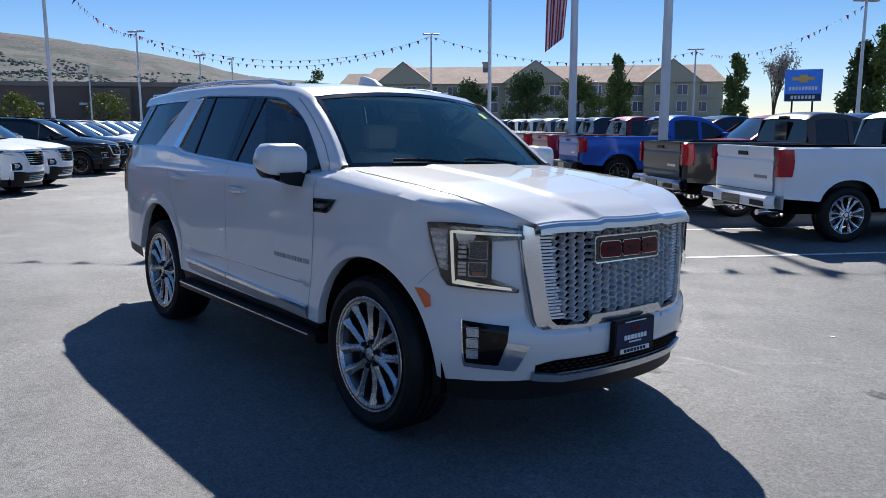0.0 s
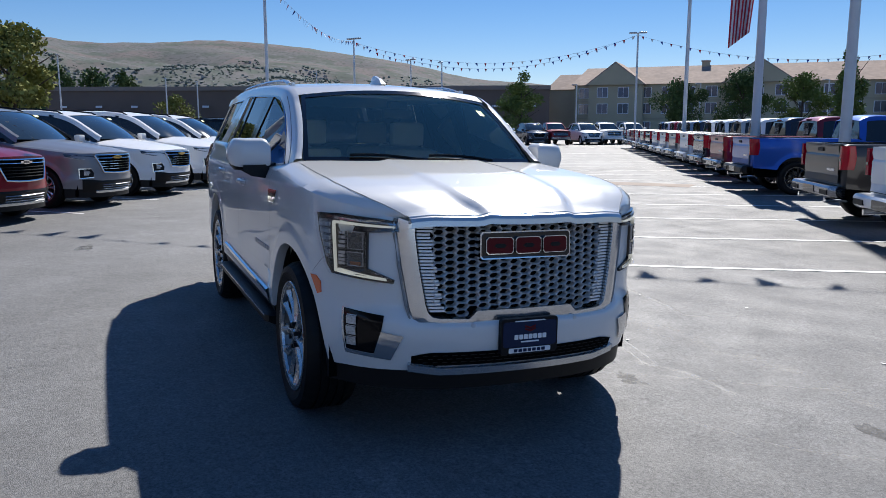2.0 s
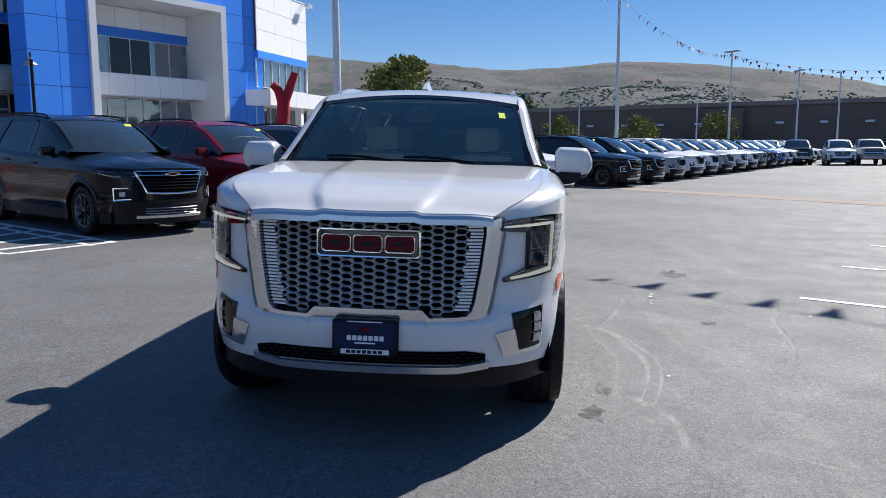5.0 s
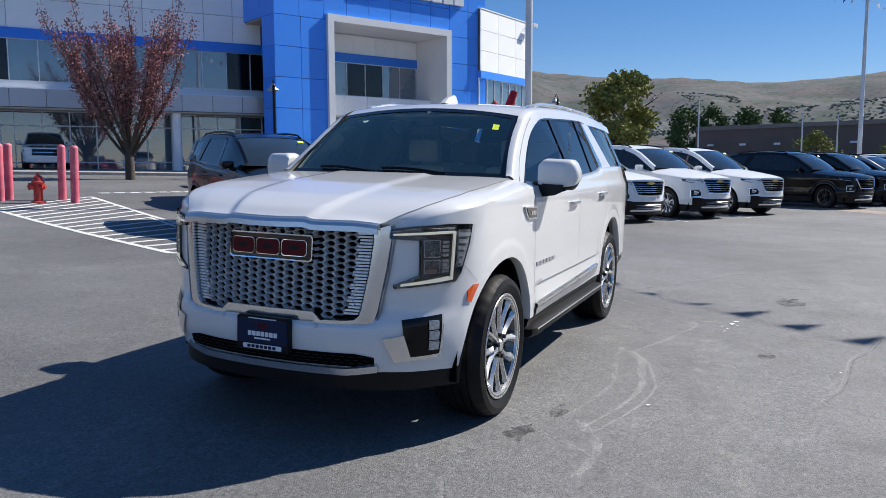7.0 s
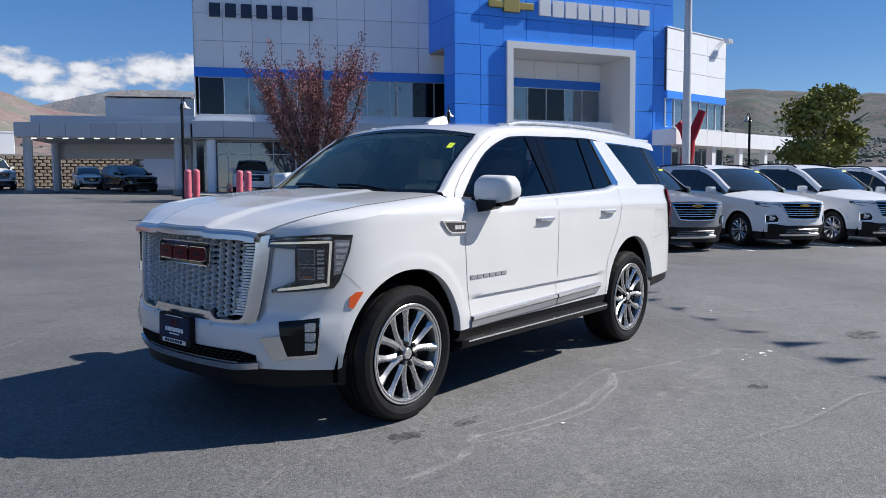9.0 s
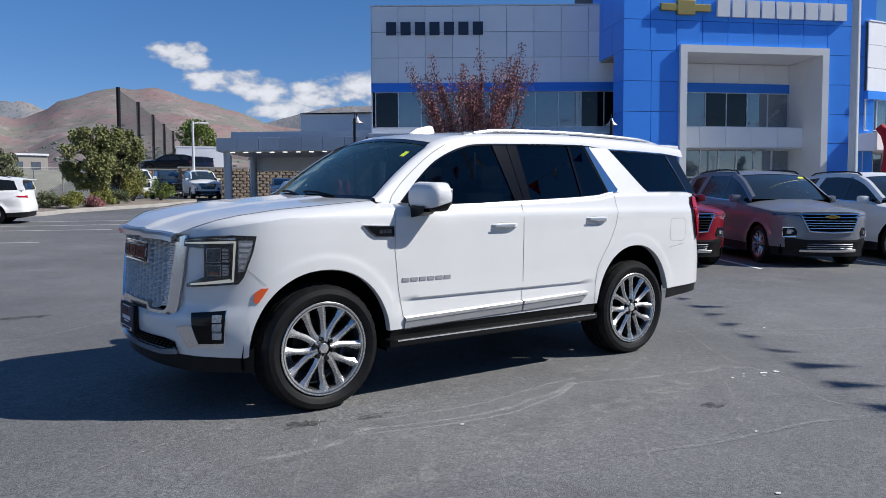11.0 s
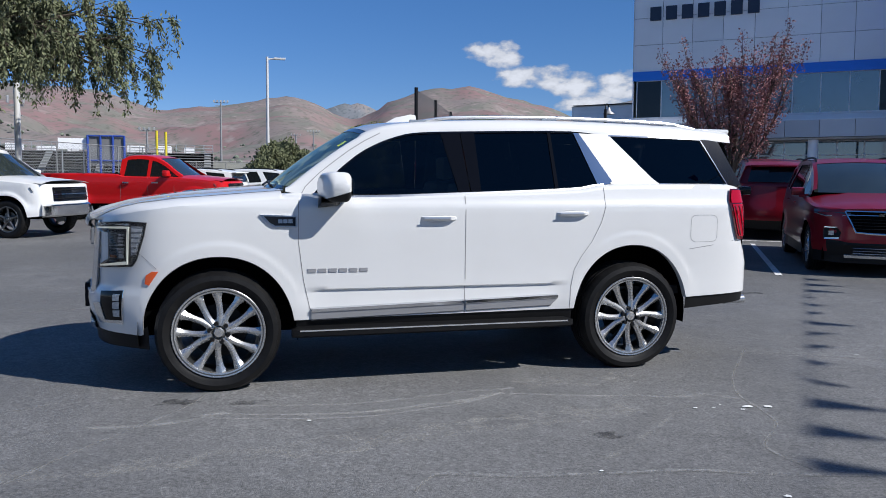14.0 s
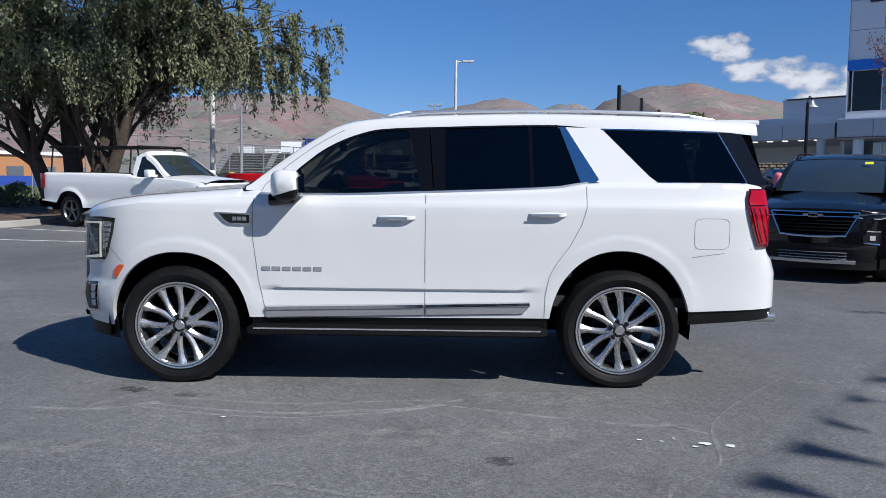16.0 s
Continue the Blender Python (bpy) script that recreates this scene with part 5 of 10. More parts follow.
# ---- ground ----
def asphalt():
    m = bpy.data.materials.new("asphalt")
    m.use_nodes = True
    nt = m.node_tree
    b = nt.nodes["Principled BSDF"]
    tc = nt.nodes.new("ShaderNodeTexCoord")

    def nz(scale, detail=5.0, rough=0.55):
        n = nt.nodes.new("ShaderNodeTexNoise")
        n.inputs["Scale"].default_value = scale
        n.inputs["Detail"].default_value = detail
        n.inputs["Roughness"].default_value = rough
        nt.links.new(tc.outputs["Object"], n.inputs["Vector"])
        return n.outputs["Fac"]

    def rng(src, a, c, lo, hi):
        r = nt.nodes.new("ShaderNodeMapRange")
        for k, v in (("From Min", a), ("From Max", c), ("To Min", lo), ("To Max", hi)):
            r.inputs[k].default_value = v
        nt.links.new(src, r.inputs["Value"])
        return r.outputs[0]

    def mul(a, c):
        n = nt.nodes.new("ShaderNodeMath")
        n.operation = "MULTIPLY"
        for i, s in enumerate((a, c)):
            if isinstance(s, float):
                n.inputs[i].default_value = s
            else:
                nt.links.new(s, n.inputs[i])
        return n.outputs[0]

    grain = mul(rng(nz(62.0, 4.0, 0.75), 0.32, 0.68, 0.46, 1.54), rng(nz(18.0, 5.0, 0.8), 0.3, 0.7, 0.72, 1.28))
    patch = rng(nz(0.22, 5.0), 0.35, 0.65, 0.80, 1.18)
    stain = rng(nz(1.3, 6.0, 0.65), 0.55, 0.72, 1.0, 0.78)
    pale = rng(nz(0.55, 7.0, 0.7), 0.52, 0.66, 1.0, 1.22)
    v = mul(mul(grain, patch), mul(stain, pale))
    # hairline cracks
    warp = nt.nodes.new("ShaderNodeTexNoise")
    warp.inputs["Scale"].default_value = 0.9
    warp.inputs["Detail"].default_value = 5.0
    nt.links.new(tc.outputs["Object"], warp.inputs["Vector"])
    mixv = nt.nodes.new("ShaderNodeVectorMath")
    mixv.operation = "MULTIPLY_ADD"
    nt.links.new(warp.outputs["Color"], mixv.inputs[0])
    mixv.inputs[1].default_value = (1.6, 1.6, 0)
    nt.links.new(tc.outputs["Object"], mixv.inputs[2])
    vo = nt.nodes.new("ShaderNodeTexVoronoi")
    vo.feature = "DISTANCE_TO_EDGE"
    vo.inputs["Scale"].default_value = 0.24
    nt.links.new(mixv.outputs[0], vo.inputs["Vector"])
    crack = rng(vo.outputs["Distance"], 0.0, 0.003, 1.12, 1.0)
    v = mul(v, crack)
    col = nt.nodes.new("ShaderNodeMix")
    col.data_type = "RGBA"
    col.blend_type = "MULTIPLY"
    col.inputs["Factor"].default_value = 1.0
    col.inputs[6].default_value = (0.124, 0.123, 0.121, 1)
    nt.links.new(v, col.inputs[7])
    nt.links.new(col.outputs[2], b.inputs["Base Color"])
    nt.links.new(rng(nz(2.0), 0.3, 0.7, 0.66, 0.80), b.inputs["Roughness"])
    b.inputs["Specular IOR Level"].default_value = 0.62
    bp = nt.nodes.new("ShaderNodeBump")
    bp.inputs["Strength"].default_value = 0.8
    bp.inputs["Distance"].default_value = 0.006
    nt.links.new(nz(160.0, 4.0), bp.inputs["Height"])
    nt.links.new(bp.outputs[0], b.inputs["Normal"])
    return m


M_ASPH = asphalt()
M_LINE = material("white_road_paint", (0.74, 0.74, 0.72), 0.6, vary=0.10, scale=30, second=(0.42, 0.42, 0.41), second_scale=14, second_amount=0.6)


def worn_mark(name, color, scale, lo, hi, most):
    """A thin film on the asphalt that breaks up into specks."""
    m = material(name, color, 0.7, vary=0.15, scale=40)
    nt = m.node_tree
    tc = nt.nodes.new("ShaderNodeTexCoord")
    n = nt.nodes.new("ShaderNodeTexNoise")
    n.inputs["Scale"].default_value = scale
    n.inputs["Detail"].default_value = 7.0
    n.inputs["Roughness"].default_value = 0.7
    nt.links.new(tc.outputs["Object"], n.inputs["Vector"])
    r = nt.nodes.new("ShaderNodeMapRange")
    for k, v in (("From Min", lo), ("From Max", hi), ("To Min", 0.0), ("To Max", most)):
        r.inputs[k].default_value = v
    nt.links.new(n.outputs["Fac"], r.inputs["Value"])
    nt.links.new(r.outputs[0], nt.nodes["Principled BSDF"].inputs["Alpha"])
    return m


M_SCUFF = worn_mark("pale_scuff", (0.32, 0.32, 0.312), 9.0, 0.36, 0.66, 0.44)
M_DUST = worn_mark("pale_dust", (0.34, 0.33, 0.30), 7.0, 0.46, 0.74, 0.34)
M_SCUFF2 = worn_mark("fresh_scuff", (0.33, 0.33, 0.322), 10.0, 0.30, 0.64, 0.50)
M_CRACK = worn_mark("crack_line", (0.06, 0.06, 0.06), 9.0, 0.36, 0.62, 0.6)
M_OIL = worn_mark("dark_stain", (0.05, 0.05, 0.05), 12.0, 0.40, 0.65, 0.7)
M_CONC = material("concrete", (0.36, 0.34, 0.31), 0.85, vary=0.10, scale=2.5, bump=0.2, bump_scale=80, second=(0.27, 0.26, 0.24), second_scale=0.8, second_amount=0.7)
M_TANC = material("tan_concrete_gutter", (0.30, 0.235, 0.19), 0.85, vary=0.12, scale=3, bump=0.2, bump_scale=80)
bm = bmesh.new()


def spaced(reach, fine, step):
    a = [0.0]
    while a[-1] < reach:
        a.append(a[-1] + (step if a[-1] < fine else max(step, a[-1] * 0.14)))
    return sorted([-v for v in a[1:]] + a)


gx, gy = spaced(3500, 45, 0.6), spaced(3500, 45, 0.6)
loft(bm, [[(x, y, ground_z(x, y)) for y in gy] for x in gx], flip=True)
part("ground", bm, M_ASPH, None, smooth=True)
tagged(bpy.data.objects["ground"], "worn grey asphalt of a large car lot", "ground", kind="structure")

ROW = Vector((math.cos(radians(-28.2)), math.sin(radians(-28.2))))
NOSE0 = Vector((6.88, 4.46))
STALL = 2.92
ROWT = Vector((math.cos(radians(-30.5)), math.sin(radians(-30.5))))
OUTT = Vector((-ROWT.y, ROWT.x))


def painted(name, strips, mat, label, category="marking"):
    bm = bmesh.new()
    for p, q, w in strips:
        ground_strip(bm, p, q, w, 0.005)
    return tagged(part(name, bm, mat), label, category, kind="structure")


# stall lines, one object each
A0 = Vector((3.50, -3.62))
for i in range(16):
    a = A0 + ROWT * (2.56 * i)
    painted("stall_line", [(a, a - OUTT * 6.2, 0.10)], M_LINE, "thin white painted stall line on asphalt")
for i in range(24):
    a = NOSE0 + ROW * (STALL * (i - 0.5)) + Vector((-0.54, -0.84)) * 0.10
    if i in (6,):
        continue
    painted("stall_line", [(a, a + Vector((0.540, 0.842)) * 5.8, 0.10)], M_LINE, "thin white painted stall line on asphalt")
# hatched area by the hydrant
hc, hb, hr, ht, hl_ = Vector((5.95, 4.98)), Vector((4.55, 5.66)), Vector((9.0, 9.70)), Vector((12.0, 15.35)), Vector((7.9, 13.9))
hbar = []
for k in range(15):
    u = (k + 0.7) / 15.5
    hbar.append((hc.lerp(ht, u), hb.lerp(hl_, u), 0.13))
for p, q, w in hbar + [(hb, hc, 0.12), (hc, ht, 0.12), (ht, hl_, 0.12), (hl_, hb, 0.12)]:
    painted("hatch_line", [(p, q, w)], M_LINE, "white painted no-parking hatch line")
painted("stall_line", [((10.4, 9.9), (14.6, 7.6), 0.10)], M_LINE, "thin white painted stall line on asphalt")
for x0 in range(9):
    a = Vector((13.2, 16.3)) + Vector((0.93, -0.36)) * (x0 * 0.46)
    painted("road_lettering", [(a, a + Vector((0.31, -0.12)), 0.34)], M_LINE, "row of worn white painted bars on the asphalt")
# far side stalls
for a, b in (((-9.0, 12.6), (-4.9, 11.3)), ((-9.5, 9.9), (-5.2, 9.3)), ((-7.0, 14.6), (-4.4, 13.7)), ((-2.5, 15.6), (0.9, 14.5)), ((0.4, 19.2), (3.4, 18.1)), ((1.0, 21.3), (4.2, 20.2)), ((2.0, 23.4), (5.2, 22.2))):
    painted("stall_line", [(Vector(a), Vector(b), 0.10)], M_LINE, "thin white painted stall line on asphalt")
# gutter across the lot
bm = bmesh.new()
ground_strip(bm, (17.5, -9.6), (45.0, 12.0), 1.1, 0.006)
ground_strip(bm, (17.5, -9.6), (13.0, -13.2), 1.1, 0.006)
tagged(part("drain_gutter", bm, M_TANC), "tan concrete drain strip across the asphalt", "gutter", kind="structure")


def scuff(pts, w0, w1, mat, name, label):
    """A ragged mark along a line on the ground."""
    f = [curve([(i, p[k]) for i, p in enumerate(pts)]) for k in (0, 1)]
    n = (len(pts) - 1) * 10
    rows = []
    for i in range(n + 1):
        t = i / 10
        c = Vector((f[0](t), f[1](t)))
        d = Vector((f[0](t + 0.05) - f[0](t - 0.05), f[1](t + 0.05) - f[1](t - 0.05))).normalized()
        w = lerp(w0, w1, i / n) * (0.55 + 0.7 * random.random()) / 2
        s = Vector((-d.y, d.x))
        a, b = c + s * w, c - s * w
        rows.append([(a.x, a.y, ground_z(a.x, a.y) + 0.003), (b.x, b.y, ground_z(b.x, b.y) + 0.003)])
    bm = bmesh.new()
    loft(bm, rows, flip=True)
    return tagged(part(name, bm, mat), label, "road mark", kind="structure")


SC = "pale curved scuff on the asphalt"
for off, w in ((0.03, 0.075), (0.12, 0.03)):
    scuff([(-0.02, -1.45 - off), (0.5, -1.58 - off), (0.95, -1.62 - off), (1.3, -1.57 - off * 0.8), (1.6, -1.53 - off * 0.5), (1.88, -1.42)], 0.02, w, M_SCUFF2, "scuff_mark", SC)
scuff([(-0.75, -1.6), (-0.3, -1.62), (0.05, -1.45)], 0.05, 0.07, M_SCUFF, "scuff_mark", SC)
scuff([(1.93, -1.46), (2.4, -1.62), (3.0, -1.78), (3.25, -1.77)], 0.05, 0.05, M_SCUFF, "scuff_mark", SC)
scuff([(3.1, -1.6), (3.24, -1.77), (3.42, -1.95)], 0.05, 0.03, M_SCUFF, "scuff_mark", SC)
scuff([(-2.5, -2.0), (-1.9, -2.9), (-1.0, -3.4)], 0.06, 0.10, M_SCUFF, "scuff_mark", SC)
scuff([(3.02, -1.92), (2.7, -2.2), (2.35, -2.5), (2.0, -2.75)], 0.03, 0.06, M_DUST, "scuff_mark", SC)
scuff([(0.2, -1.36), (0.9, -1.46), (1.6, -1.36), (2.0, -1.34)], 0.03, 0.06, M_SCUFF, "scuff_mark", SC)
scuff([(2.05, -1.22), (2.5, -1.25), (3.0, -1.28)], 0.30, 0.34, M_DUST, "scuff_mark", "pale dusty patch on the asphalt beside a tyre")
scuff([(-1.2, -2.3), (0.2, -2.25), (1.6, -2.05), (2.6, -1.95)], 0.25, 0.30, M_DUST, "scuff_mark", "broad faint pale sweep on the asphalt")
CR = "thin dark crack line in the asphalt"
for pts in ([(-1.0, -1.05), (-1.5, -1.3), (-1.9, -1.75), (-2.5, -2.1), (-2.8, -2.6), (-3.4, -3.6)], [(-0.06, -0.95), (-0.15, -1.21), (-0.33, -1.50), (-0.50, -1.72), (-0.70, -1.99), (-0.95, -2.4)], [(3.2, -3.3), (2.66, -3.15), (2.34, -3.02), (1.84, -2.95), (1.43, -2.88), (1.10, -2.77), (0.98, -2.86), (0.90, -3.01), (0.86, -3.19)],
            [(4.22, -0.68), (4.92, -1.04), (5.72, -1.50), (6.77, -2.05), (6.54, -2.27), (5.87, -2.57), (5.89, -3.06)], [(4.38, -0.62), (3.95, -1.12), (3.62, -1.53), (3.43, -1.88), (3.29, -2.42), (2.94, -2.79), (2.95, -3.14)],
            [(-2.8, 1.9), (-2.0, 2.5), (-1.2, 2.6), (-0.2, 3.2)]):
    scuff(pts, 0.010, 0.014, M_CRACK, "crack", CR)
    scuff([(x + 0.02, y + 0.025) for x, y in pts], 0.02, 0.03, M_SCUFF, "crack_edge", "pale worn edge of a crack")
for o in bpy.data.objects:
    if o.name.split(".")[0] in ("scuff_mark", "crack", "crack_edge"):
        o.visible_shadow = False
for x, y, r in ((3.33, -2.10, 0.03), (3.26, -2.15, 0.016), (3.46, -2.13, 0.028), (3.10, -2.07, 0.012), (2.98, -2.05, 0.012), (3.18, -2.02, 0.013), (1.9, -2.9, 0.012), (0.55, -1.75, 0.015), (2.6, -3.4, 0.02), (-0.6, -3.1, 0.02), (5.2, -1.0, 0.02), (1.1, -3.5, 0.015)):
    bm = bmesh.new()
    n = 9
    vs = [bm.verts.new((x + r * (0.6 + 0.8 * random.random()) * math.cos(2 * math.pi * i / n), y + r * (0.5 + 0.6 * random.random()) * math.sin(2 * math.pi * i / n), ground_z(x, y) + 0.006)) for i in range(n)]
    bm.faces.new(vs)
    tagged(part("paint_spot", bm, M_LINE), "small white paint spot on the asphalt", "spot", group="paint spots")
for x, y, r in ((-0.25, -1.18, 0.16), (0.2, -1.28, 0.13), (-1.5, -1.9, 0.2), (-2.1, -2.6, 0.25), (2.2, -2.4, 0.12), (4.8, -2.6, 0.3), (-1.0, 3.9, 0.3), (6.5, 2.2, 0.3)):
    bm = bmesh.new()
    n = 18
    vs = [bm.verts.new((x + r * (0.5 + 0.7 * random.random()) * math.cos(2 * math.pi * i / n), y + 0.5 * r * (0.5 + 0.7 * random.random()) * math.sin(2 * math.pi * i / n), ground_z(x, y) + 0.003)) for i in range(n)]
    bm.faces.new(vs)
    tagged(part("stain", bm, M_OIL), "dark stain on the asphalt", "stain", kind="structure")

# ---- other vehicles ----
WHEELS = {}


def plain_wheel(car, x, side, z, r, kind, y):
    """A wheel of a parked car; alike wheels share their meshes."""
    key = (r, kind)
    m = pose(x, side * y, z, 0, 17 * (x * 3 % 7), 0 if side < 0 else 180)
    if key not in WHEELS:
        face = {"bright": M_ALLOY, "black": M_GLOSSB, "grey": M_ALLOYD}[kind]
        WHEELS[key] = wheel(car, m, r, r * 0.66, 0.25, 6 if kind != "grey" else 5, face, face, n=24, pairs=kind != "grey")
        return
    src = WHEELS[key]
    h = new("wheel")
    h.empty_display_size = 0.05
    h.parent = car
    h.matrix_basis = m
    for c in src.children:
        o = new(c.name.split(".")[0], c.data)
        o.parent = h
        for k in c.keys():
            o[k] = c[k]


def crossover(paint, label, wheels="bright", rails=True, sticker=True, dark_trim=False):
    """A three-row crossover; nose at -x, origin under the front axle."""
    car = thing("crossover", Matrix.Identity(4), label, "car", "parked crossovers")
    chrome = M_GLOSSB if dark_trim else M_CHROME
    plan = [(-0.94, 0), (-0.925, 0.25), (-0.87, 0.50), (-0.77, 0.70), (-0.60, 0.85), (-0.40, 0.935), (0.0, 0.975), (0.8, 0.985), (1.8, 0.99), (2.7, 0.985), (3.4, 0.965), (3.85, 0.91), (4.08, 0.78), (4.17, 0.45), (4.19, 0)]
    sidep = straight([(0.2, -0.06), (0.35, -0.02), (0.5, 0.0), (0.62, -0.02), (0.85, 0.0), (0.93, 0.008), (1.05, -0.02), (1.2, -0.05)])
    frontp = straight([(0.2, -0.12), (0.35, -0.04), (0.5, 0.0), (0.7, -0.01), (0.9, -0.035), (1.05, -0.09), (1.2, -0.2)])
    rearp = straight([(0.2, -0.1), (0.5, 0.0), (0.7, -0.01), (0.9, -0.06), (1.2, -0.10)])
    arches = ((0.0, 0.36, 0.41, 0.42), (3.07, 0.36, 0.41, 0.42))

    def depth(p, n, z):
        d = max(0, -n.x) ** 2 * frontp(z) + max(0, n.x) ** 2 * rearp(z) + n.y ** 2 * sidep(z)
        for cx, cz, rx, rz in arches:
            q = math.hypot((p.x - cx) / rx, (z - cz) / rz)
            if q < 1.3:
                d += n.y ** 2 * 0.025 * (1 - smooth01(1.05, 1.22, q))
        return d

    S = Shell(plan, depth)
    belt = curve([(-0.9, 0.98), (-0.5, 1.03), (0.3, 1.10), (0.9, 1.14), (2.0, 1.17), (3.2, 1.23), (4.2, 1.27)])

    def low(x, s):
        z = float(np.interp(x, [-0.95, -0.5, 0.5, 2.6, 3.6, 4.2], [0.34, 0.36, 0.36, 0.38, 0.42, 0.45]))
        for cx, cz, rx, rz in arches:
            k = (x - cx) / rx
            if abs(k) < 1:
                z = max(z, cz + rz * (1 - k * k) ** 0.5)
        return z

    def hood(t, u):
        ye = float(np.interp(u, [0, 0.1, 0.25, 0.5, 1], [0.56, 0.70, 0.80, 0.86, 0.87]))
        y = t * ye
        x = lerp(-0.885 + 0.22 * y * y, 0.42 + 0.30 * y * y, u)
        ze = belt(x) - 0.005
        zc = float(np.interp(x, [-0.9, -0.6, 0, 0.6], [1.0, 1.08, 1.16, 1.23]))
        return Vector((x, y, lerp(ze, zc, float(np.interp(abs(t), [0, 0.4, 0.48, 0.8, 1], [1, 0.97, 0.8, 0.45, 0])))))

    edge = [hood(1, i / 30) for i in range(31)]

    def W(x, z):
        return 0.915 - (z - 1.15) * 0.36 - 0.06 * smooth01(1.5, 0.6, x) - 0.05 * smooth01(3.0, 4.1, x)

    def top(x, s):
        if x < edge[0].x:
            y = S.base(s)[0].y
            q = hood(min(1, y / 0.56), 0)
            return (q.x, min(y, q.y), q.z - 0.003)
        if x < 0.62:
            return (x, float(np.interp(x, [e.x for e in edge], [e.y for e in edge])), float(np.interp(x, [e.x for e in edge], [e.z for e in edge])))
        if x > 3.9:
            p, n = S.base(s)
            q = p - n * 0.14
            return (q.x, q.y, belt(x) + 0.01)
        return (x, W(x, belt(x)), belt(x) + 0.005)

    bm = bmesh.new()
    S.skin(bm, low, lambda x, s: top(x, s)[2] - 0.03, top, rows=12, step=0.10, extra=[cx + rx * math.cos(math.pi * i / 16) for cx, cz, rx, rz in arches for i in range(17)])
    part("body", bm, paint, car, smooth=True, angle=45)
    bm = bmesh.new()
    loft(bm, [[hood(-1 + j / 8, i / 10) for j in range(17)] for i in range(11)])
    part("bonnet", bm, paint, car, smooth=True, angle=50)
    bm = bmesh.new()
    # black box added to block light through the body
    box(bm, -0.62, 3.9, -0.82, 0.82, 0.22, 0.9)
    part("underbody", bm, M_DARK, car)
    # black cladding
    bm = bmesh.new()
    D = Shell(plan, lambda p, n, z: depth(p, n, max(z, 0.35)) - 0.015)
    for a, b in ((-2, -0.42), (0.42, 2.65), (3.5, 6)):
        D.skin(bm, lambda x, s: 0.20 if x < 3 else 0.26, lambda x, s: low(x, s) + 0.01 + (0.05 if x < -0.6 else 0), rows=2, step=0.12, s0=0 if a < -1 else D.s_at_x(a), s1=D.length if b > 5 else D.s_at_x(b))
    part("cladding", bm, M_TRIM, car, "black lower cladding", smooth=True)
    roofz = curve([(0.42, 1.20), (0.6, 1.26), (0.9, 1.42), (1.2, 1.58), (1.5, 1.68), (1.9, 1.735), (2.6, 1.75), (3.3, 1.725), (3.85, 1.66), (4.0, 1.62)])
    # glasshouse: dark glazing all round, then painted roof and pillars
    for side in (-1, 1):
        bm = bmesh.new()
        rows = []
        for i in range(27):
            x = lerp(0.62, 3.95, i / 26)
            zb, zt = belt(x), max(belt(x) + 0.01, roofz(x) - 0.05)
            rows.append([Vector((x, side * W(x, z), z)) for z in (zb, lerp(zb, zt, 0.5), zt)])
        loft(bm, rows, flip=side < 0)
        part("side_window", bm, M_GLASSCAR, car, "dark tinted side windows", smooth=True)
        bm = bmesh.new()
        rows = []
        for i in range(33):
            x = lerp(0.55, 3.98, i / 32)
            zt = roofz(x)
            zb = max(belt(x) - 0.01, zt - lerp(0.10, 0.075, smooth01(1, 2, x)))
            r = [Vector((x, side * (W(x, z) + 0.006), z)) for z in (zb, lerp(zb, zt, 0.6), zt)]
            r.append(r[-1] + Vector((0, -side * 0.06, 0.02)))
            rows.append(r)
        loft(bm, rows, flip=side < 0)
        side_plate(bm, W, densify([(2.80, 1.70), (3.02, 1.70), (3.30, 1.24), (3.05, 1.22)]), 0.008, 0.02, side)
        side_plate(bm, W, densify([(3.70, 1.66), (3.98, 1.63), (4.05, 1.26), (3.85, 1.255)]), 0.008, 0.02, side)
        part("roof_side", bm, paint, car, smooth=True, angle=45)
        bm = bmesh.new()
        side_plate(bm, W, densify([(1.72, 1.68), (1.84, 1.69), (1.88, 1.165), (1.78, 1.162)]), 0.006, 0.02, side)
        part("door_pillar", bm, M_GLOSSB, car)
        bm = bmesh.new()
        side_strip(bm, W, [(x, belt(x) + 0.012) for x in (0.75, 1.2, 1.7, 2.2, 2.7, 3.05)] + [(2.95, 1.45), (2.78, 1.675)], 0.02, 0.012, 0.012, side)
        part("window_trim", bm, chrome, car)
        for x0, x1, z in ((1.42, 1.62, 1.02), (2.40, 2.60, 1.05)):
            bm = bmesh.new()
            a, b = S.at(S.s_at_x(x0), z, 0.03, side), S.at(S.s_at_x(x1), z + 0.005, 0.03, side)
            tube(bm, [a - Vector((0, side * 0.03, 0)), a, b, b - Vector((0, side * 0.03, 0))], 0.012, 5)
            part("door_handle", bm, paint, car)
        if rails:
            bm = bmesh.new()
            tube(bm, [(x, side * (W(x, roofz(x)) - 0.06), roofz(x) + (0.015 if x in (1.55, 3.6) else 0.055)) for x in (1.55, 1.7, 2.2, 2.8, 3.4, 3.6)], 0.018, 6)
            part("roof_rail", bm, M_TRIM, car, smooth=True)
        # mirror
        bm = bmesh.new()
        box(bm, 0.86, 1.0, side * 1.02 - 0.11, side * 1.02 + 0.11, 1.14, 1.28, bevel=0.04)
        box(bm, 0.87, 0.95, side * 0.93 - 0.07, side * 0.93 + 0.07, 1.12, 1.17)
        part("door_mirror", bm, paint, car, smooth=True)
        # lamps
        bm = bmesh.new()
        yA, yB = S.s_at_y(0.50), S.s_at_x(-0.46)
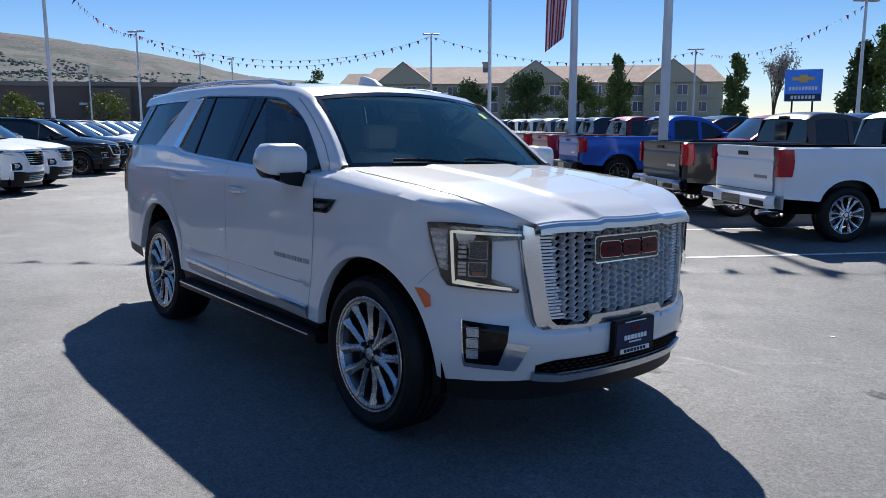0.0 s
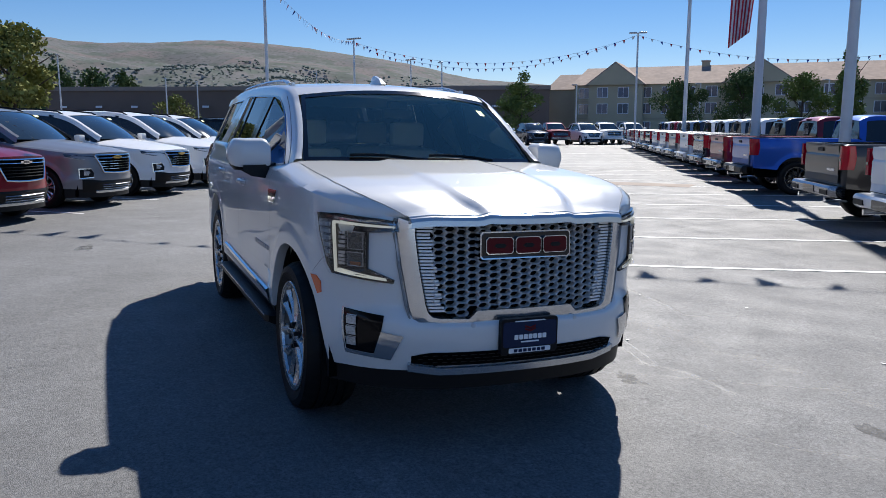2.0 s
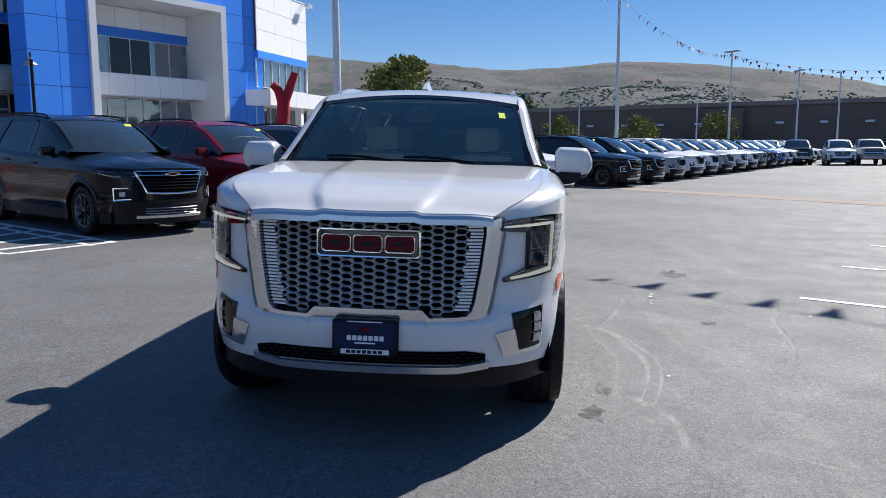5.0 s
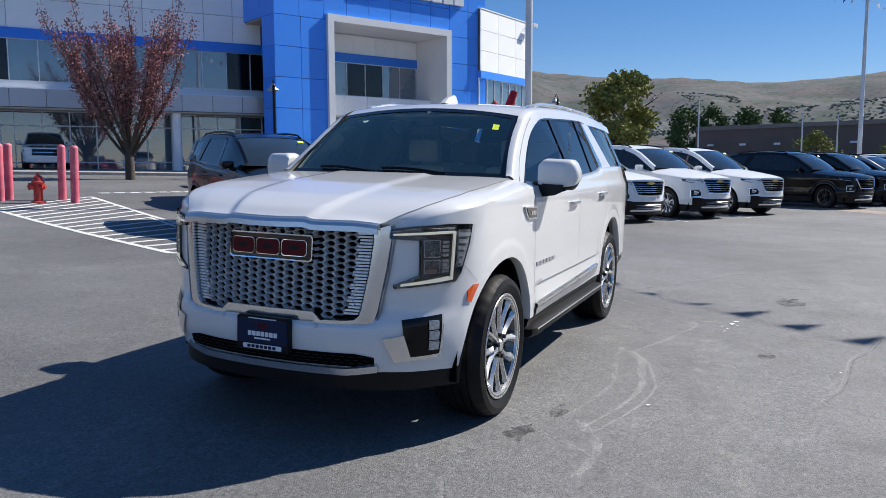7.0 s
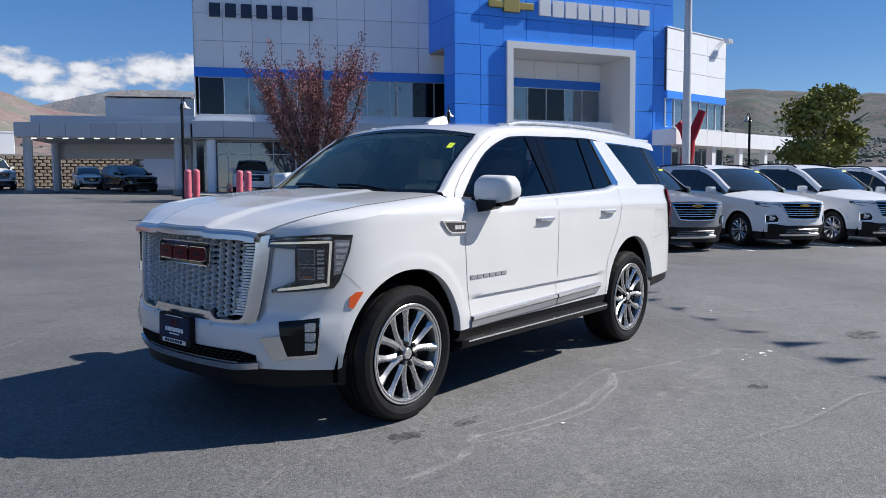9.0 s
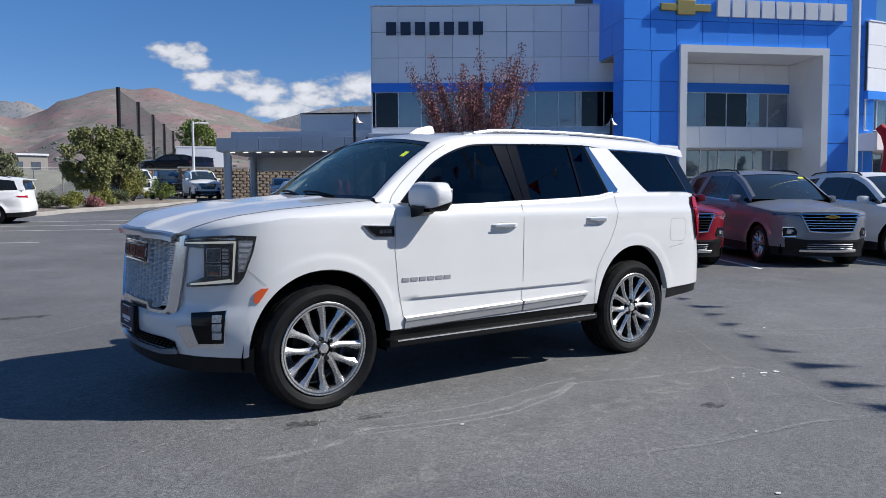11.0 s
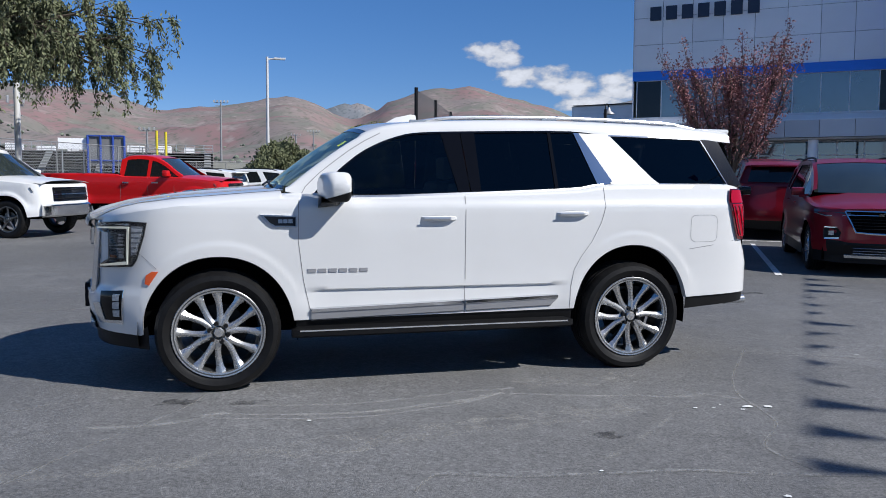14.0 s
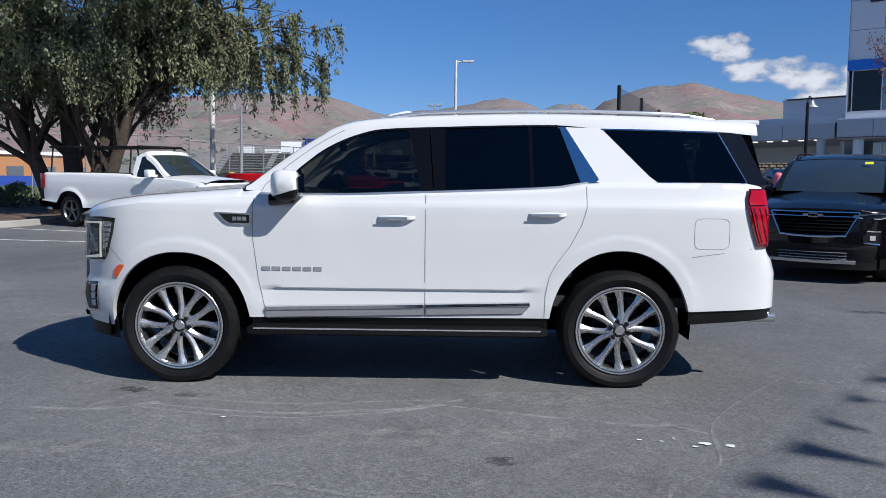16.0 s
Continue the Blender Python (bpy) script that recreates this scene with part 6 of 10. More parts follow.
        S.patch(bm, [(yA, 0.935), (yA, 0.905), (lerp(yA, yB, 0.6), 0.885), (yB, 0.93), (yB + 0.03, 0.975), (lerp(yA, yB, 0.5), 0.945)][::-1], 0.016, 0.03, side)
        part("headlamp", bm, M_HEADCAR, car, "slim headlamp")
        # bright line under the headlamp
        bm = bmesh.new()
        S.patch(bm, [(yA, 0.902), (yA, 0.893), (lerp(yA, yB, 0.6), 0.872), (yB, 0.915), (yB, 0.926), (lerp(yA, yB, 0.6), 0.884)][::-1], 0.020, 0.02, side)
        part("lamp_strip", bm, M_DRLOFF, car, "clear strip under the headlamp")
        # fog lamp pocket with a bright bracket
        yA, yB = S.s_at_y(0.60), S.s_at_x(-0.66)
        bm = bmesh.new()
        S.patch(bm, [(yA + 0.01, 0.64), (yA + 0.03, 0.565), (yB - 0.01, 0.550), (yB, 0.70), (yA + 0.07, 0.715)][::-1], 0.010, 0.02, side)
        fp = part("fog_lamp", bm, M_TRIM, car, "black fog lamp pocket")
        bm = bmesh.new()
        for P in ([(yB - 0.012, 0.535), (yB + 0.004, 0.535), (yB + 0.016, 0.720), (yB + 0.000, 0.720)], [(yA + 0.06, 0.712), (yA + 0.07, 0.728), (yB + 0.012, 0.722), (yB + 0.006, 0.706)],
                  [(yA + 0.03, 0.556), (yA + 0.03, 0.570), (yB, 0.552), (yB - 0.006, 0.535)]):
            S.patch(bm, P, 0.020, 0.02, side)
        part("fog_trim", bm, M_CHROME, fp, "chrome bracket")
        bm = bmesh.new()
        S.patch(bm, [(lerp(yA, yB, 0.42), 0.60), (lerp(yA, yB, 0.40), 0.665), (lerp(yA, yB, 0.72), 0.66), (lerp(yA, yB, 0.72), 0.60)], 0.014, 0.012, side)
        part("fog_glass", bm, M_DRLOFF, fp)
        bm = bmesh.new()
        s0, s1 = S.s_at_x(3.66), S.s_at_x(4.10) + 0.18
        patch_grid(S, bm, ((s0 + 0.22, 1.00), (s0 + 0.14, 1.05)), ((s1, 0.965), (s1, 1.06)), 0.014, n=12, side=side)
        part("tail_lamp", bm, M_TAIL, car, "red wrap-round tail lamp", smooth=True)
    bm = bmesh.new()
    rows = []
    for i in range(21):
        x = lerp(1.42, 3.98, i / 20)
        rows.append([(x - 0.10 * (1 - t * t) * (1 - i / 20) ** 5, t * (W(x, roofz(x)) - 0.05), roofz(x) + 0.018 + 0.03 * (1 - t * t)) for t in [-1 + j / 5 for j in range(11)]])
    loft(bm, rows)
    # tailgate frame and the spoiler over the rear screen
    loft(bm, [[(4.10 - 0.10 * abs(t) ** 3, 0.80 * t, 1.25) for t in (-1, -0.7, 0, 0.7, 1)], [(3.93 - 0.04 * abs(t) ** 3, 0.69 * t, 1.64) for t in (-1, -0.7, 0, 0.7, 1)]])
    box(bm, 3.86, 4.14, -0.60, 0.60, 1.625, 1.665, bevel=0.015)
    part("roof", bm, paint, car, smooth=True, angle=50)
    bm = bmesh.new()
    rows = []
    for i in range(9):
        u = i / 8
        rows.append([(lerp(0.40 + 0.22 * v * v, 1.32 + 0.10 * v * v, u), v * lerp(0.80, 0.68, u), lerp(1.205, 1.70 - 0.03 * v * v, u) + 0.04 * math.sin(u * math.pi)) for v in [-1 + j / 6 for j in range(13)]])
    loft(bm, rows)
    part("windscreen", bm, M_SCREENCAR, car, "sky-reflecting windscreen", smooth=True)
    if sticker:
        bm = bmesh.new()
        slab(bm, [(1.085, -0.52, 1.62), (1.085, -0.40, 1.62), (1.135, -0.40, 1.655), (1.135, -0.52, 1.655)], [Vector((0, 0, 1))] * 4, 0.002)
        part("window_sticker", bm, M_STICK, car)
    bm = bmesh.new()
    loft(bm, [[(4.125 - 0.05 * abs(t), 0.64 * t, 1.29) for t in (-1, 0, 1)], [(3.97, 0.56 * t, 1.61) for t in (-1, 0, 1)]])
    part("rear_screen", bm, M_GLASSCAR, car)
    # nose: six-sided grille with a chrome lower frame
    def on_nose(y, z, off):
        return S.at(S.s_at_y(min(abs(y), 0.80)), z, off, 1 if y >= 0 else -1)
    bm = bmesh.new()
    loft(bm, [[on_nose(y, lerp(lerp(0.645, 0.93, min(1, max(0, (abs(y) - 0.40) / 0.16))), 0.955, k), 0.010) for k in (0, 0.5, 1)] for y in [-0.565 + 1.13 * i / 24 for i in range(25)]], flip=True)
    grille = part("grille", bm, M_DARK, car, "dark six-sided grille")
    for z, w, o in ((0.962, 0.015, 0.030), (0.905, 0.010, 0.026), (0.845, 0.007, 0.022), (0.800, 0.007, 0.022), (0.755, 0.007, 0.022), (0.710, 0.007, 0.022)):
        bm = bmesh.new()
        lim = float(np.interp(z, [0.645, 0.93, 0.97], [0.40, 0.555, 0.57]))
        loft(bm, [[on_nose(y, z - w, 0.010), on_nose(y, z - w * 0.5, o), on_nose(y, z + w * 0.5, o), on_nose(y, z + w, 0.010)] for y in [lim * (-1 + i / 8) for i in range(17)]], flip=True)
        part("grille_bar", bm, M_CHROME if z > 0.9 else (M_TRIM if dark_trim else M_CHROME), grille)
    bm = bmesh.new()
    path = [(-0.575, 0.955), (-0.50, 0.825), (-0.415, 0.655), (-0.2, 0.640), (0, 0.636), (0.2, 0.640), (0.415, 0.655), (0.50, 0.825), (0.575, 0.955)]
    tube(bm, [on_nose(y, z, 0.018) for y, z in path], 0.015, 6)
    part("grille_frame", bm, M_CHROME, grille, "chrome lower grille frame", smooth=True)
    bm = bmesh.new()
    for a, b, c, d in ((-0.13, 0.13, 0.905, 0.935), (-0.06, 0.06, 0.89, 0.95)):
        p = [on_nose(0, (c + d) / 2, 0.03) + Vector((-0.01, y, z - (c + d) / 2)) for y, z in ((a, c), (b, c), (b, d), (a, d))]
        slab(bm, p[::-1], [Vector((-1, 0, 0))] * 4, 0.03)
    part("nose_badge", bm, M_GOLD if not dark_trim else M_CHROME, car, "small gold badge" if not dark_trim else "small chrome badge")
    # black lower bumper, slatted intake, skid plate
    bm = bmesh.new()
    loft(bm, [[on_nose(y, z, o) for z, o in ((0.235, -0.05), (0.30, 0.006), (0.47, 0.016), (0.50 + 0.03 * smooth01(0.45, 0.7, abs(y)), 0.002))] for y in [-0.78 + 1.56 * i / 24 for i in range(25)]], flip=True)
    lb = part("lower_bumper", bm, M_TRIM, car, "black lower bumper", smooth=True, angle=30)
    for z in (0.345, 0.385, 0.425):
        bm = bmesh.new()
        loft(bm, [[on_nose(y, z - 0.007, 0.018), on_nose(y, z, 0.028), on_nose(y, z + 0.007, 0.018)] for y in [0.44 * (-1 + i / 6) for i in range(13)]], flip=True)
        part("intake_slat", bm, M_SATIN, lb)
    bm = bmesh.new()
    loft(bm, [[on_nose(y, z, o) for z, o in ((0.255, 0.0), (0.275, 0.026), (0.315, 0.026), (0.325, 0.008))] for y in [0.56 * (-1 + i / 8) for i in range(17)]], flip=True)
    part("skid_plate", bm, M_SATIN, lb, "silver skid plate", smooth=True, angle=30)
    for x in (0.0, 3.07):
        for side in (-1, 1):
            plain_wheel(car, x, side, 0.365, 0.37, wheels, 0.83)
    return car


def pickup(paint, label, bumper, wheels="bright", cab="crew", lift=0.0, mirror=None):
    """A full-size pickup; nose at -x, origin under the front axle."""
    car = thing("pickup_truck", Matrix.Identity(4), label, "truck", "parked pickups")
    mirror = mirror or paint
    plan = [(-0.95, 0), (-0.94, 0.35), (-0.90, 0.65), (-0.78, 0.86), (-0.55, 0.96), (-0.2, 0.99), (0.6, 1.0), (2.0, 1.0), (3.5, 1.0), (4.4, 0.99), (4.75, 0.965), (4.80, 0.90), (4.80, 0.4), (4.80, 0)]
    sidep = straight([(0.3, -0.06), (0.5, -0.01), (0.6, 0.0), (0.7, -0.015), (0.95, 0.0), (1.15, 0.0), (1.3, -0.02), (1.45, -0.05)])
    frontp = straight([(0.3, -0.1), (0.5, 0.0), (0.8, 0.0), (1.1, -0.04), (1.3, -0.1)])
    arches = ((0.0, 0.42, 0.50, 0.50), (3.745, 0.42, 0.50, 0.50))

    def depth(p, n, z):
        d = max(0, -n.x) ** 2 * frontp(z) + n.y ** 2 * sidep(z)
        for cx, cz, rx, rz in arches:
            q = math.hypot((p.x - cx) / rx, (z - cz) / rz)
            if q < 1.3:
                d += n.y ** 2 * 0.03 * (1 - smooth01(1.06, 1.22, q))
        return d

    S = Shell(plan, depth)
    rail = 1.36
    bed = 2.28 if cab == "crew" else 1.55
    belt = curve([(-0.95, 1.16), (-0.5, 1.20), (0.4, 1.27), (1.0, 1.28), (bed, 1.31), (bed + 0.05, rail), (4.8, rail + 0.02)])

    def low(x, s):
        z = float(np.interp(x, [-0.95, -0.5, 0.5, 3.2, 4.3, 4.8], [0.50, 0.46, 0.50, 0.50, 0.62, 0.66]))
        for cx, cz, rx, rz in arches:
            k = (x - cx) / rx
            if abs(k) < 1:
                z = max(z, cz + rz * (1 - abs(k) ** 2.4) ** 0.5)
        return z

    def top(x, s):
        p, n = S.base(s)
        q = p - n * (0.09 if x > 0.45 else 0.14)
        return (q.x, max(0, q.y), belt(x) + 0.01)

    bm = bmesh.new()
    S.skin(bm, low, lambda x, s: belt(x) - 0.02, top, rows=12, step=0.11, extra=[cx + rx * math.cos(math.pi * i / 16) for cx, cz, rx, rz in arches for i in range(17)])
    part("body", bm, paint, car, smooth=True, angle=45)
    bm = bmesh.new()
    rows = []
    for i in range(9):
        x = lerp(-0.82, 0.55, i / 8)
        rows.append([(x, t * 0.88, belt(x) + 0.005 + 0.07 * (1 - t ** 4)) for t in [-1 + j / 5 for j in range(11)]])
    loft(bm, rows)
    part("bonnet", bm, paint, car, smooth=True)
    bm = boxes((-0.7, 4.6, -0.85, 0.85, 0.42, 0.75))
    part("chassis", bm, M_DARK, car)
    # load bed
    bm = bmesh.new()
    box(bm, bed + 0.02, 4.74, -0.88, 0.88, 0.76, 0.82)
    box(bm, bed, bed + 0.06, -0.90, 0.90, 0.8, rail)
    for side in (-1, 1):
        box(bm, bed, 4.74, side * 0.89 - 0.03, side * 0.89 + 0.03, 0.8, rail + 0.015)
    part("load_bed", bm, M_TRIM, car)
    # tailgate
    bm = bmesh.new()
    rows = []
    for y in (-0.80, -0.4, 0, 0.4, 0.80):
        rows.append([(4.74, y, 0.72), (4.845, y, 0.74), (4.835, y, 0.86), (4.85, y, 0.90), (4.85, y, 1.18), (4.835, y, 1.21), (4.86, y, 1.30), (4.855, y, rail + 0.03), (4.74, y, rail + 0.03)])
    loft(bm, rows)
    tg = part("tailgate", bm, paint, car, smooth=True, angle=25)
    bm = boxes((4.85, 4.872, -0.13, 0.13, 1.255, 1.315))
    part("tailgate_handle", bm, M_TRIM, tg)
    bm = bmesh.new()
    bars(bm, 1, 0.0, 0.42, 0.93, 0.975, lambda x, z: (Vector((4.851, 0.28 + x, z)), Vector((1, 0, 0))), 0.2, 0.006)
    part("tailgate_bar", bm, M_SATIN if paint is not M_WHITE else M_GREYP, tg)
    bm = boxes((4.84, 4.862, -0.80, 0.80, 0.735, 0.742))
    part("tailgate_edge", bm, M_TRIM, tg)
    for side in (-1, 1):
        bm = bmesh.new()
        rows = []
        for z in (0.97, 1.04, 1.12, 1.20, 1.28, 1.36):
            k = 0.0 if abs(z - 1.165) < 0.15 else -0.02
            b = 0.06 * (1 - abs(z - 1.165) / 0.2)
            rows.append([(4.67 + b * -0.5, side * 1.005, z), (4.72, side * (1.01 + k * 0.2), z), (4.83, side * (0.985 + k * 0.2), z), (4.872, side * 0.96, z), (4.868, side * 0.875, z), (4.78, side * 0.865, z)])
        loft(bm, rows, flip=side > 0)
        tl = part("tail_lamp", bm, M_TAIL, car, "red tail lamp", smooth=True, angle=35)
        bm = boxes((4.865, 4.878, side * 0.918 - 0.03, side * 0.918 + 0.03, 1.12, 1.16))
        part("lamp_core", bm, M_TAILD, tl)
    # rear bumper
    bm = bmesh.new()
    rows = []
    for y in (-1.0, -0.92, -0.55, -0.5, -0.25, 0, 0.25, 0.5, 0.55, 0.92, 1.0):
        k = 0.10 if abs(y) > 0.96 else 0.0
        rows.append([(4.78, y, 0.50), (5.0 - k, y, 0.52), (5.03 - k, y, 0.58), (5.03 - k, y, 0.66), (5.0 - k, y, 0.70), (4.78, y, 0.70)])
    loft(bm, rows, close=True)
    rb = part("rear_bumper", bm, bumper, car, smooth=True, angle=30)
    bm = bmesh.new()
    box(bm, 5.032, 5.04, -0.26, 0.26, 0.535, 0.665)
    part("plate_recess", bm, M_GLOSSB, rb)
    for side in (-1, 1):
        bm = boxes((5.02, 5.042, side * 0.72 - 0.17, side * 0.72 + 0.17, 0.55, 0.63))
        part("bumper_step", bm, M_TRIM, rb)
        bm = bmesh.new()
        tube(bm, [(4.6, side * 0.62, 0.45), (4.98, side * 0.66, 0.44)], 0.045, 10)
        part("exhaust_tip", bm, M_CHROME, car, smooth=True)
        bm = boxes((0.55, bed + 0.05, side * 0.98 - 0.05, side * 0.98 + 0.05, 0.44, 0.50))
        part("side_step", bm, M_TRIM, car)
    # cab
    def W(x, z):
        return 0.915 - (z - 1.3) * 0.34
    roofz = curve([(0.35, 1.30), (0.6, 1.45), (0.95, 1.70), (1.25, 1.84), (1.6, 1.90), (bed - 0.3, 1.90), (bed - 0.1, 1.86), (bed + 0.02, 1.78)])
    for side in (-1, 1):
        bm = bmesh.new()
        rows = []
        for i in range(15):
            x = lerp(0.5, bed - 0.06, i / 14)
            zt = max(1.30, roofz(x) - 0.06)
            rows.append([Vector((x, side * W(x, z), z)) for z in (1.285, (1.285 + zt) / 2, zt)])
        loft(bm, rows, flip=side < 0)
        part("side_window", bm, M_GLASSCAR, car, "dark side windows", smooth=True)
        bm = bmesh.new()
        rows = []
        for i in range(21):
            x = lerp(0.38, bed + 0.02, i / 20)
            zt = roofz(x)
            zb = max(1.28, zt - 0.10)
            r = [Vector((x, side * (W(x, z) + 0.008), z)) for z in (zb, zt)]
            r.append(r[-1] + Vector((0, -side * 0.07, 0.02)))
            rows.append(r)
        loft(bm, rows, flip=side < 0)
        side_plate(bm, W, densify([(bed - 0.16, 1.84), (bed + 0.02, 1.80), (bed + 0.04, 1.28), (bed - 0.10, 1.28)]), 0.01, 0.03, side)
        if cab == "crew":
            side_plate(bm, W, densify([(1.36, 1.84), (1.46, 1.84), (1.48, 1.28), (1.38, 1.28)]), 0.01, 0.03, side)
        part("roof_side", bm, paint, car, smooth=True, angle=45)
        bm = bmesh.new()
        box(bm, 0.72, 0.88, side * 1.10 - 0.12, side * 1.10 + 0.12, 1.30, 1.48, bevel=0.04)
        box(bm, 0.74, 0.84, side * 0.97 - 0.08, side * 0.97 + 0.08, 1.30, 1.36)
        part("door_mirror", bm, mirror, car, smooth=True)
        bm = bmesh.new()
        for x0 in ((1.18, 2.08) if cab == "crew" else (1.28,)):
            a = S.at(S.s_at_x(x0), 1.12, 0.03, side)
            box(bm, a.x - 0.1, a.x + 0.1, a.y - 0.02, a.y + 0.02, a.z - 0.02, a.z + 0.02)
        part("door_handle", bm, M_CHROME if wheels == "bright" else paint, car)
        bm = bmesh.new()
        for x0 in ((0.62, 1.42, bed - 0.02) if cab == "crew" else (0.62, bed - 0.02)):
            s = S.s_at_x(x0)
            loft(bm, [[S.at(s - 0.004, z, 0.002, side), S.at(s + 0.004, z, 0.002, side)] for z in (0.55, 0.8, 1.0, 1.26)], flip=side < 0)
        part("shut_line", bm, M_GROOVE, car)
        bm = bmesh.new()
        yA, yB = S.s_at_y(0.58), S.s_at_x(-0.62)
        S.patch(bm, [(yA, 1.08), (yA, 0.98), (yB, 1.0), (yB + 0.06, 1.10)][::-1], 0.016, 0.03, side)
        part("headlamp", bm, M_HEADCAR, car)
    bm = bmesh.new()
    rows = []
    for i in range(11):
        x = lerp(1.16, bed + 0.02, i / 10)
        rows.append([(x - 0.12 * (1 - t * t) * (1 - i / 10) ** 3, t * (W(x, roofz(x)) - 0.06), roofz(x) + 0.018 + 0.025 * (1 - t * t)) for t in [-1 + j / 5 for j in range(11)]])
    loft(bm, rows)
    part("roof", bm, paint, car, smooth=True)
    bm = bmesh.new()
    loft(bm, [[(lerp(0.36 + 0.16 * v * v, 1.06 + 0.1 * v * v, u), v * lerp(0.86, 0.72, u), lerp(1.33, 1.85 - 0.03 * v * v, u)) for v in [-1 + j / 4 for j in range(9)]] for u in (0, 0.5, 1)])
    part("windscreen", bm, M_SCREENCAR, car, smooth=True)
    bm = bmesh.new()
    loft(bm, [[(bed + 0.055, t * 0.84, 1.36), (bed - 0.02, t * 0.72, 1.80)] for t in (-1, -0.5, 0, 0.5, 1)], flip=False)
    part("rear_screen", bm, M_GLASSCAR, car)
    bm = bmesh.new()
    box(bm, bed + 0.01, bed + 0.062, -0.20, 0.20, 1.40, 1.76)
    part("sliding_pane", bm, M_GLOSSB, car)
    bm = boxes((bed - 0.04, bed + 0.02, -0.16, 0.16, 1.825, 1.865))
    part("brake_light", bm, M_TAILD, car)
    # nose
    bm = bmesh.new()
    rows = []
    for i in range(11):
        y = -0.62 + 1.24 * i / 10
        s = S.s_at_y(abs(y))
        sd = 1 if y >= 0 else -1
        rows.append([S.at(s, 0.80, 0.014, sd), S.at(s, 1.10, 0.014, sd)])
    loft(bm, rows, flip=True)
    part("grille", bm, M_GLOSSB, car)
    for z in (0.86, 0.95, 1.04):
        bm = bmesh.new()
        rows = []
        for i in range(11):
            y = -0.62 + 1.24 * i / 10
            s = S.s_at_y(abs(y))
            sd = 1 if y >= 0 else -1
            rows.append([S.at(s, z - 0.012, 0.03, sd), S.at(s, z + 0.012, 0.03, sd)])
        loft(bm, rows, flip=True)
        part("grille_bar", bm, M_CHROME if z == 0.95 else M_TRIM, car)
    bm = bmesh.new()
    rows = []
    for i in range(13):
        y = -0.9 + 0.15 * i
        s = S.s_at_y(min(abs(y), 0.86))
        sd = 1 if y >= 0 else -1
        rows.append([S.at(s, 0.46, 0.03, sd), S.at(s, 0.50, 0.07, sd), S.at(s, 0.70, 0.07, sd), S.at(s, 0.74, 0.0, sd)])
    loft(bm, rows, flip=True)
    part("front_bumper", bm, bumper, car, smooth=True, angle=30)
    for x in (0.0, 3.745):
        for side in (-1, 1):
            plain_wheel(car, x, side, 0.41, 0.42, wheels, 0.86)
    return car


M_GLASSCAR = material("parked_car_glass", (0.010, 0.012, 0.014), 0.04, vary=0.0, spec=0.7)
M_SCREENCAR = material("parked_car_screen", (0.025, 0.034, 0.036), 0.04, vary=0.15, scale=3, spec=1.0, coat=1.0)
M_HEADCAR = material("headlamp_cover", (0.07, 0.08, 0.09), 0.06, 0.3, vary=0.5, scale=30, coat=0.6)
M_GOLD = material("gold_badge", (0.55, 0.38, 0.12), 0.3, 0.7, vary=0.05)


def nose_pose(nose, heading, dz=0.0):
    d = Vector((math.cos(radians(heading)), math.sin(radians(heading))))
    o = Vector(nose) - d * 0.94
    return on_ground(o.x, o.y, heading + 180, dz)


HEAD = -122.7
kinds = {}


def parked(kind, nose, heading=HEAD):
    """A crossover of a colour, the first built and the rest copied."""
    spec = {"black": (M_BLACKP, "black crossover with dark wheels, parked in the row", "black", True), "red": (M_REDP, "dark red crossover with black cladding, parked in the row", "bright", True),
            "grey": (M_GREYP, "dark grey crossover with chrome grille bars, parked in the row", "bright", False), "white": (M_WHITE, "white crossover with chrome grille bars, parked in the row", "bright", False),
            "silver": (M_SILVER, "silver crossover with chrome grille bars, parked in the row", "bright", False), "navy": (M_NAVY, "dark blue crossover parked in the row", "grey", True),
            "blue": (M_BLUEP, "bright blue crossover parked in the row", "grey", True)}[kind]
    m = nose_pose(nose, heading) @ Matrix.Diagonal((1, 1, 1.035, 1))
    if kind not in kinds:
        kinds[kind] = crossover(spec[0], spec[1], spec[2], dark_trim=spec[3])
        kinds[kind].matrix_world = m
        return kinds[kind]
    return copy_thing(kinds[kind], m)


row_kinds = ["black", "red", "grey", "white", "white", "white", None, "black", "black", "silver", "white", "white", "grey", "white", "white", "grey", "black", "blue", "white", "white", "silver", "black", "white", "white"]
for i, k in enumerate(row_kinds):
    if k:
        parked(k, NOSE0 + ROW * (STALL * i) + Vector((random.uniform(-0.05, 0.05), random.uniform(-0.05, 0.05))), HEAD + random.uniform(-1, 1))
# second row behind the first, seen over the roofs
BACK = Vector((-ROW.y, ROW.x))
for i, k in ((1, "red"), (2, "white"), (3, "white"), (5, "navy"), (8, "white"), (10, "silver"), (13, "white"), (15, "black"), (17, "white")):
    parked(k, NOSE0 + ROW * (STALL * i) + BACK * 11.8, HEAD + 180 if i % 2 else HEAD)

# pickups with their tails to the lane
HT = -120.0


def tail_pose(lamp, heading=HT):
    d = Vector((math.cos(radians(heading)), math.sin(radians(heading))))
    lx = -d
    ly = Vector((-lx.y, lx.x))
    o = Vector(lamp) - lx * 4.72 - ly * 0.93
    return on_ground(o.x, o.y, heading + 180)


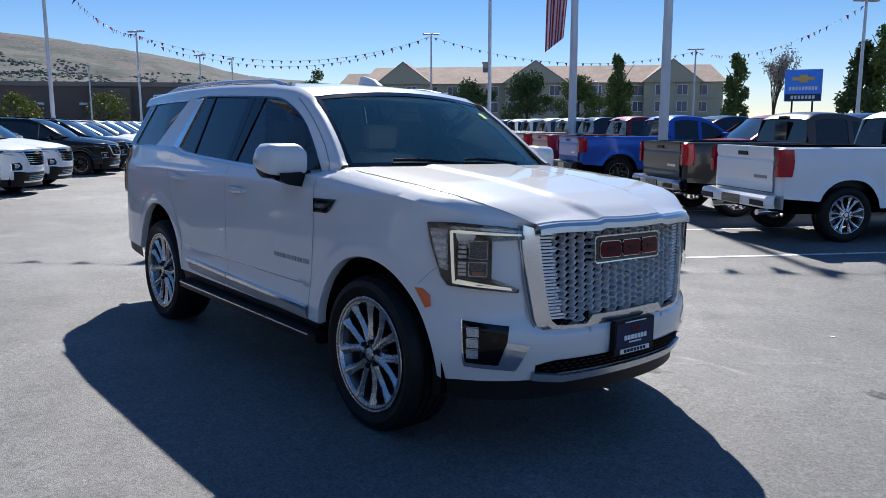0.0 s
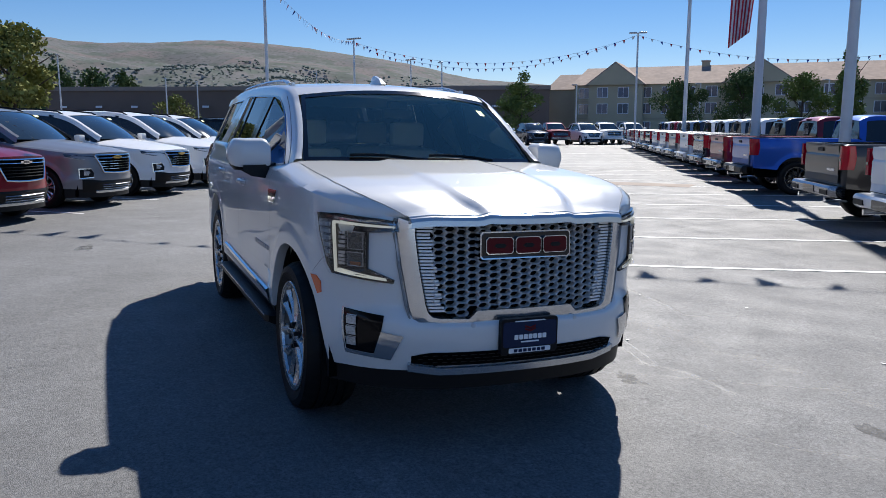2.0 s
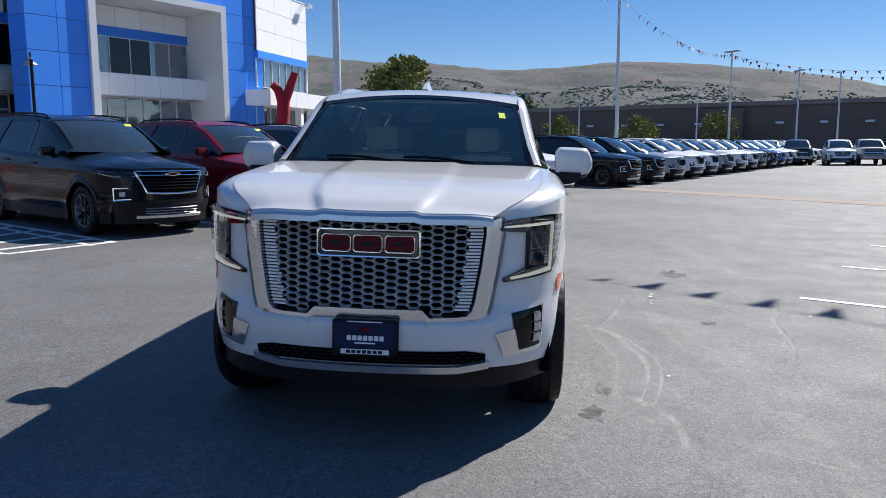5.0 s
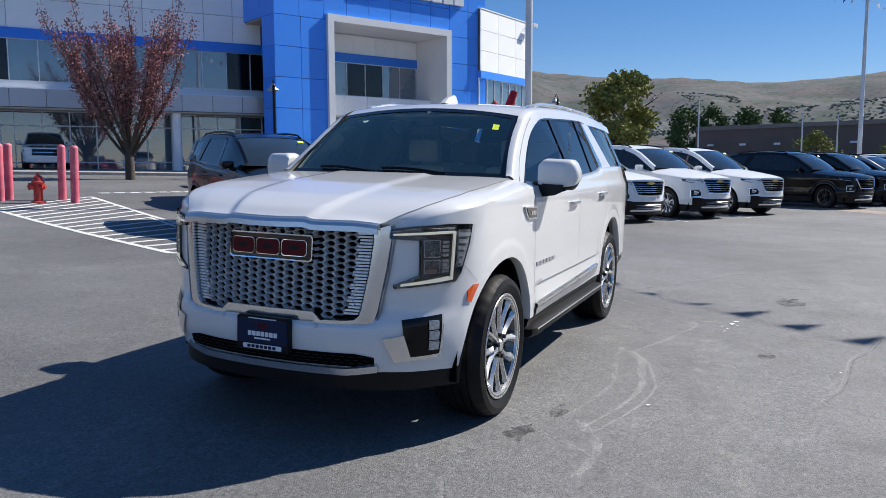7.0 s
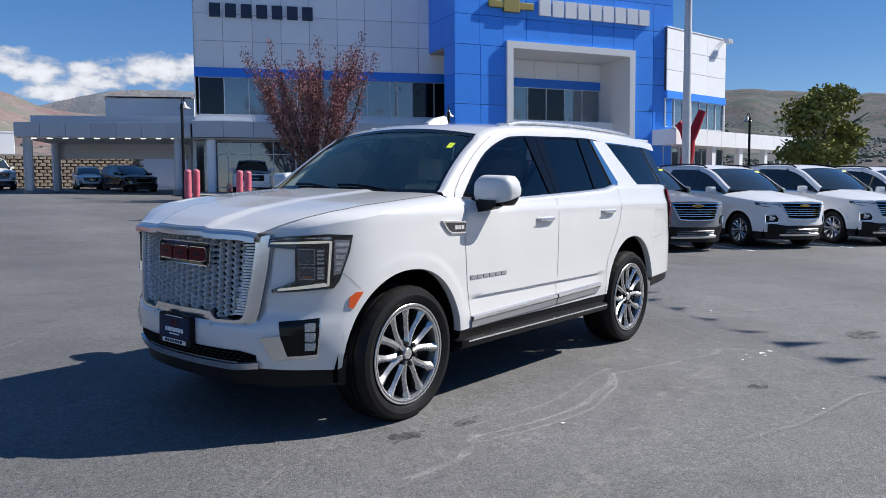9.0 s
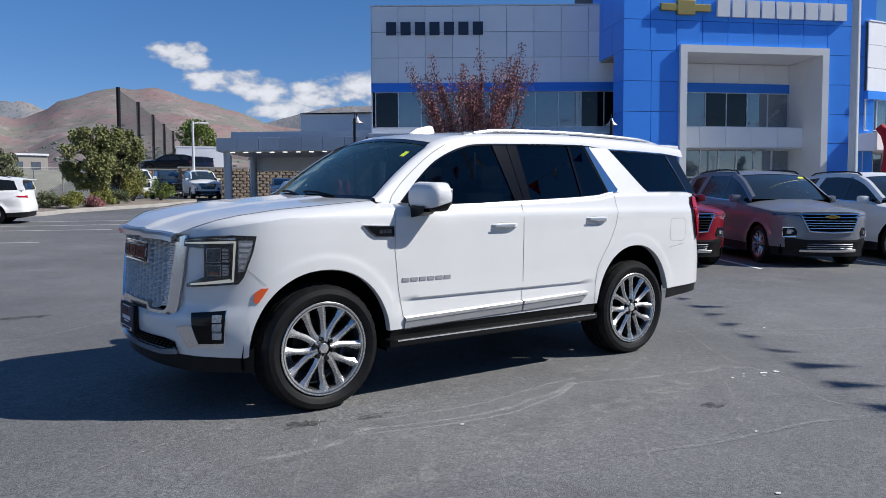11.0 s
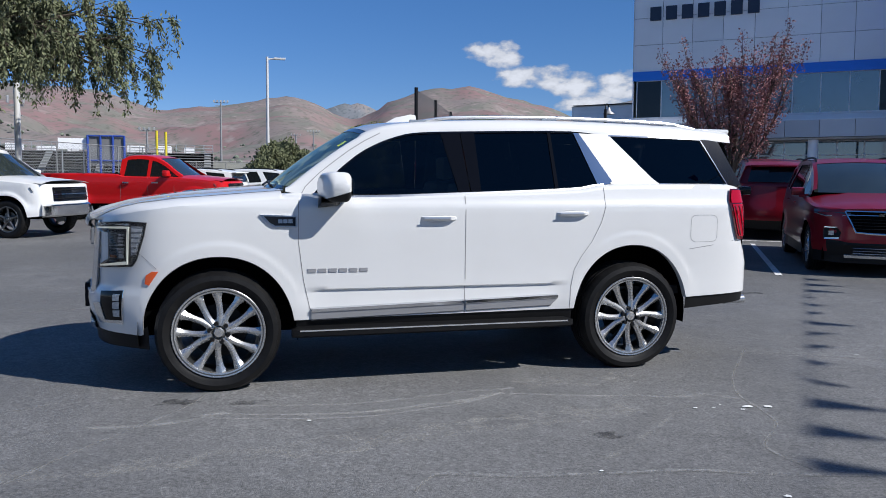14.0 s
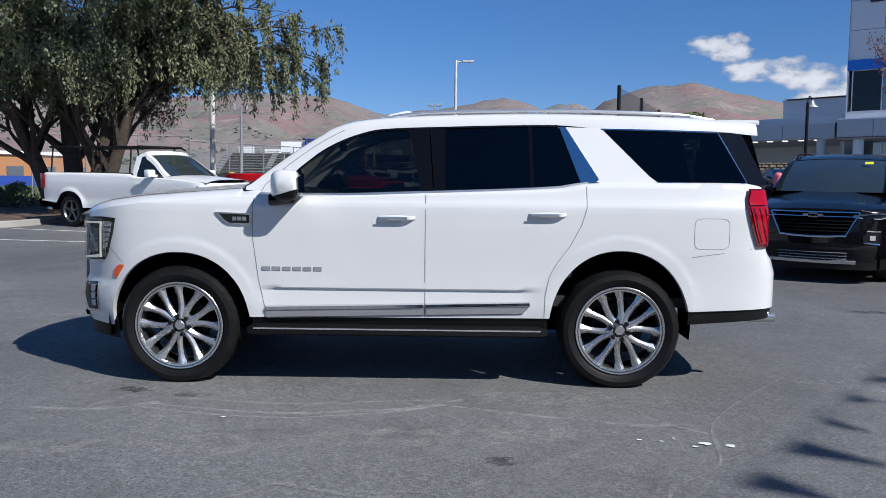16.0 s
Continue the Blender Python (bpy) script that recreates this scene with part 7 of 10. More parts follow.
LAMP0 = Vector((2.20, -7.68))
TROW = Vector((math.cos(radians(-32.0)), math.sin(radians(-32.0))))
tk = {"white": (M_WHITE, "white pickup with chrome-look bumper, tail to the lane", M_WHITE, "bright"), "brown": (M_BROWNP, "dark grey-brown pickup with chrome bumper, tail to the lane", M_BUMPC, "bright"),
      "blue": (M_BLUEP, "bright blue off-road pickup with black bumper, tail to the lane", M_TRIM, "black"), "red": (M_REDP, "dark red pickup with chrome bumper, tail to the lane", M_BUMPC, "bright"),
      "navy": (M_NAVY, "dark blue pickup with chrome bumper, tail to the lane", M_BUMPC, "bright"), "silver": (M_SILVER, "silver pickup with chrome bumper, tail to the lane", M_BUMPC, "bright")}
tkb = {}


def parked_truck(k, m):
    if k not in tkb:
        p, lb, bp, wh = tk[k]
        tkb[k] = pickup(p, lb, bp, wh)
        tkb[k].matrix_world = m
        return tkb[k]
    return copy_thing(tkb[k], m)


for i, k in enumerate(["white", "brown", None, "blue", "red", "navy", "white", "silver", "white", "white", "navy", "silver", "white", "red", "white", "navy"]):
    if k:
        parked_truck(k, tail_pose(LAMP0 + TROW * (3.18 * i)))
for i, k in ((2, "navy"), (3, "red"), (4, "navy"), (6, "silver")):
    parked_truck(k, tail_pose(LAMP0 + TROW * (3.18 * i) - Vector((0.5, 0.87)) * 8.0, HT + 180))
# far row facing the lane end
for i, k in enumerate(["silver", "white", "navy", "white", "silver", "white", "navy", "red", "white", "white", "white"]):
    p = Vector((56.0, -17.0)).lerp(Vector((52.0, -42.0)), i / 10)
    if i in (1, 3, 6, 8):
        parked("white" if i != 6 else "navy", p, 165)
    else:
        m = on_ground(p.x + 1.5, p.y, 165 + 180)
        parked_truck(k, m)
# vehicles on the far side of the lane, towards the sports ground
t1 = pickup(M_WHITE, "white single-cab pickup with a black ladder rack", M_CHROME, "grey", cab="single")
t1.matrix_world = on_ground(-4.3, 13.0, 180 - 22) @ Matrix.Diagonal((0.94, 1, 1, 1))
t2 = pickup(M_REDB, "bright red pickup parked across the lane", M_CHROME, "bright")
t2.matrix_world = on_ground(-0.75, 18.35, 180 - 20)
for nose in ((-2.2, 24.9), (-4.1, 22.5)):
    c1 = copy_thing(kinds["white"], nose_pose(nose, 158) @ Matrix.Diagonal((0.92, 0.93, 0.83, 1)))
    tagged(c1, "small white crossover parked tail out before the planting bed", "car", "parked crossovers")
# vehicles before the far block wall and on the terrace above it
parked_truck("white", on_ground(11.6, 45.0, -100 + 180))
parked("black", (15.3, 49.5), -98)
parked("white", (15.5, 43.4), -100)
for kind, az, d in (("black", 72.9, 87), ("navy", 71.3, 91)):
    a = radians(az)
    copy_thing(kinds[kind], pose(-2.0 + d * math.cos(a) - 1.6, -5.7 + d * math.sin(a) + 0.5, 4.62, 0, 0, -17))
# cars under the canopy and by the showroom
copy_thing(kinds["white"], nose_pose((20.4, 42.6), -112) @ Matrix.Diagonal((0.82, 0.84, 0.78, 1)))
copy_thing(kinds["black"], nose_pose((20.9, 37.4), -100) @ Matrix.Diagonal((1, 1, 0.84, 1)))
c3 = parked_truck("white", on_ground(22.7, 29.9, -128 + 180))
# black ladder rack over the single cab
bm = bmesh.new()
for y in (-0.75, 0.75):
    tube(bm, [(1.35, y, 1.98), (1.5, y, 2.04), (4.7, y, 2.04)], 0.025, 6)
    for x in (1.75, 3.1, 4.6):
        tube(bm, [(x, y * 1.12, 1.36), (x, y, 2.04)], 0.022, 6)
for x in (1.5, 2.3, 3.1, 3.9, 4.7):
    tube(bm, [(x, -0.78, 2.06), (x, 0.78, 2.06)], 0.02, 6)
rk = part("ladder_rack", bm, M_TRIM, t1, "black steel ladder rack", smooth=True)

# ---- the showroom building ----
M_PANEL = material("grey_metal_panel", (0.86, 0.87, 0.89), 0.38, 0.0, vary=0.03, scale=0.8, random=0.05, rough_vary=0.06)
M_PANELG = material("grey_fascia_panel", (0.48, 0.51, 0.56), 0.35, 0.30, vary=0.03, scale=0.8, random=0.05)
M_PANELW = material("white_metal_panel", (0.90, 0.90, 0.91), 0.45, 0.0, vary=0.03, scale=0.8, random=0.03)
M_PANELF = material("pale_fascia_panel", (0.76, 0.78, 0.81), 0.35, 0.2, vary=0.03, scale=0.8, random=0.05)
M_BLUE = material("blue_metal_panel", (0.055, 0.29, 0.93), 0.35, 0.0, vary=0.03, scale=0.6, random=0.05, rough_vary=0.05, coat=0.2)
M_BAND = material("blue_band", (0.025, 0.20, 0.75), 0.35, vary=0.03)
M_JOINT = material("joint_backing", (0.07, 0.075, 0.085), 0.7, vary=0.1)
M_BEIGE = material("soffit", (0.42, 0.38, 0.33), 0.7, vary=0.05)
M_FRAMEC = material("portal_cladding", (0.78, 0.78, 0.77), 0.4, 0.0, vary=0.03, scale=0.8, random=0.03)
M_MULL = material("mullion", (0.66, 0.67, 0.69), 0.35, 0.3, vary=0.04)
M_PANE = material("showroom_glass", (0.06, 0.10, 0.13), 0.03, 0.0, vary=0.25, scale=0.4, spec=1.0, ior=2.0)
M_PANED = material("dark_open_pane", (0.006, 0.007, 0.010), 0.05, vary=0.1, spec=0.6)
M_SIGNB = material("sign_navy", (0.02, 0.035, 0.07), 0.4, vary=0.03)
M_BLOCK = material("tan_split_block", (0.34, 0.27, 0.20), 0.9, vary=0.15, scale=6, bump=0.5, bump_scale=30, random=0.14)
FAC = -41.5
BASE = 1.12
shop = thing("showroom", pose(21.2, 32.3, 0, 0, 0, -37.5), "two-storey grey metal-clad car showroom with a blue band", "building")
tower = thing("entrance_tower", pose(29.62, 21.45, 0, 0, 0, -27.67), "tall blue metal-clad entrance tower with a pale portal", "building")
wing = thing("showroom_wing", pose(42.51, 14.69, 0, 0, 0, -10.5), "white metal-clad showroom wing with a blue band", "building")
PANEL_MESHES = {}


def panel(w, h, mat, x, y, z, parent, turn=0.0, name="panel", t=0.05):
    """A cladding panel, its face at y; alike panels share a mesh."""
    key = (round(w, 2), round(h, 2), mat.name, t)
    if key not in PANEL_MESHES:
        b = bmesh.new()
        box(b, 0.006, w - 0.006, 0, t, 0.006, h - 0.006)
        c = 0.008
        me = bpy.data.meshes.new(name)
        for v in b.verts:
            if v.co.y < 0.001:
                v.co.x += c if v.co.x < w / 2 else -c
                v.co.z += c if v.co.z < h / 2 else -c
        b.to_mesh(me)
        b.free()
        me.materials.append(mat)
        PANEL_MESHES[key] = me
    o = new(name, PANEL_MESHES[key])
    o.parent = parent
    o.matrix_basis = pose(x, y, z, 0, 0, turn)
    return o


def clad(x0, x1, z0, z1, nx, nz, mat, y, parent, turn=0.0, origin=None):
    """Panels over a wall face that runs along x at depth y."""
    w, h = (x1 - x0) / nx, (z1 - z0) / nz
    for i in range(nx):
        for k in range(nz):
            if turn:
                panel(w, h, mat, x0, y + (-1 if turn < 0 else 1) * w * i * 1.0, z0 + h * k, parent, turn)
            else:
                panel(w, h, mat, x0 + w * i, y, z0 + h * k, parent)


def window_band(x0, x1, z0, z1, n, y, parent, dark=(), pane=None, mw=0.05, rows=1):
    """Panes between mullions."""
    w = (x1 - x0) / n
    for i in range(n):
        for r in range(rows):
            h = (z1 - z0) / rows
            b = bmesh.new()
            box(b, x0 + w * i + mw / 2, x0 + w * (i + 1) - mw / 2, y + 0.03, y + 0.05, z0 + h * r + mw / 2, z0 + h * (r + 1) - mw / 2)
            part("pane", b, M_PANED if i in dark else (pane or M_PANE), parent)
    b = bmesh.new()
    for i in range(n + 1):
        box(b, x0 + w * i - mw / 2, x0 + w * i + mw / 2, y - 0.03, y + 0.06, z0, z1)
    for r in range(rows + 1):
        z = z0 + (z1 - z0) * r / rows
        box(b, x0, x1, y - 0.02, y + 0.058, z - mw / 2, z + mw / 2)
    part("window_frame", b, M_MULL, parent)


def solid(name, args, mat, parent=None, bevel=0.0, label=""):
    b = bmesh.new()
    box(b, *args, bevel=bevel)
    return part(name, b, mat, parent, label)


# left block: core a little behind the cladding
solid("wall_core", (-0.15, 14.3, 0.06, 12, 8.0, 12.25), M_JOINT, shop)
# near-black back stands for the unlit upper room
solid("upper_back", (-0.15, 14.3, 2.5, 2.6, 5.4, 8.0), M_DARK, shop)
clad(-0.2, 13.6, 8.06, 12.34, 9, 3, M_PANEL, 0.0, shop)
solid("parapet_cap", (-0.25, 13.6, -0.04, 12.05, 12.34, 12.42), M_MULL, shop)
solid("blue_band", (-0.2, 13.9, -0.05, 0.2, 7.57, 8.06), M_BAND, shop)
window_band(0.03, 14.28, 5.58, 7.57, 11, 0.10, shop, dark=(0, 9, 10))
solid("left_flank", (-0.2, -0.14, 0.0, 12, 5.4, 12.34), M_PANEL, shop)
solid("window_sill", (-0.2, 14.3, -0.10, 0.25, 5.48, 5.58), M_MULL, shop)
solid("sill_panel", (-0.2, 14.3, -0.08, 0.25, 5.10, 5.476), M_PANELF, shop)
# ground floor: fascia and glazing
clad(-0.3, 13.7, 4.26, 5.12, 9, 1, M_PANELG, -1.25, shop)
solid("fascia_core", (-0.3, 13.66, -1.19, 0.3, 4.24, 5.10), M_JOINT, shop)
solid("fascia_top", (-0.3, 13.66, -1.20, 0.1, 5.104, 5.16), M_PANELF, shop)
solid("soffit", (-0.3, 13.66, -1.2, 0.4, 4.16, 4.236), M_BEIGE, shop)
window_band(0.2, 13.6, BASE, 4.16, 11, 0.25, shop, mw=0.06, rows=1)
solid("transom", (0.2, 13.6, 0.2, 0.3, 3.42, 3.48), M_MULL, shop)
solid("low_rail", (0.2, 13.6, 0.2, 0.3, 1.62, 1.68), M_MULL, shop)
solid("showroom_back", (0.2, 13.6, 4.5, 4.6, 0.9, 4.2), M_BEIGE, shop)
solid("showroom_floor", (-0.2, 13.6, 0.2, 4.6, 0.9, BASE + 0.02), M_CONC, shop)
for x in (0.6, 8.8):
    b = bmesh.new()
    tube(b, [(x, -0.85, BASE - 0.2), (x, -0.85, 4.2)], 0.24, 20)
    part("column", b, M_PANEL, shop, smooth=True)
# tower: two piers, a head over the portal, and a flank that overhangs the left block
TH = 1.585
solid("pier_core", (0.06, 3.1, 0.06, 1.4, 0.5, 9.2), M_JOINT, tower)
solid("pier_core", (11.64, 14.49, 0.06, 8, 0.5, 9.2), M_JOINT, tower)
solid("head_core", (0.06, 14.49, 0.06, 8, 9.2, 13.9), M_JOINT, tower)
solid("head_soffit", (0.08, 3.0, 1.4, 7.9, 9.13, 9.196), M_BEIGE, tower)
# near-black block in place of the unlit entrance hall
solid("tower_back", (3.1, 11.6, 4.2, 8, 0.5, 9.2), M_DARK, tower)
clad(0.0, 3.07, 9.2 - 5 * TH, 9.2, 2, 5, M_BLUE, 0.0, tower)
clad(11.64, 14.55, 9.2 - 5 * TH, 9.2, 2, 5, M_BLUE, 0.0, tower)
clad(0.0, 14.55, 9.2, 9.2 + 3 * TH, 10, 3, M_BLUE, 0.0, tower)
for k in range(5):
    panel(1.4, TH, M_BLUE, 0.0, 1.4, 9.2 - TH * (k + 1), tower, -90)
for k in range(3):
    for j in range(3):
        panel(1.55, TH, M_BLUE, 0.0, 1.55 * (j + 1), 9.2 + TH * k, tower, -90)
for k in range(8):
    for j in range(3):
        panel(1.6, TH, M_BLUE, 14.55, 1.6 * j, 9.2 + 3 * TH - TH * (k + 1), tower, 90)
# entrance portal
for x0, x1 in ((3.07, 3.45), (11.26, 11.64)):
    solid("portal_leg", (x0, x1, -0.20, 3.3, 0.6, 9.52), M_FRAMEC, tower)
solid("portal_beam", (3.45, 11.26, -0.20, 3.3, 9.14, 9.52), M_FRAMEC, tower)
solid("portal_recess", (3.45, 11.26, 2.96, 3.06, 7.9, 9.14), M_PANEL, tower)
clad(3.45, 11.26, 8.02, 9.12, 5, 1, M_PANELW, 2.84, tower)
solid("blue_band", (3.45, 11.26, 2.78, 2.95, 7.50, 8.02), M_BAND, tower)
window_band(3.5, 11.2, 5.56, 7.48, 6, 2.80, tower, dark=(2, 3))
clad(3.45, 11.26, 4.30, 5.42, 5, 1, M_PANELW, 1.4, tower)
solid("balcony_core", (3.45, 11.26, 1.46, 2.9, 4.25, 5.44), M_MULL, tower)
window_band(3.5, 11.2, BASE, 4.25, 7, 2.6, tower, mw=0.08, rows=2, pane=M_PANE)
# plain bars in place of the letters, standing off the wall, and a plain gold mark
bar_row("sign_bar", M_PWHITE, tower, 9, 5.05, 12.70, 11.03, 11.92, lambda x, z: (Vector((x, -0.02, z)), Vector((0, -1, 0))), 0.16, 0.15)
b = bmesh.new()
box(b, 1.95, 4.75, -0.19, -0.02, 11.24, 11.62, bevel=0.04)
box(b, 2.85, 3.85, -0.21, -0.02, 11.05, 11.81, bevel=0.04)
part("sign_mark", b, M_GOLD, tower, "plain gold mark")
bar_row("wall_bar", M_SIGNB, shop, 7, 0.55, 6.25, 10.74, 11.46, lambda x, z: (Vector((x, 0.0, z)), Vector((0, -1, 0))), 0.30, 0.10)
# right wing
solid("wing_core", (-0.6, 6.14, 0.06, 12, 7.3, 11.02), M_JOINT, wing)
# unlit wing rooms, given as one near-black block
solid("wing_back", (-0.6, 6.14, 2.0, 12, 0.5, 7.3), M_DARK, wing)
clad(-0.6, 6.2, 7.32, 11.08, 3, 3, M_PANELW, 0.0, wing)
solid("parapet_cap", (-0.6, 6.24, -0.04, 12.05, 11.08, 11.14), M_PANELW, wing)
solid("blue_band", (-0.6, 6.22, -0.05, 0.2, 6.88, 7.32), M_BLUE, wing)
window_band(-0.6, 6.15, 5.18, 6.88, 7, 0.10, wing)
solid("right_flank", (6.14, 6.2, 0.0, 12, 4.9, 11.08), M_PANELW, wing)
clad(-1.4, 14.0, 4.0, 4.98, 9, 1, M_PANELW, -1.2, wing)
solid("right_canopy", (-1.4, 14.0, -1.14, 9.0, 4.03, 4.94), M_PANELW, wing)
window_band(-0.6, 6.4, BASE, 3.98, 8, 0.2, wing, rows=2)
for x in (3.2, 6.6, 10.0, 13.6):
    solid("canopy_post", (x - 0.2, x + 0.2, -1.0, -0.6, 0.6, 4.03), M_PANELW, wing)
b = bmesh.new()
for dx in (0.0, 0.34):
    tube(b, [(5.75 + dx, 0.1, 11.0), (5.55 + dx, -0.35, 11.1)], 0.03, 6)
    box(b, 5.35 + dx, 5.6 + dx, -0.65, -0.35, 10.75, 11.02, bevel=0.03)
part("roof_floodlight", b, M_MULL, wing)
# left canopy over the drive
can = thing("drive_canopy", pose(21.2, 32.3, 0, 0, 0, FAC), "grey metal-clad drive-through canopy on columns", "canopy")
clad(-8.85, -0.3, 4.25, 5.0, 7, 1, M_PANELG, -1.25, can)
solid("canopy_core", (-8.85, -0.3, -1.19, 4.6, 4.30, 4.98), M_PANELG, can)
solid("upper_step", (-8.5, -0.2, 0.2, 4.4, 4.98, 5.45), M_PANELG, can)
solid("canopy_soffit", (-8.8, -0.3, -1.1, 4.5, 4.22, 4.296), M_MULL, can)
M_CANL = material("canopy_lamp", (1.0, 0.97, 0.9), 0.4, vary=0.0, emit=1.2)
for i in range(10):
    solid("canopy_lamp", (-8.2 + i * 0.76, -7.98 + i * 0.76, -0.8, -0.6, 4.19, 4.22), M_CANL, can)
# added wall, closes the gap where the bright shed shows through
solid("side_wall", (-0.42, -0.24, 0.2, 13.0, 0.4, 4.21), M_MULL, can)
solid("back_beam", (-8.6, -0.3, 4.2, 4.5, 3.35, 4.216), M_MULL, can)
for x in (-8.39, -1.03):
    for y in (-0.7, 3.8):
        b = bmesh.new()
        tube(b, [(x, y, 0.4), (x, y, 4.25)], 0.23, 24)
        col = part("canopy_column", b, M_PANELG, can, smooth=True, angle=50)
        b = bmesh.new()
        tube(b, [(x, y, 0.4), (x, y, BASE + 0.42)], 0.32, 24)
        part("column_plinth", b, M_CONC, col, smooth=True, angle=50)
# block wall behind the canopy
wall = thing("block_wall", pose(16.2, 50.7, 0, 0, 0, -19), "tan split-face block retaining wall in sunlight", "wall")
solid("wall_core", (-0.2, 13.0, 0.1, 0.6, 0.8, 3.86), M_BLOCK, wall)
solid("coping", (-0.25, 13.0, -0.02, 0.65, 3.86, 3.98), M_CONC, wall)
bmk = bmesh.new()
vs = [bmk.verts.new(p) for p in ((0, 0.10, 0), (0.475, 0.10, 0), (0.475, 0.10, 0.218), (0, 0.10, 0.218), (0.06, -0.04, 0.03), (0.40, -0.08, 0.03), (0.40, -0.06, 0.18), (0.06, -0.02, 0.18))]
bmk.faces.new(vs[4:])
for i in range(4):
    bmk.faces.new([vs[i], vs[(i + 1) % 4], vs[4 + (i + 1) % 4], vs[4 + i]])
bmesh.ops.recalc_face_normals(bmk, faces=bmk.faces[:])
block_me = bpy.data.meshes.new("block")
bmk.to_mesh(block_me)
bmk.free()
block_me.materials.append(M_BLOCK)
for r in range(11):
    for i in range(27):
        o = new("block", block_me)
        o.parent = wall
        o.matrix_basis = pose(i * 0.48 + (0.24 if r % 2 else 0), 0, 1.42 + r * 0.222)
# taller wall of the terrace at the back of the lot
tw_ = thing("terrace_wall", pose(19.2, 71.5, 0, 0, 0, -20), "tan split-face block wall holding up a terrace", "wall")
solid("wall_core", (-0.2, 12.0, 0.1, 0.6, 1.0, 4.55), M_BLOCK, tw_)
solid("terrace_slab", (-6.0, 16.0, 0.6, 36.0, 4.3, 4.6), M_CONC, tw_)
solid("coping", (-0.3, 12.0, -0.02, 0.65, 4.55, 4.68), M_CONC, tw_)
bmk = bmesh.new()
for r in range(8):
    for i in range(17):
        x, z = i * 0.70 + (0.35 if r % 2 else 0), 1.75 + r * 0.345
        vs = [bmk.verts.new((x + p[0], p[1], z + p[2])) for p in ((0, 0.08, 0), (0.64, 0.08, 0), (0.64, 0.08, 0.30), (0, 0.08, 0.30), (0.10, -0.10, 0.06), (0.54, -0.10, 0.06), (0.54, -0.10, 0.22), (0.10, -0.10, 0.22))]
        bmk.faces.new(vs[4:])
        for j in range(4):
            bmk.faces.new([vs[j], vs[(j + 1) % 4], vs[4 + (j + 1) % 4], vs[4 + j]])
bmesh.ops.recalc_face_normals(bmk, faces=bmk.faces[:])
tagged(part("far_blocks", bmk, M_BLOCK, tw_), kind="stuff")
# white box trailer on the terrace
tr_ = thing("box_trailer", pose(28.6, 81.5, 4.62, 0, 0, -20), "white box trailer parked on the terrace", "trailer")
solid("box_body", (-2.6, 3.4, 0, 2.4, 0.7, 3.1), M_PANEL, tr_, bevel=0.05)
solid("roof_edge", (-2.65, 3.45, -0.04, 2.44, 3.0, 3.14), M_PANELW, tr_)
for x in (-1.0, 1.6):
    b = bmesh.new()
    tube(b, [(x, -0.05, 0.4), (x, 0.25, 0.4)], 0.40, 16)
    part("wheel", b, M_TRIM, tr_, smooth=True, angle=40)
# white shed and terrace behind
shed = thing("white_shed", pose(21.2, 32.3, 0, 0, 0, FAC), "long white metal shed behind the canopy", "building")
b = bmesh.new()
box(b, -8.2, -2.2, 14.6, 21, 1.0, 8.05)
part("shed_wall", b, M_PANEL, shed)
b = bmesh.new()
loft(b, [[(x, 14.45, 8.15), (x, 19.5, 8.35), (x, 21.2, 8.35), (x, 21.2, 8.2), (x, 14.45, 8.05)] for x in (-8.3, -5.5, -2.2)])
part("shed_roof", b, material("white_corrugated", (0.70, 0.72, 0.74), 0.5, vary=0.05, scale=2), shed)
# pavement in front of the showroom
b = bmesh.new()
rows = []
for m4, x0, x1, n, reach in ((shop.matrix_basis, -0.5, 11.0, 8, 4.6), (tower.matrix_basis, 0.6, 13.6, 9, 2.6), (wing.matrix_basis, 1.5, 14.0, 9, 3.4)):
    for i in range(n):
        x = lerp(x0, x1, i / (n - 1))
        r = []
        for y, dz in ((-reach, -0.2), (-reach, 0.13), (-reach + 0.15, 0.15), (-1.0, 0.15), (1.5, 0.15)):
            p = m4 @ Vector((x, y, 0))
            r.append((p.x, p.y, ground_z(p.x, p.y) + dz))
        rows.append(r)
loft(b, rows)
tagged(part("pavement", b, M_CONC), "pale concrete pavement with kerb before the showroom", "pavement", kind="structure")

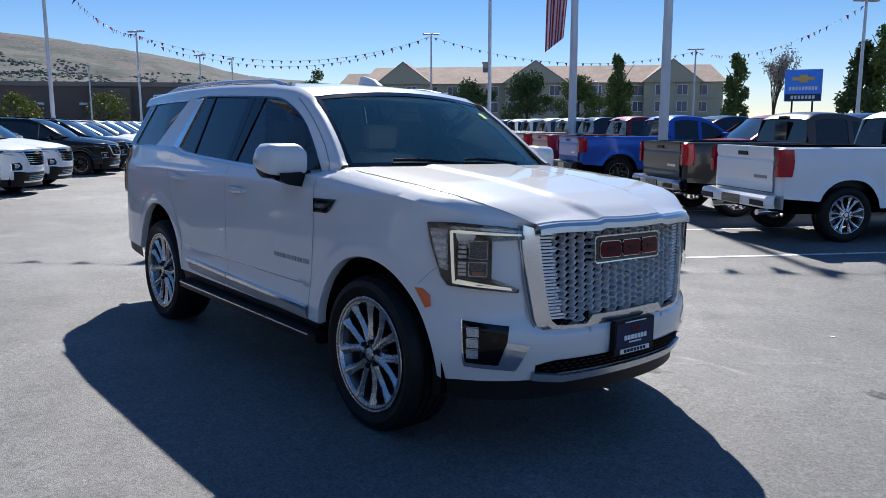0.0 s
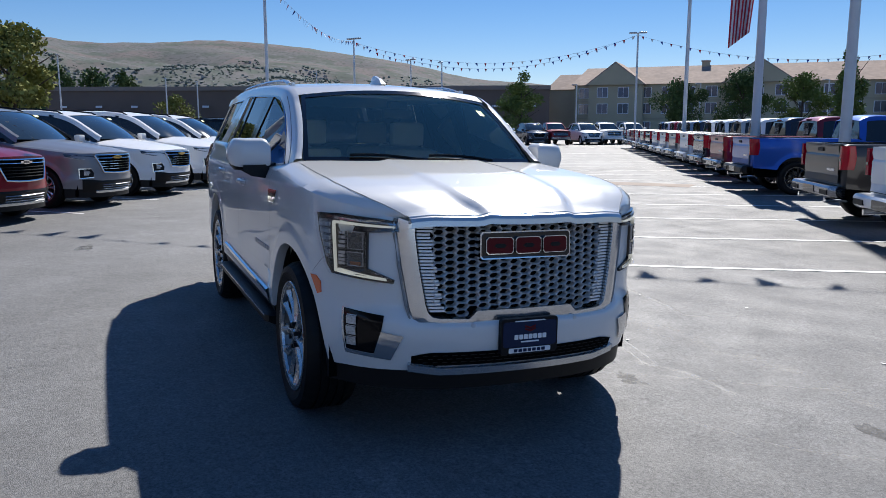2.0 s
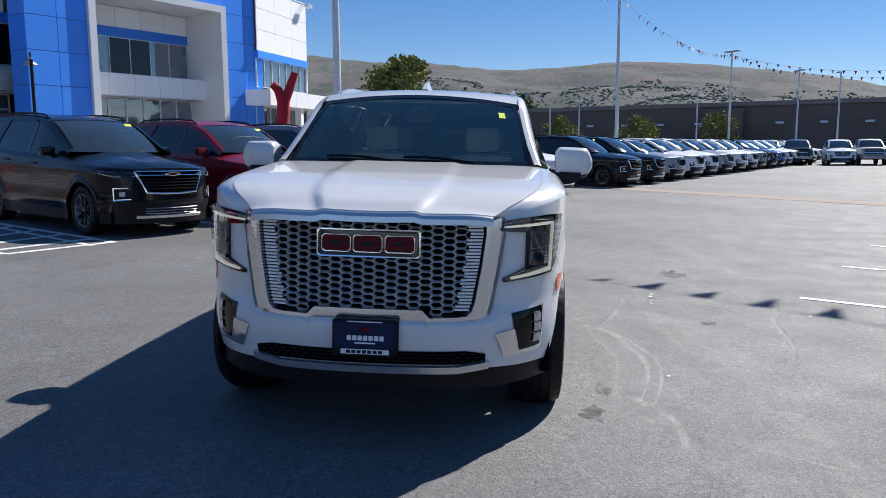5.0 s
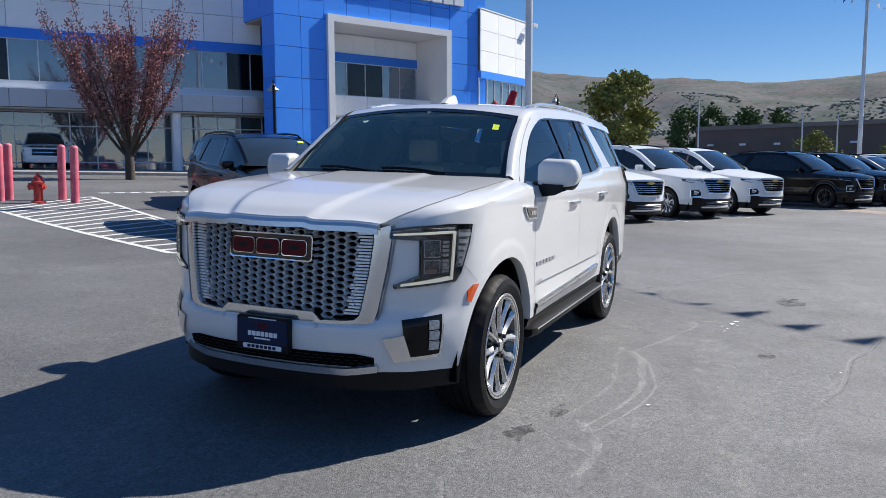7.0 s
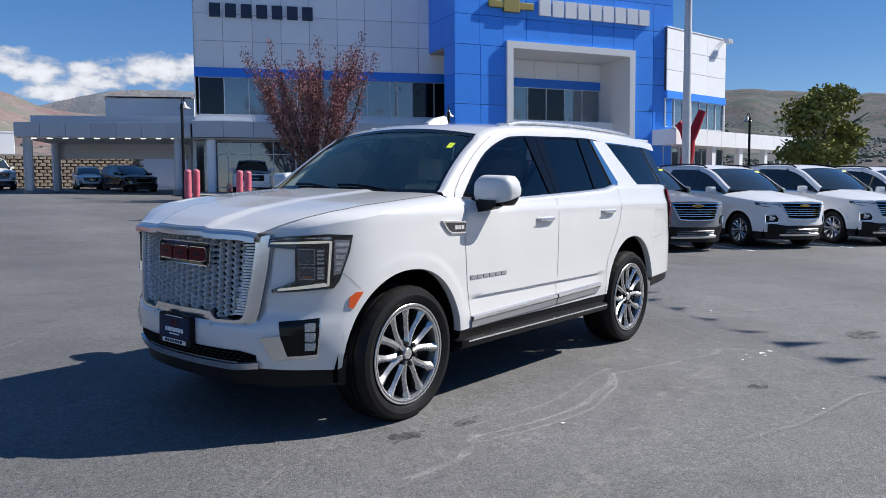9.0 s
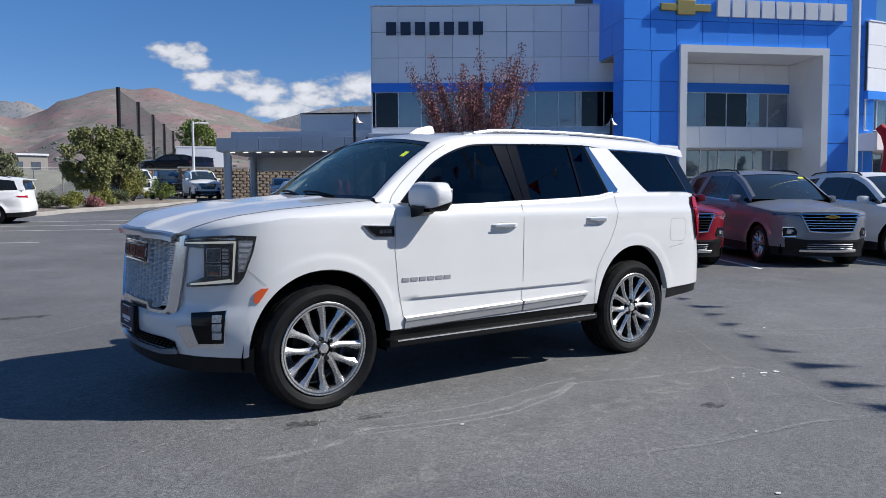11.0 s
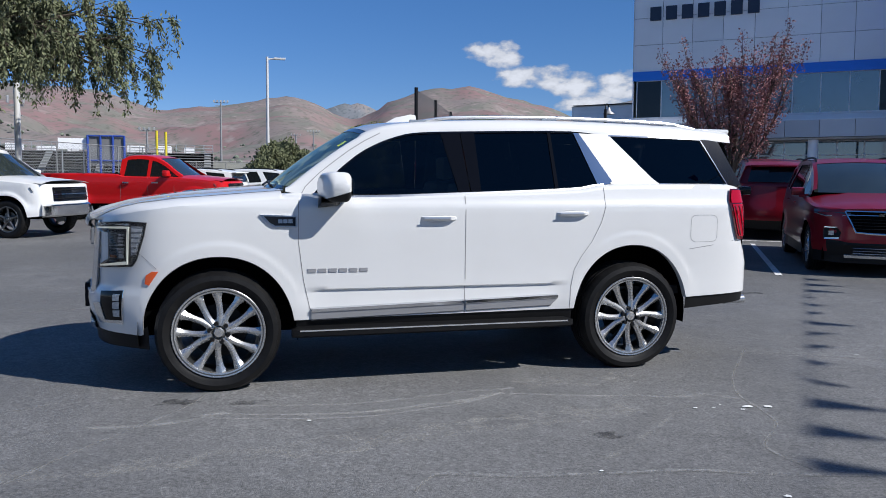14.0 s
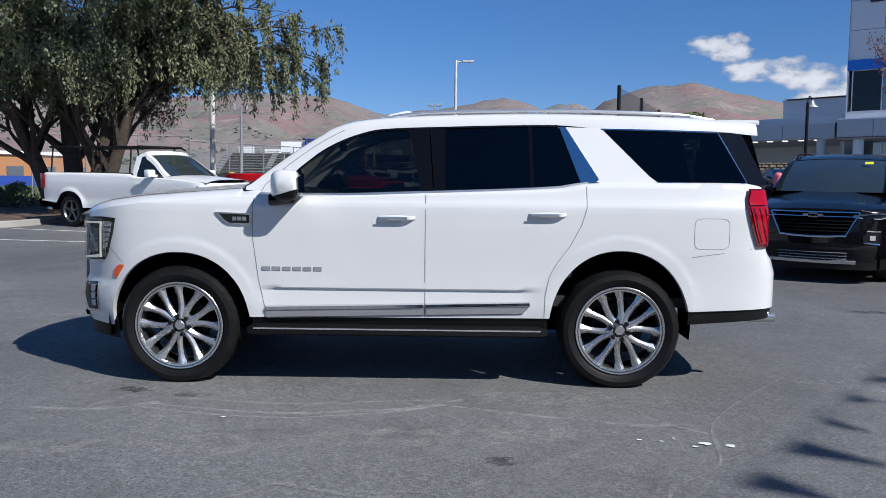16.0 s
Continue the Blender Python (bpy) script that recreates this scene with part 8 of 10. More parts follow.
# ---- the distance: hills, store, hotel ----
def hill_material(name, base, red, green, scale):
    m = bpy.data.materials.new(name)
    m.use_nodes = True
    nt = m.node_tree
    b = nt.nodes["Principled BSDF"]
    b.inputs["Roughness"].default_value = 0.95
    b.inputs["Specular IOR Level"].default_value = 0.1
    tc = nt.nodes.new("ShaderNodeTexCoord")
    prev = None
    for col, sc, lo, hi in ((red, scale, 0.46, 0.60), (green, scale * 2.3, 0.48, 0.62), (tuple(c * 0.74 for c in green), scale * 17, 0.52, 0.68), (tuple(min(1, c * 1.3) for c in base), scale * 7, 0.58, 0.72)):
        n = nt.nodes.new("ShaderNodeTexNoise")
        n.inputs["Scale"].default_value = sc
        n.inputs["Detail"].default_value = 8.0
        nt.links.new(tc.outputs["Object"], n.inputs["Vector"])
        r = nt.nodes.new("ShaderNodeMapRange")
        r.inputs["From Min"].default_value = lo
        r.inputs["From Max"].default_value = hi
        nt.links.new(n.outputs["Fac"], r.inputs["Value"])
        mx = nt.nodes.new("ShaderNodeMix")
        mx.data_type = "RGBA"
        nt.links.new(r.outputs[0], mx.inputs["Factor"])
        if prev is None:
            mx.inputs[6].default_value = (*base, 1)
        else:
            nt.links.new(prev, mx.inputs[6])
        mx.inputs[7].default_value = (*col, 1)
        prev = mx.outputs[2]
    nt.links.new(prev, b.inputs["Base Color"])
    return m


# distance haze is put into these base colours, most in the far ridge
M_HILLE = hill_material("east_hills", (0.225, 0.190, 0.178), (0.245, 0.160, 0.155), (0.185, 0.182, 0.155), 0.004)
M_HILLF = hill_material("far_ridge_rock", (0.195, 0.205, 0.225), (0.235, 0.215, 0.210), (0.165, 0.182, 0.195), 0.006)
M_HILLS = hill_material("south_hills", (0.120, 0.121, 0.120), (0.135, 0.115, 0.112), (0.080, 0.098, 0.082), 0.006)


def hills(name, ridge, az0, az1, near, far, mat, label, rough=1.0, shelf=0.35, steps=150, rows=26):
    """A range of hills, its skyline given as (azimuth, elevation) in degrees; gives the surface back."""
    f = curve(sorted(ridge))

    def surface(az, u):
        a = radians(az)
        H = far * math.tan(radians(f(az)))
        r = lerp(near, far, u)
        h = H * (shelf * u + (1 - shelf) * u ** 2.0)
        p = Vector((r * math.cos(a), r * math.sin(a), 0))
        w = math.sin(math.pi * min(1, u)) ** 0.8
        h += rough * w * H * 0.22 * noise.noise(p * 0.0035) + rough * w * H * 0.10 * noise.noise(p * 0.010 + Vector((7, 0, 0)))
        h += rough * H * 0.012 * noise.noise(p * 0.03) * (0.4 + u)
        h = min(h, r * math.tan(radians(f(az))) * (0.55 + 0.45 * u) if u < 0.98 else h)
        return Vector((p.x, p.y, h + 0.3))
    b = bmesh.new()
    grid = []
    for i in range(steps + 1):
        az = lerp(az0, az1, i / steps)
        col = [surface(az, k / rows) for k in range(rows + 1)]
        col.append(Vector((far * 1.15 * math.cos(radians(az)), far * 1.15 * math.sin(radians(az)), col[-1].z * 0.6)))
        grid.append(col)
    loft(b, grid)
    tagged(part(name, b, mat, smooth=True, angle=180), label, "hills", kind="structure")
    return surface


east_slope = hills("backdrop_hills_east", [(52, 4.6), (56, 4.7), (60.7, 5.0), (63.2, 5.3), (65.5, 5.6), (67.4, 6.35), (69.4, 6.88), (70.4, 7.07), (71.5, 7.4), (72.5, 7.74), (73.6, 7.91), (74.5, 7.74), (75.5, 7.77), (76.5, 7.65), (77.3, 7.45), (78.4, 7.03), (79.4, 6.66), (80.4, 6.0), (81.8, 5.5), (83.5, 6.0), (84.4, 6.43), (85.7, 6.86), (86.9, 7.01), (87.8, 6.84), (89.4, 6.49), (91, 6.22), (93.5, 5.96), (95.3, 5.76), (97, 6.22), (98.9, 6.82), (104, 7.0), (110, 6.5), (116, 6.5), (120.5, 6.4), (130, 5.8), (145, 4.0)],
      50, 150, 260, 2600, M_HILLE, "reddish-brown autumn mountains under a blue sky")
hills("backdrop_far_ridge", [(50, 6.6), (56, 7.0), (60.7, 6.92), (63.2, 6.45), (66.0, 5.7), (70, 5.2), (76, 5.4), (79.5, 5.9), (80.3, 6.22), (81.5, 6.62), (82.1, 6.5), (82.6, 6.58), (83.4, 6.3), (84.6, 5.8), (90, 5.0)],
      50, 90, 2950, 3400, M_HILLF, "rocky ridge far behind the mountains, coloured blue-grey for haze", rough=0.6, steps=90, rows=10)
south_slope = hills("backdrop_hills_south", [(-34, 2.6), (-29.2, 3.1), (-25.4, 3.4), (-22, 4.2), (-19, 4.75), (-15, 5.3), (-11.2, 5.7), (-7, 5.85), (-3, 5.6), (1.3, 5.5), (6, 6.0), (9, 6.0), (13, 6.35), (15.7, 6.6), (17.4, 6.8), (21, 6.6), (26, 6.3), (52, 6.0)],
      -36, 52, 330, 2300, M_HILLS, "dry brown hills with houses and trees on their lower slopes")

# the green is paled in the colour itself to give the look of haze
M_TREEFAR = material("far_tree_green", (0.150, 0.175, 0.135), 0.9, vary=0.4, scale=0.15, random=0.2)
M_HOUSE = material("far_house", (0.42, 0.38, 0.34), 0.8, vary=0.2, scale=0.05)
# trees and houses on the slopes
ICO = bmesh.new()
bmesh.ops.create_icosphere(ICO, subdivisions=1, radius=1.0)
ICO_V = np.array([v.co[:] for v in ICO.verts])
ICO_F = np.array([[v.index for v in f.verts] for f in ICO.faces])
ICO.free()
BOX_V = np.array([(x, y, z) for x in (-1, 1) for y in (-1, 1) for z in (-1, 1)], float)
BOX_F = np.array([(0, 1, 3, 2), (4, 6, 7, 5), (0, 4, 5, 1), (2, 3, 7, 6), (0, 2, 6, 4), (1, 5, 7, 3)])


def clumps(name, spots, shape, faces, mat, label, category, rough):
    """Many small forms of one kind, each at its spot (x, y, z, rx, ry, rz)."""
    rs = np.random.RandomState(len(spots))
    vs, fs = [], []
    for k, p in enumerate(spots):
        v = shape * (1 + rough * rs.uniform(-1, 1, (len(shape), 1)))
        vs.append(v * np.array(p[3:]) + np.array(p[:3]))
        fs.append(faces + k * len(shape))
    me = bpy.data.meshes.new(name)
    me.from_pydata(np.concatenate(vs).tolist(), [], np.concatenate(fs).tolist())
    me.materials.append(mat)
    return tagged(new(name, me), label, category, kind="stuff")


wood, homes = [], []
for i in range(34000):
    az, u = random.uniform(-34, 40), random.random() ** 1.5 * 0.62
    if noise.noise(Vector((az * 0.5, u * 14, 2))) + 0.35 * random.random() < u * 1.2 - 0.35:
        continue
    c = south_slope(az, u)
    s = lerp(0.3, 0.8, random.random()) * (1.0 + 2.6 * u)
    if i % 23 == 0:
        homes.append((c.x, c.y, c.z + s * 0.6, s * 1.3, s * 1.3, s))
    else:
        wood.append((c.x, c.y, c.z + s * 0.6, s * 1.5, s * 1.5, s * random.uniform(0.8, 1.3)))
clumps("hillside_trees", wood, ICO_V, ICO_F, M_TREEFAR, "scattered green trees on the hillside, paled in colour for haze", "trees", 0.35)
clumps("hillside_houses", homes, BOX_V, BOX_F, M_HOUSE, "small pale houses scattered on the hillside", "houses", 0.0)
wood = []
for i in range(2600):
    az, u = random.uniform(56, 130), random.random() ** 1.8 * 0.35
    c = east_slope(az, u)
    s = lerp(0.5, 1.3, random.random()) * (1.0 + 2 * u)
    wood.append((c.x, c.y, c.z + s * 0.6, s * 1.4, s * 1.4, s))
clumps("hillside_trees", wood, ICO_V, ICO_F, M_TREEFAR, "scattered green trees on the hillside, paled in colour for haze", "trees", 0.35)

# long brown store
M_BROWNW = material("brown_store_wall", (0.17, 0.125, 0.10), 0.9, vary=0.08, scale=0.3, random=0.05)
store = thing("store", Matrix.Identity(4), "long low brown big-box store", "building")


def wall_run(p, q, z0, z1, mat, parent, name, thick=4.0):
    p, q = Vector(p), Vector(q)
    d = (q - p).normalized()
    n = Vector((d.y, -d.x))
    if n.dot(p) < 0:
        n = -n
    b = bmesh.new()
    a = [p, q, q + n * thick, p + n * thick]
    lo = [b.verts.new((v.x, v.y, z0)) for v in a]
    hi = [b.verts.new((v.x, v.y, z1)) for v in a]
    for i in range(4):
        b.faces.new([lo[i], lo[(i + 1) % 4], hi[(i + 1) % 4], hi[i]])
    b.faces.new(hi)
    bmesh.ops.recalc_face_normals(b, faces=b.faces)
    return part(name, b, mat, parent)


sp, sq = Vector((130, 10)), Vector((97, -59))
wall_run(sp, sq, -0.5, 6.9, M_BROWNW, store, "wall", 30)
wall_run(sp - Vector((0.3, 0)), sq - Vector((0.3, 0)), 6.9, 7.5, material("store_parapet", (0.25, 0.20, 0.165), 0.8, vary=0.05, scale=0.3), store, "parapet", 30)
wall_run(sp.lerp(sq, 0.55) - Vector((1.2, -0.5)), sp.lerp(sq, 0.62) - Vector((1.2, -0.5)), -0.5, 6.6, M_BROWNW, store, "pier", 2)
for i in range(14):
    c = sp.lerp(sq, (i + 0.5) / 14)
    b = bmesh.new()
    box(b, c.x - 0.9, c.x - 0.2, c.y - 0.45, c.y + 0.45, 4.35, 4.65)
    part("wall_lamp", b, M_PWHITE, store)

# hotel
M_STUCCO = material("tan_stucco", (0.46, 0.40, 0.27), 0.9, vary=0.07, scale=0.4, random=0.0)
M_STUCCO2 = material("cream_stucco", (0.42, 0.36, 0.25), 0.9, vary=0.06, scale=0.4)
M_ROOFH = material("brown_shingle", (0.36, 0.265, 0.205), 0.9, vary=0.15, scale=1.5, second=(0.28, 0.21, 0.165), second_scale=0.5, second_amount=0.7)
M_HWIN = material("hotel_window", (0.10, 0.12, 0.15), 0.1, vary=0.4, scale=0.3, spec=0.8)
HL, HR = Vector((103, -62)), Vector((61, -103))
hd = (HR - HL).normalized()
hot = thing("hotel", Matrix(((hd.x, hd.y, 0, HL.x), (hd.y, -hd.x, 0, HL.y), (0, 0, 1, 0), (0, 0, 0, 1))) if False else pose(HL.x, HL.y, 0, 0, 0, math.degrees(math.atan2(hd.y, hd.x))),
            "three-storey tan stucco hotel with brown shingle roof", "building")
L = (HR - HL).length
# local x runs along the front; the front looks along -y when the car lot lies on that side
fs = 1.0 if (pose(0, 0, 0, 0, 0, math.degrees(math.atan2(hd.y, hd.x))) @ Vector((0, 1, 0))).dot(Vector((HL.x, HL.y, 0))) > 0 else -1.0


def hbox(name, x0, x1, y0, y1, z0, z1, mat, parent=hot):
    b = bmesh.new()
    box(b, x0, x1, min(y0 * fs, y1 * fs), max(y0 * fs, y1 * fs), z0, z1)
    return part(name, b, mat, parent)


hbox("wall", 4.5, L, 0, 14, -0.5, 7.9, M_STUCCO)
hbox("wall", 0, 4.5, 2.0, 12, -0.5, 7.4, M_STUCCO2)


def gable(x0, x1, y0, y1, z0, z1, along, parent=hot, name="roof", mat=None):
    """A pitched roof; along x or towards the front."""
    b = bmesh.new()
    o = 0.5
    if along == "x":
        ym = (y0 + y1) / 2
        pts = [(x0 - o, y0 - o, z0), (x1 + o, y0 - o, z0), (x1 + o, y1 + o, z0), (x0 - o, y1 + o, z0), (x0 + 0.5, ym, z1), (x1 - 0.5, ym, z1)]
        fcs = [(0, 1, 5, 4), (2, 3, 4, 5), (0, 4, 3), (1, 2, 5), (0, 3, 2, 1)]
    else:
        xm = (x0 + x1) / 2
        pts = [(x0 - o, y0 - o, z0), (x1 + o, y0 - o, z0), (x1 + o, y1, z0), (x0 - o, y1, z0), (xm, y0 - o, z1), (xm, y1, z1)]
        fcs = [(0, 4, 5, 3), (1, 2, 5, 4), (0, 1, 4), (2, 3, 5), (0, 3, 2, 1)]
    vs = [b.verts.new((p[0], p[1] * fs, p[2])) for p in pts]
    for q in fcs:
        b.faces.new([vs[i] for i in q])
    bmesh.ops.recalc_face_normals(b, faces=b.faces)
    return part(name, b, mat or M_ROOFH, parent)


gable(4.5, L, 0, 14, 7.7, 10.7, "x")
gable(0, 4.5, 2.0, 12, 7.2, 9.8, "x")
for xc, w in ((11.0, 8.0), (31.0, 9.0), (51.0, 8.0)):
    hbox("bay", xc - w / 2, xc + w / 2, -1.5, 2, -0.5, 7.7, M_STUCCO)
    gable(xc - w / 2, xc + w / 2, -1.5, 6, 7.6, 11.0, "y")
    b = bmesh.new()
    vs = [b.verts.new((p[0], p[1] * fs, p[2])) for p in ((xc - w / 2 - 0.3, -2.02, 7.6), (xc + w / 2 + 0.3, -2.02, 7.6), (xc, -2.02, 10.75))]
    b.faces.new(vs)
    part("gable_end", b, M_STUCCO, hot)
hbox("chimney", 22.6, 23.7, 6.4, 7.4, 9.5, 11.2, M_STUCCO2)
hbox("chimney_cap", 22.5, 23.8, 6.3, 7.5, 11.2, 11.4, M_ROOFH)
hbox("floor_band", 4.4, L, -0.08, 0, 2.55, 2.75, M_STUCCO2)
hbox("floor_band", 4.4, L, -0.08, 0, 5.15, 5.35, M_STUCCO2)
wx = 6.0
nwin = 0
while wx < L - 2:
    bay = any(abs(wx - xc) < w / 2 + 0.2 for xc, w in ((11.0, 8.0), (31.0, 9.0), (51.0, 8.0)))
    yy = -1.56 if bay else -0.06
    for z in (0.7, 3.4, 5.8):
        wdw = new("window")
        wdw.empty_display_size = 0.1
        wdw.parent = hot
        wdw.matrix_basis = pose(wx, yy * fs, z)
        b = bmesh.new()
        box(b, -0.75, 0.75, -0.03, 0.03, 0, 1.4)
        part("pane", b, M_HWIN, wdw)
        b = bmesh.new()
        for a in ((-0.82, -0.73, 0, 1.4), (0.73, 0.82, 0, 1.4), (-0.82, 0.82, -0.08, 0.0), (-0.82, 0.82, 1.4, 1.48), (-0.03, 0.03, 0, 1.4)):
            box(b, a[0], a[1], -0.07, 0.07, a[2], a[3])
        part("frame", b, M_PWHITE, wdw)
    wx += 3.1

# ---- trees ----
M_BARK = material("bark", (0.075, 0.058, 0.045), 0.95, vary=0.3, scale=8, bump=0.6, bump_scale=18)
M_LEAFG = material("green_leaf", (0.125, 0.175, 0.05), 0.8, vary=0.35, scale=0.9, spec=0.12, second=(0.16, 0.16, 0.04), second_scale=0.7, second_amount=0.35)
M_LEAFO = material("olive_leaf", (0.150, 0.165, 0.090), 0.6, vary=0.35, scale=0.9, spec=0.3, second=(0.075, 0.088, 0.042), second_scale=0.6, second_amount=0.6)
M_LEAFV = material("olive_green_leaf", (0.195, 0.205, 0.085), 0.75, vary=0.3, scale=0.9, spec=0.15, second=(0.14, 0.155, 0.060), second_scale=0.8, second_amount=0.5)
M_LEAFW = material("grey_green_leaf", (0.155, 0.170, 0.092), 0.7, vary=0.3, scale=0.9, spec=0.2, second=(0.085, 0.100, 0.050), second_scale=0.6, second_amount=0.6)
M_LEAFD = material("dark_green_leaf", (0.085, 0.125, 0.045), 0.8, vary=0.35, scale=0.8, spec=0.12)
M_LEAFR = material("russet_leaf", (0.25, 0.110, 0.112), 0.8, vary=0.4, scale=1.2, spec=0.12, second=(0.33, 0.185, 0.165), second_scale=0.9, second_amount=0.7)
M_LEAFY = material("yellow_green_leaf", (0.21, 0.215, 0.06), 0.8, vary=0.3, scale=0.9, spec=0.12)
M_LEAFB = material("bare_pale_twig", (0.30, 0.27, 0.22), 0.8, vary=0.3, scale=0.6)


class Foliage:
    """Leaf blades gathered as plain lists and turned into one mesh."""

    def __init__(self):
        self.v, self.n = [], 0

    def object(self, name, mat, parent):
        me = bpy.data.meshes.new(name)
        v = np.concatenate(self.v)
        me.from_pydata(v.tolist(), [], np.arange(len(v)).reshape(-1, 4).tolist())
        me.materials.append(mat)
        ob = new(name, me)
        ob.parent = parent
        return ob


def leaves(b, rng, centre, r, n, size, droop=0.0, squash=1.0, long=1.0):
    """Small leaf blades scattered in a clump."""
    if n < 1:
        return
    rs = np.random.RandomState(rng.randrange(1 << 30))
    d = rs.normal(size=(n, 3))
    d *= (rs.uniform(0, 1, (n, 1)) ** 0.40) / np.linalg.norm(d, axis=1, keepdims=True)
    p = np.array(centre) + d * np.array((r, r, r * squash))
    a = rs.uniform(-1, 1, (n, 3)) - np.array((0, 0, droop))
    a /= np.linalg.norm(a, axis=1, keepdims=True)
    s = np.cross(a, rs.uniform(-1, 1, (n, 3)))
    s /= np.linalg.norm(s, axis=1, keepdims=True)
    w, l = size * rs.uniform(0.5, 1.0, (n, 1)) * 0.5, size * rs.uniform(0.8, 1.4, (n, 1)) * long
    b.v.append(np.stack([p - s * w * 0.3, p + a * l * 0.5 - s * w, p + a * l, p + a * l * 0.5 + s * w], axis=1).reshape(-1, 3))


def limb(b, rng, p, d, length, r0, depth, tips, spread=0.6, bend=0.25, rise=0.15, kids=3):
    """A tapering limb that forks; the tips gather where leaves go."""
    pts = [p.copy()]
    q = p.copy()
    v = d.normalized()
    n = 5
    for i in range(n):
        v = (v + Vector((rng.uniform(-1, 1), rng.uniform(-1, 1), rng.uniform(-1, 1) + rise)) * bend * 0.5).normalized()
        q = q + v * length / n
        pts.append(q.copy())
    tube(b, pts, r0, 6 if depth < 2 else 4, caps=False, r1=r0 * 0.55)
    if depth == 0:
        tips.append((q, v))
        tips.append((pts[3], v))
        return
    for k in range(kids):
        w = (v + Vector((rng.uniform(-1, 1), rng.uniform(-1, 1), rng.uniform(-0.6, 1))) * spread).normalized()
        s = pts[rng.choice((3, 4, 5, 5))]
        limb(b, rng, s, w, length * rng.uniform(0.6, 0.85), r0 * 0.55, depth - 1, tips, spread, bend, rise, kids)


def tree(name, x, y, height, trunk_h, trunk_r, leaf, label, seed, depth=3, spread=0.6, n=26, size=0.10, clump=0.55, limbs=5, up=0.9, z=None, kids=3, droop=0.0, first=None, squash=1.0, long=1.0):
    rng = random.Random(seed)
    t = thing(name, pose(x, y, (ground_z(x, y) if z is None else z)), label, "tree")
    b = bmesh.new()
    tips = []
    tube(b, [(0, 0, -0.2), (0.02, 0.01, trunk_h * 0.5), (0, 0, trunk_h)], trunk_r * 1.15, 10, caps=False, r1=trunk_r * 0.8)
    for k in range(limbs):
        a = 2 * math.pi * (k + rng.uniform(-0.3, 0.3)) / limbs
        d = Vector((math.cos(a) * (1 - up) * 1.6, math.sin(a) * (1 - up) * 1.6, up))
        limb(b, rng, Vector((0, 0, trunk_h * rng.uniform(0.75, 1.0))), d, (first or (height - trunk_h) * 0.42), trunk_r * 0.6, depth - 1, tips, spread, 0.25, 0.2, kids)
    part("trunk", b, M_BARK, t, "rough brown bark", smooth=True)
    b = Foliage()
    for p, v in tips:
        leaves(b, rng, p, clump * rng.uniform(0.7, 1.2), n, size, droop, squash, long)
    b.object("crown", leaf, t)
    return t


def shaped_tree(name, x, y, height, width, leaf, label, seed, base=0.8, form="round", n=2600, size=0.22, z=None, droop=0.2, trunk=0.14, lobes_n=None):
    """A tree whose leaves fill an uneven crown round real limbs."""
    rng = random.Random(seed)
    t = thing(name, pose(x, y, ground_z(x, y) if z is None else z, 0, 0, rng.uniform(0, 360)), label, "tree")
    b = bmesh.new()
    tube(b, [(0, 0, -0.2), (0.03, 0.02, height * 0.3), (0, 0.04, height * 0.62), (0.02, 0, height * 0.9)], trunk, 8, caps=False, r1=trunk * 0.25)
    for k in range(9):
        a = k * 2.4 + rng.uniform(-0.4, 0.4)
        z0 = lerp(base, height * 0.7, k / 9)
        up = 1.6 if form == "column" else 0.7
        d = Vector((math.cos(a), math.sin(a), up)).normalized()
        ln = width * {"column": 0.8, "dome": 0.30}.get(form, 0.55 if lobes_n is None else 0.40)
        tube(b, [Vector((0, 0, z0)), Vector((0, 0, z0)) + d * ln * 0.5 + Vector((0, 0, 0.05)), Vector((0, 0, z0)) + d * ln], trunk * 0.4, 5, caps=False, r1=trunk * 0.1)
    part("trunk", b, M_BARK, t, smooth=True)
    b = Foliage()
    lobes = []
    for k in range(lobes_n or (26 if form == "round" else 34)):
        v = rng.uniform(0.0, 1.0)
        if form == "column":
            r = width * 0.5 * (0.25 + 0.75 * math.sin(math.pi * min(1, 0.12 + v * 0.86)) ** 0.7) * (1 - 0.55 * v)
        elif form == "dome":
            r = width * 0.44 * math.sqrt(max(0.0, 1 - v * v * 0.92))
        else:
            r = width * 0.5 * math.sin(math.pi * min(1, 0.14 + v * 0.80)) ** 0.8
        a = rng.uniform(0, 2 * math.pi)
        q = math.sqrt(rng.uniform(0.15, 1.0))
        lobes.append((Vector((math.cos(a) * r * q, math.sin(a) * r * q, lerp(base, height * 0.97, v))), width * rng.uniform(0.13, 0.24) * {"column": 0.75, "dome": 0.55}.get(form, 1.0 if lobes_n is None else 0.75)))
    per = n // len(lobes)
    for c, r in lobes:
        leaves(b, rng, c, r, per, size, droop, 1.6 if form == "column" else 0.9)
    b.object("crown", leaf, t)
    return t


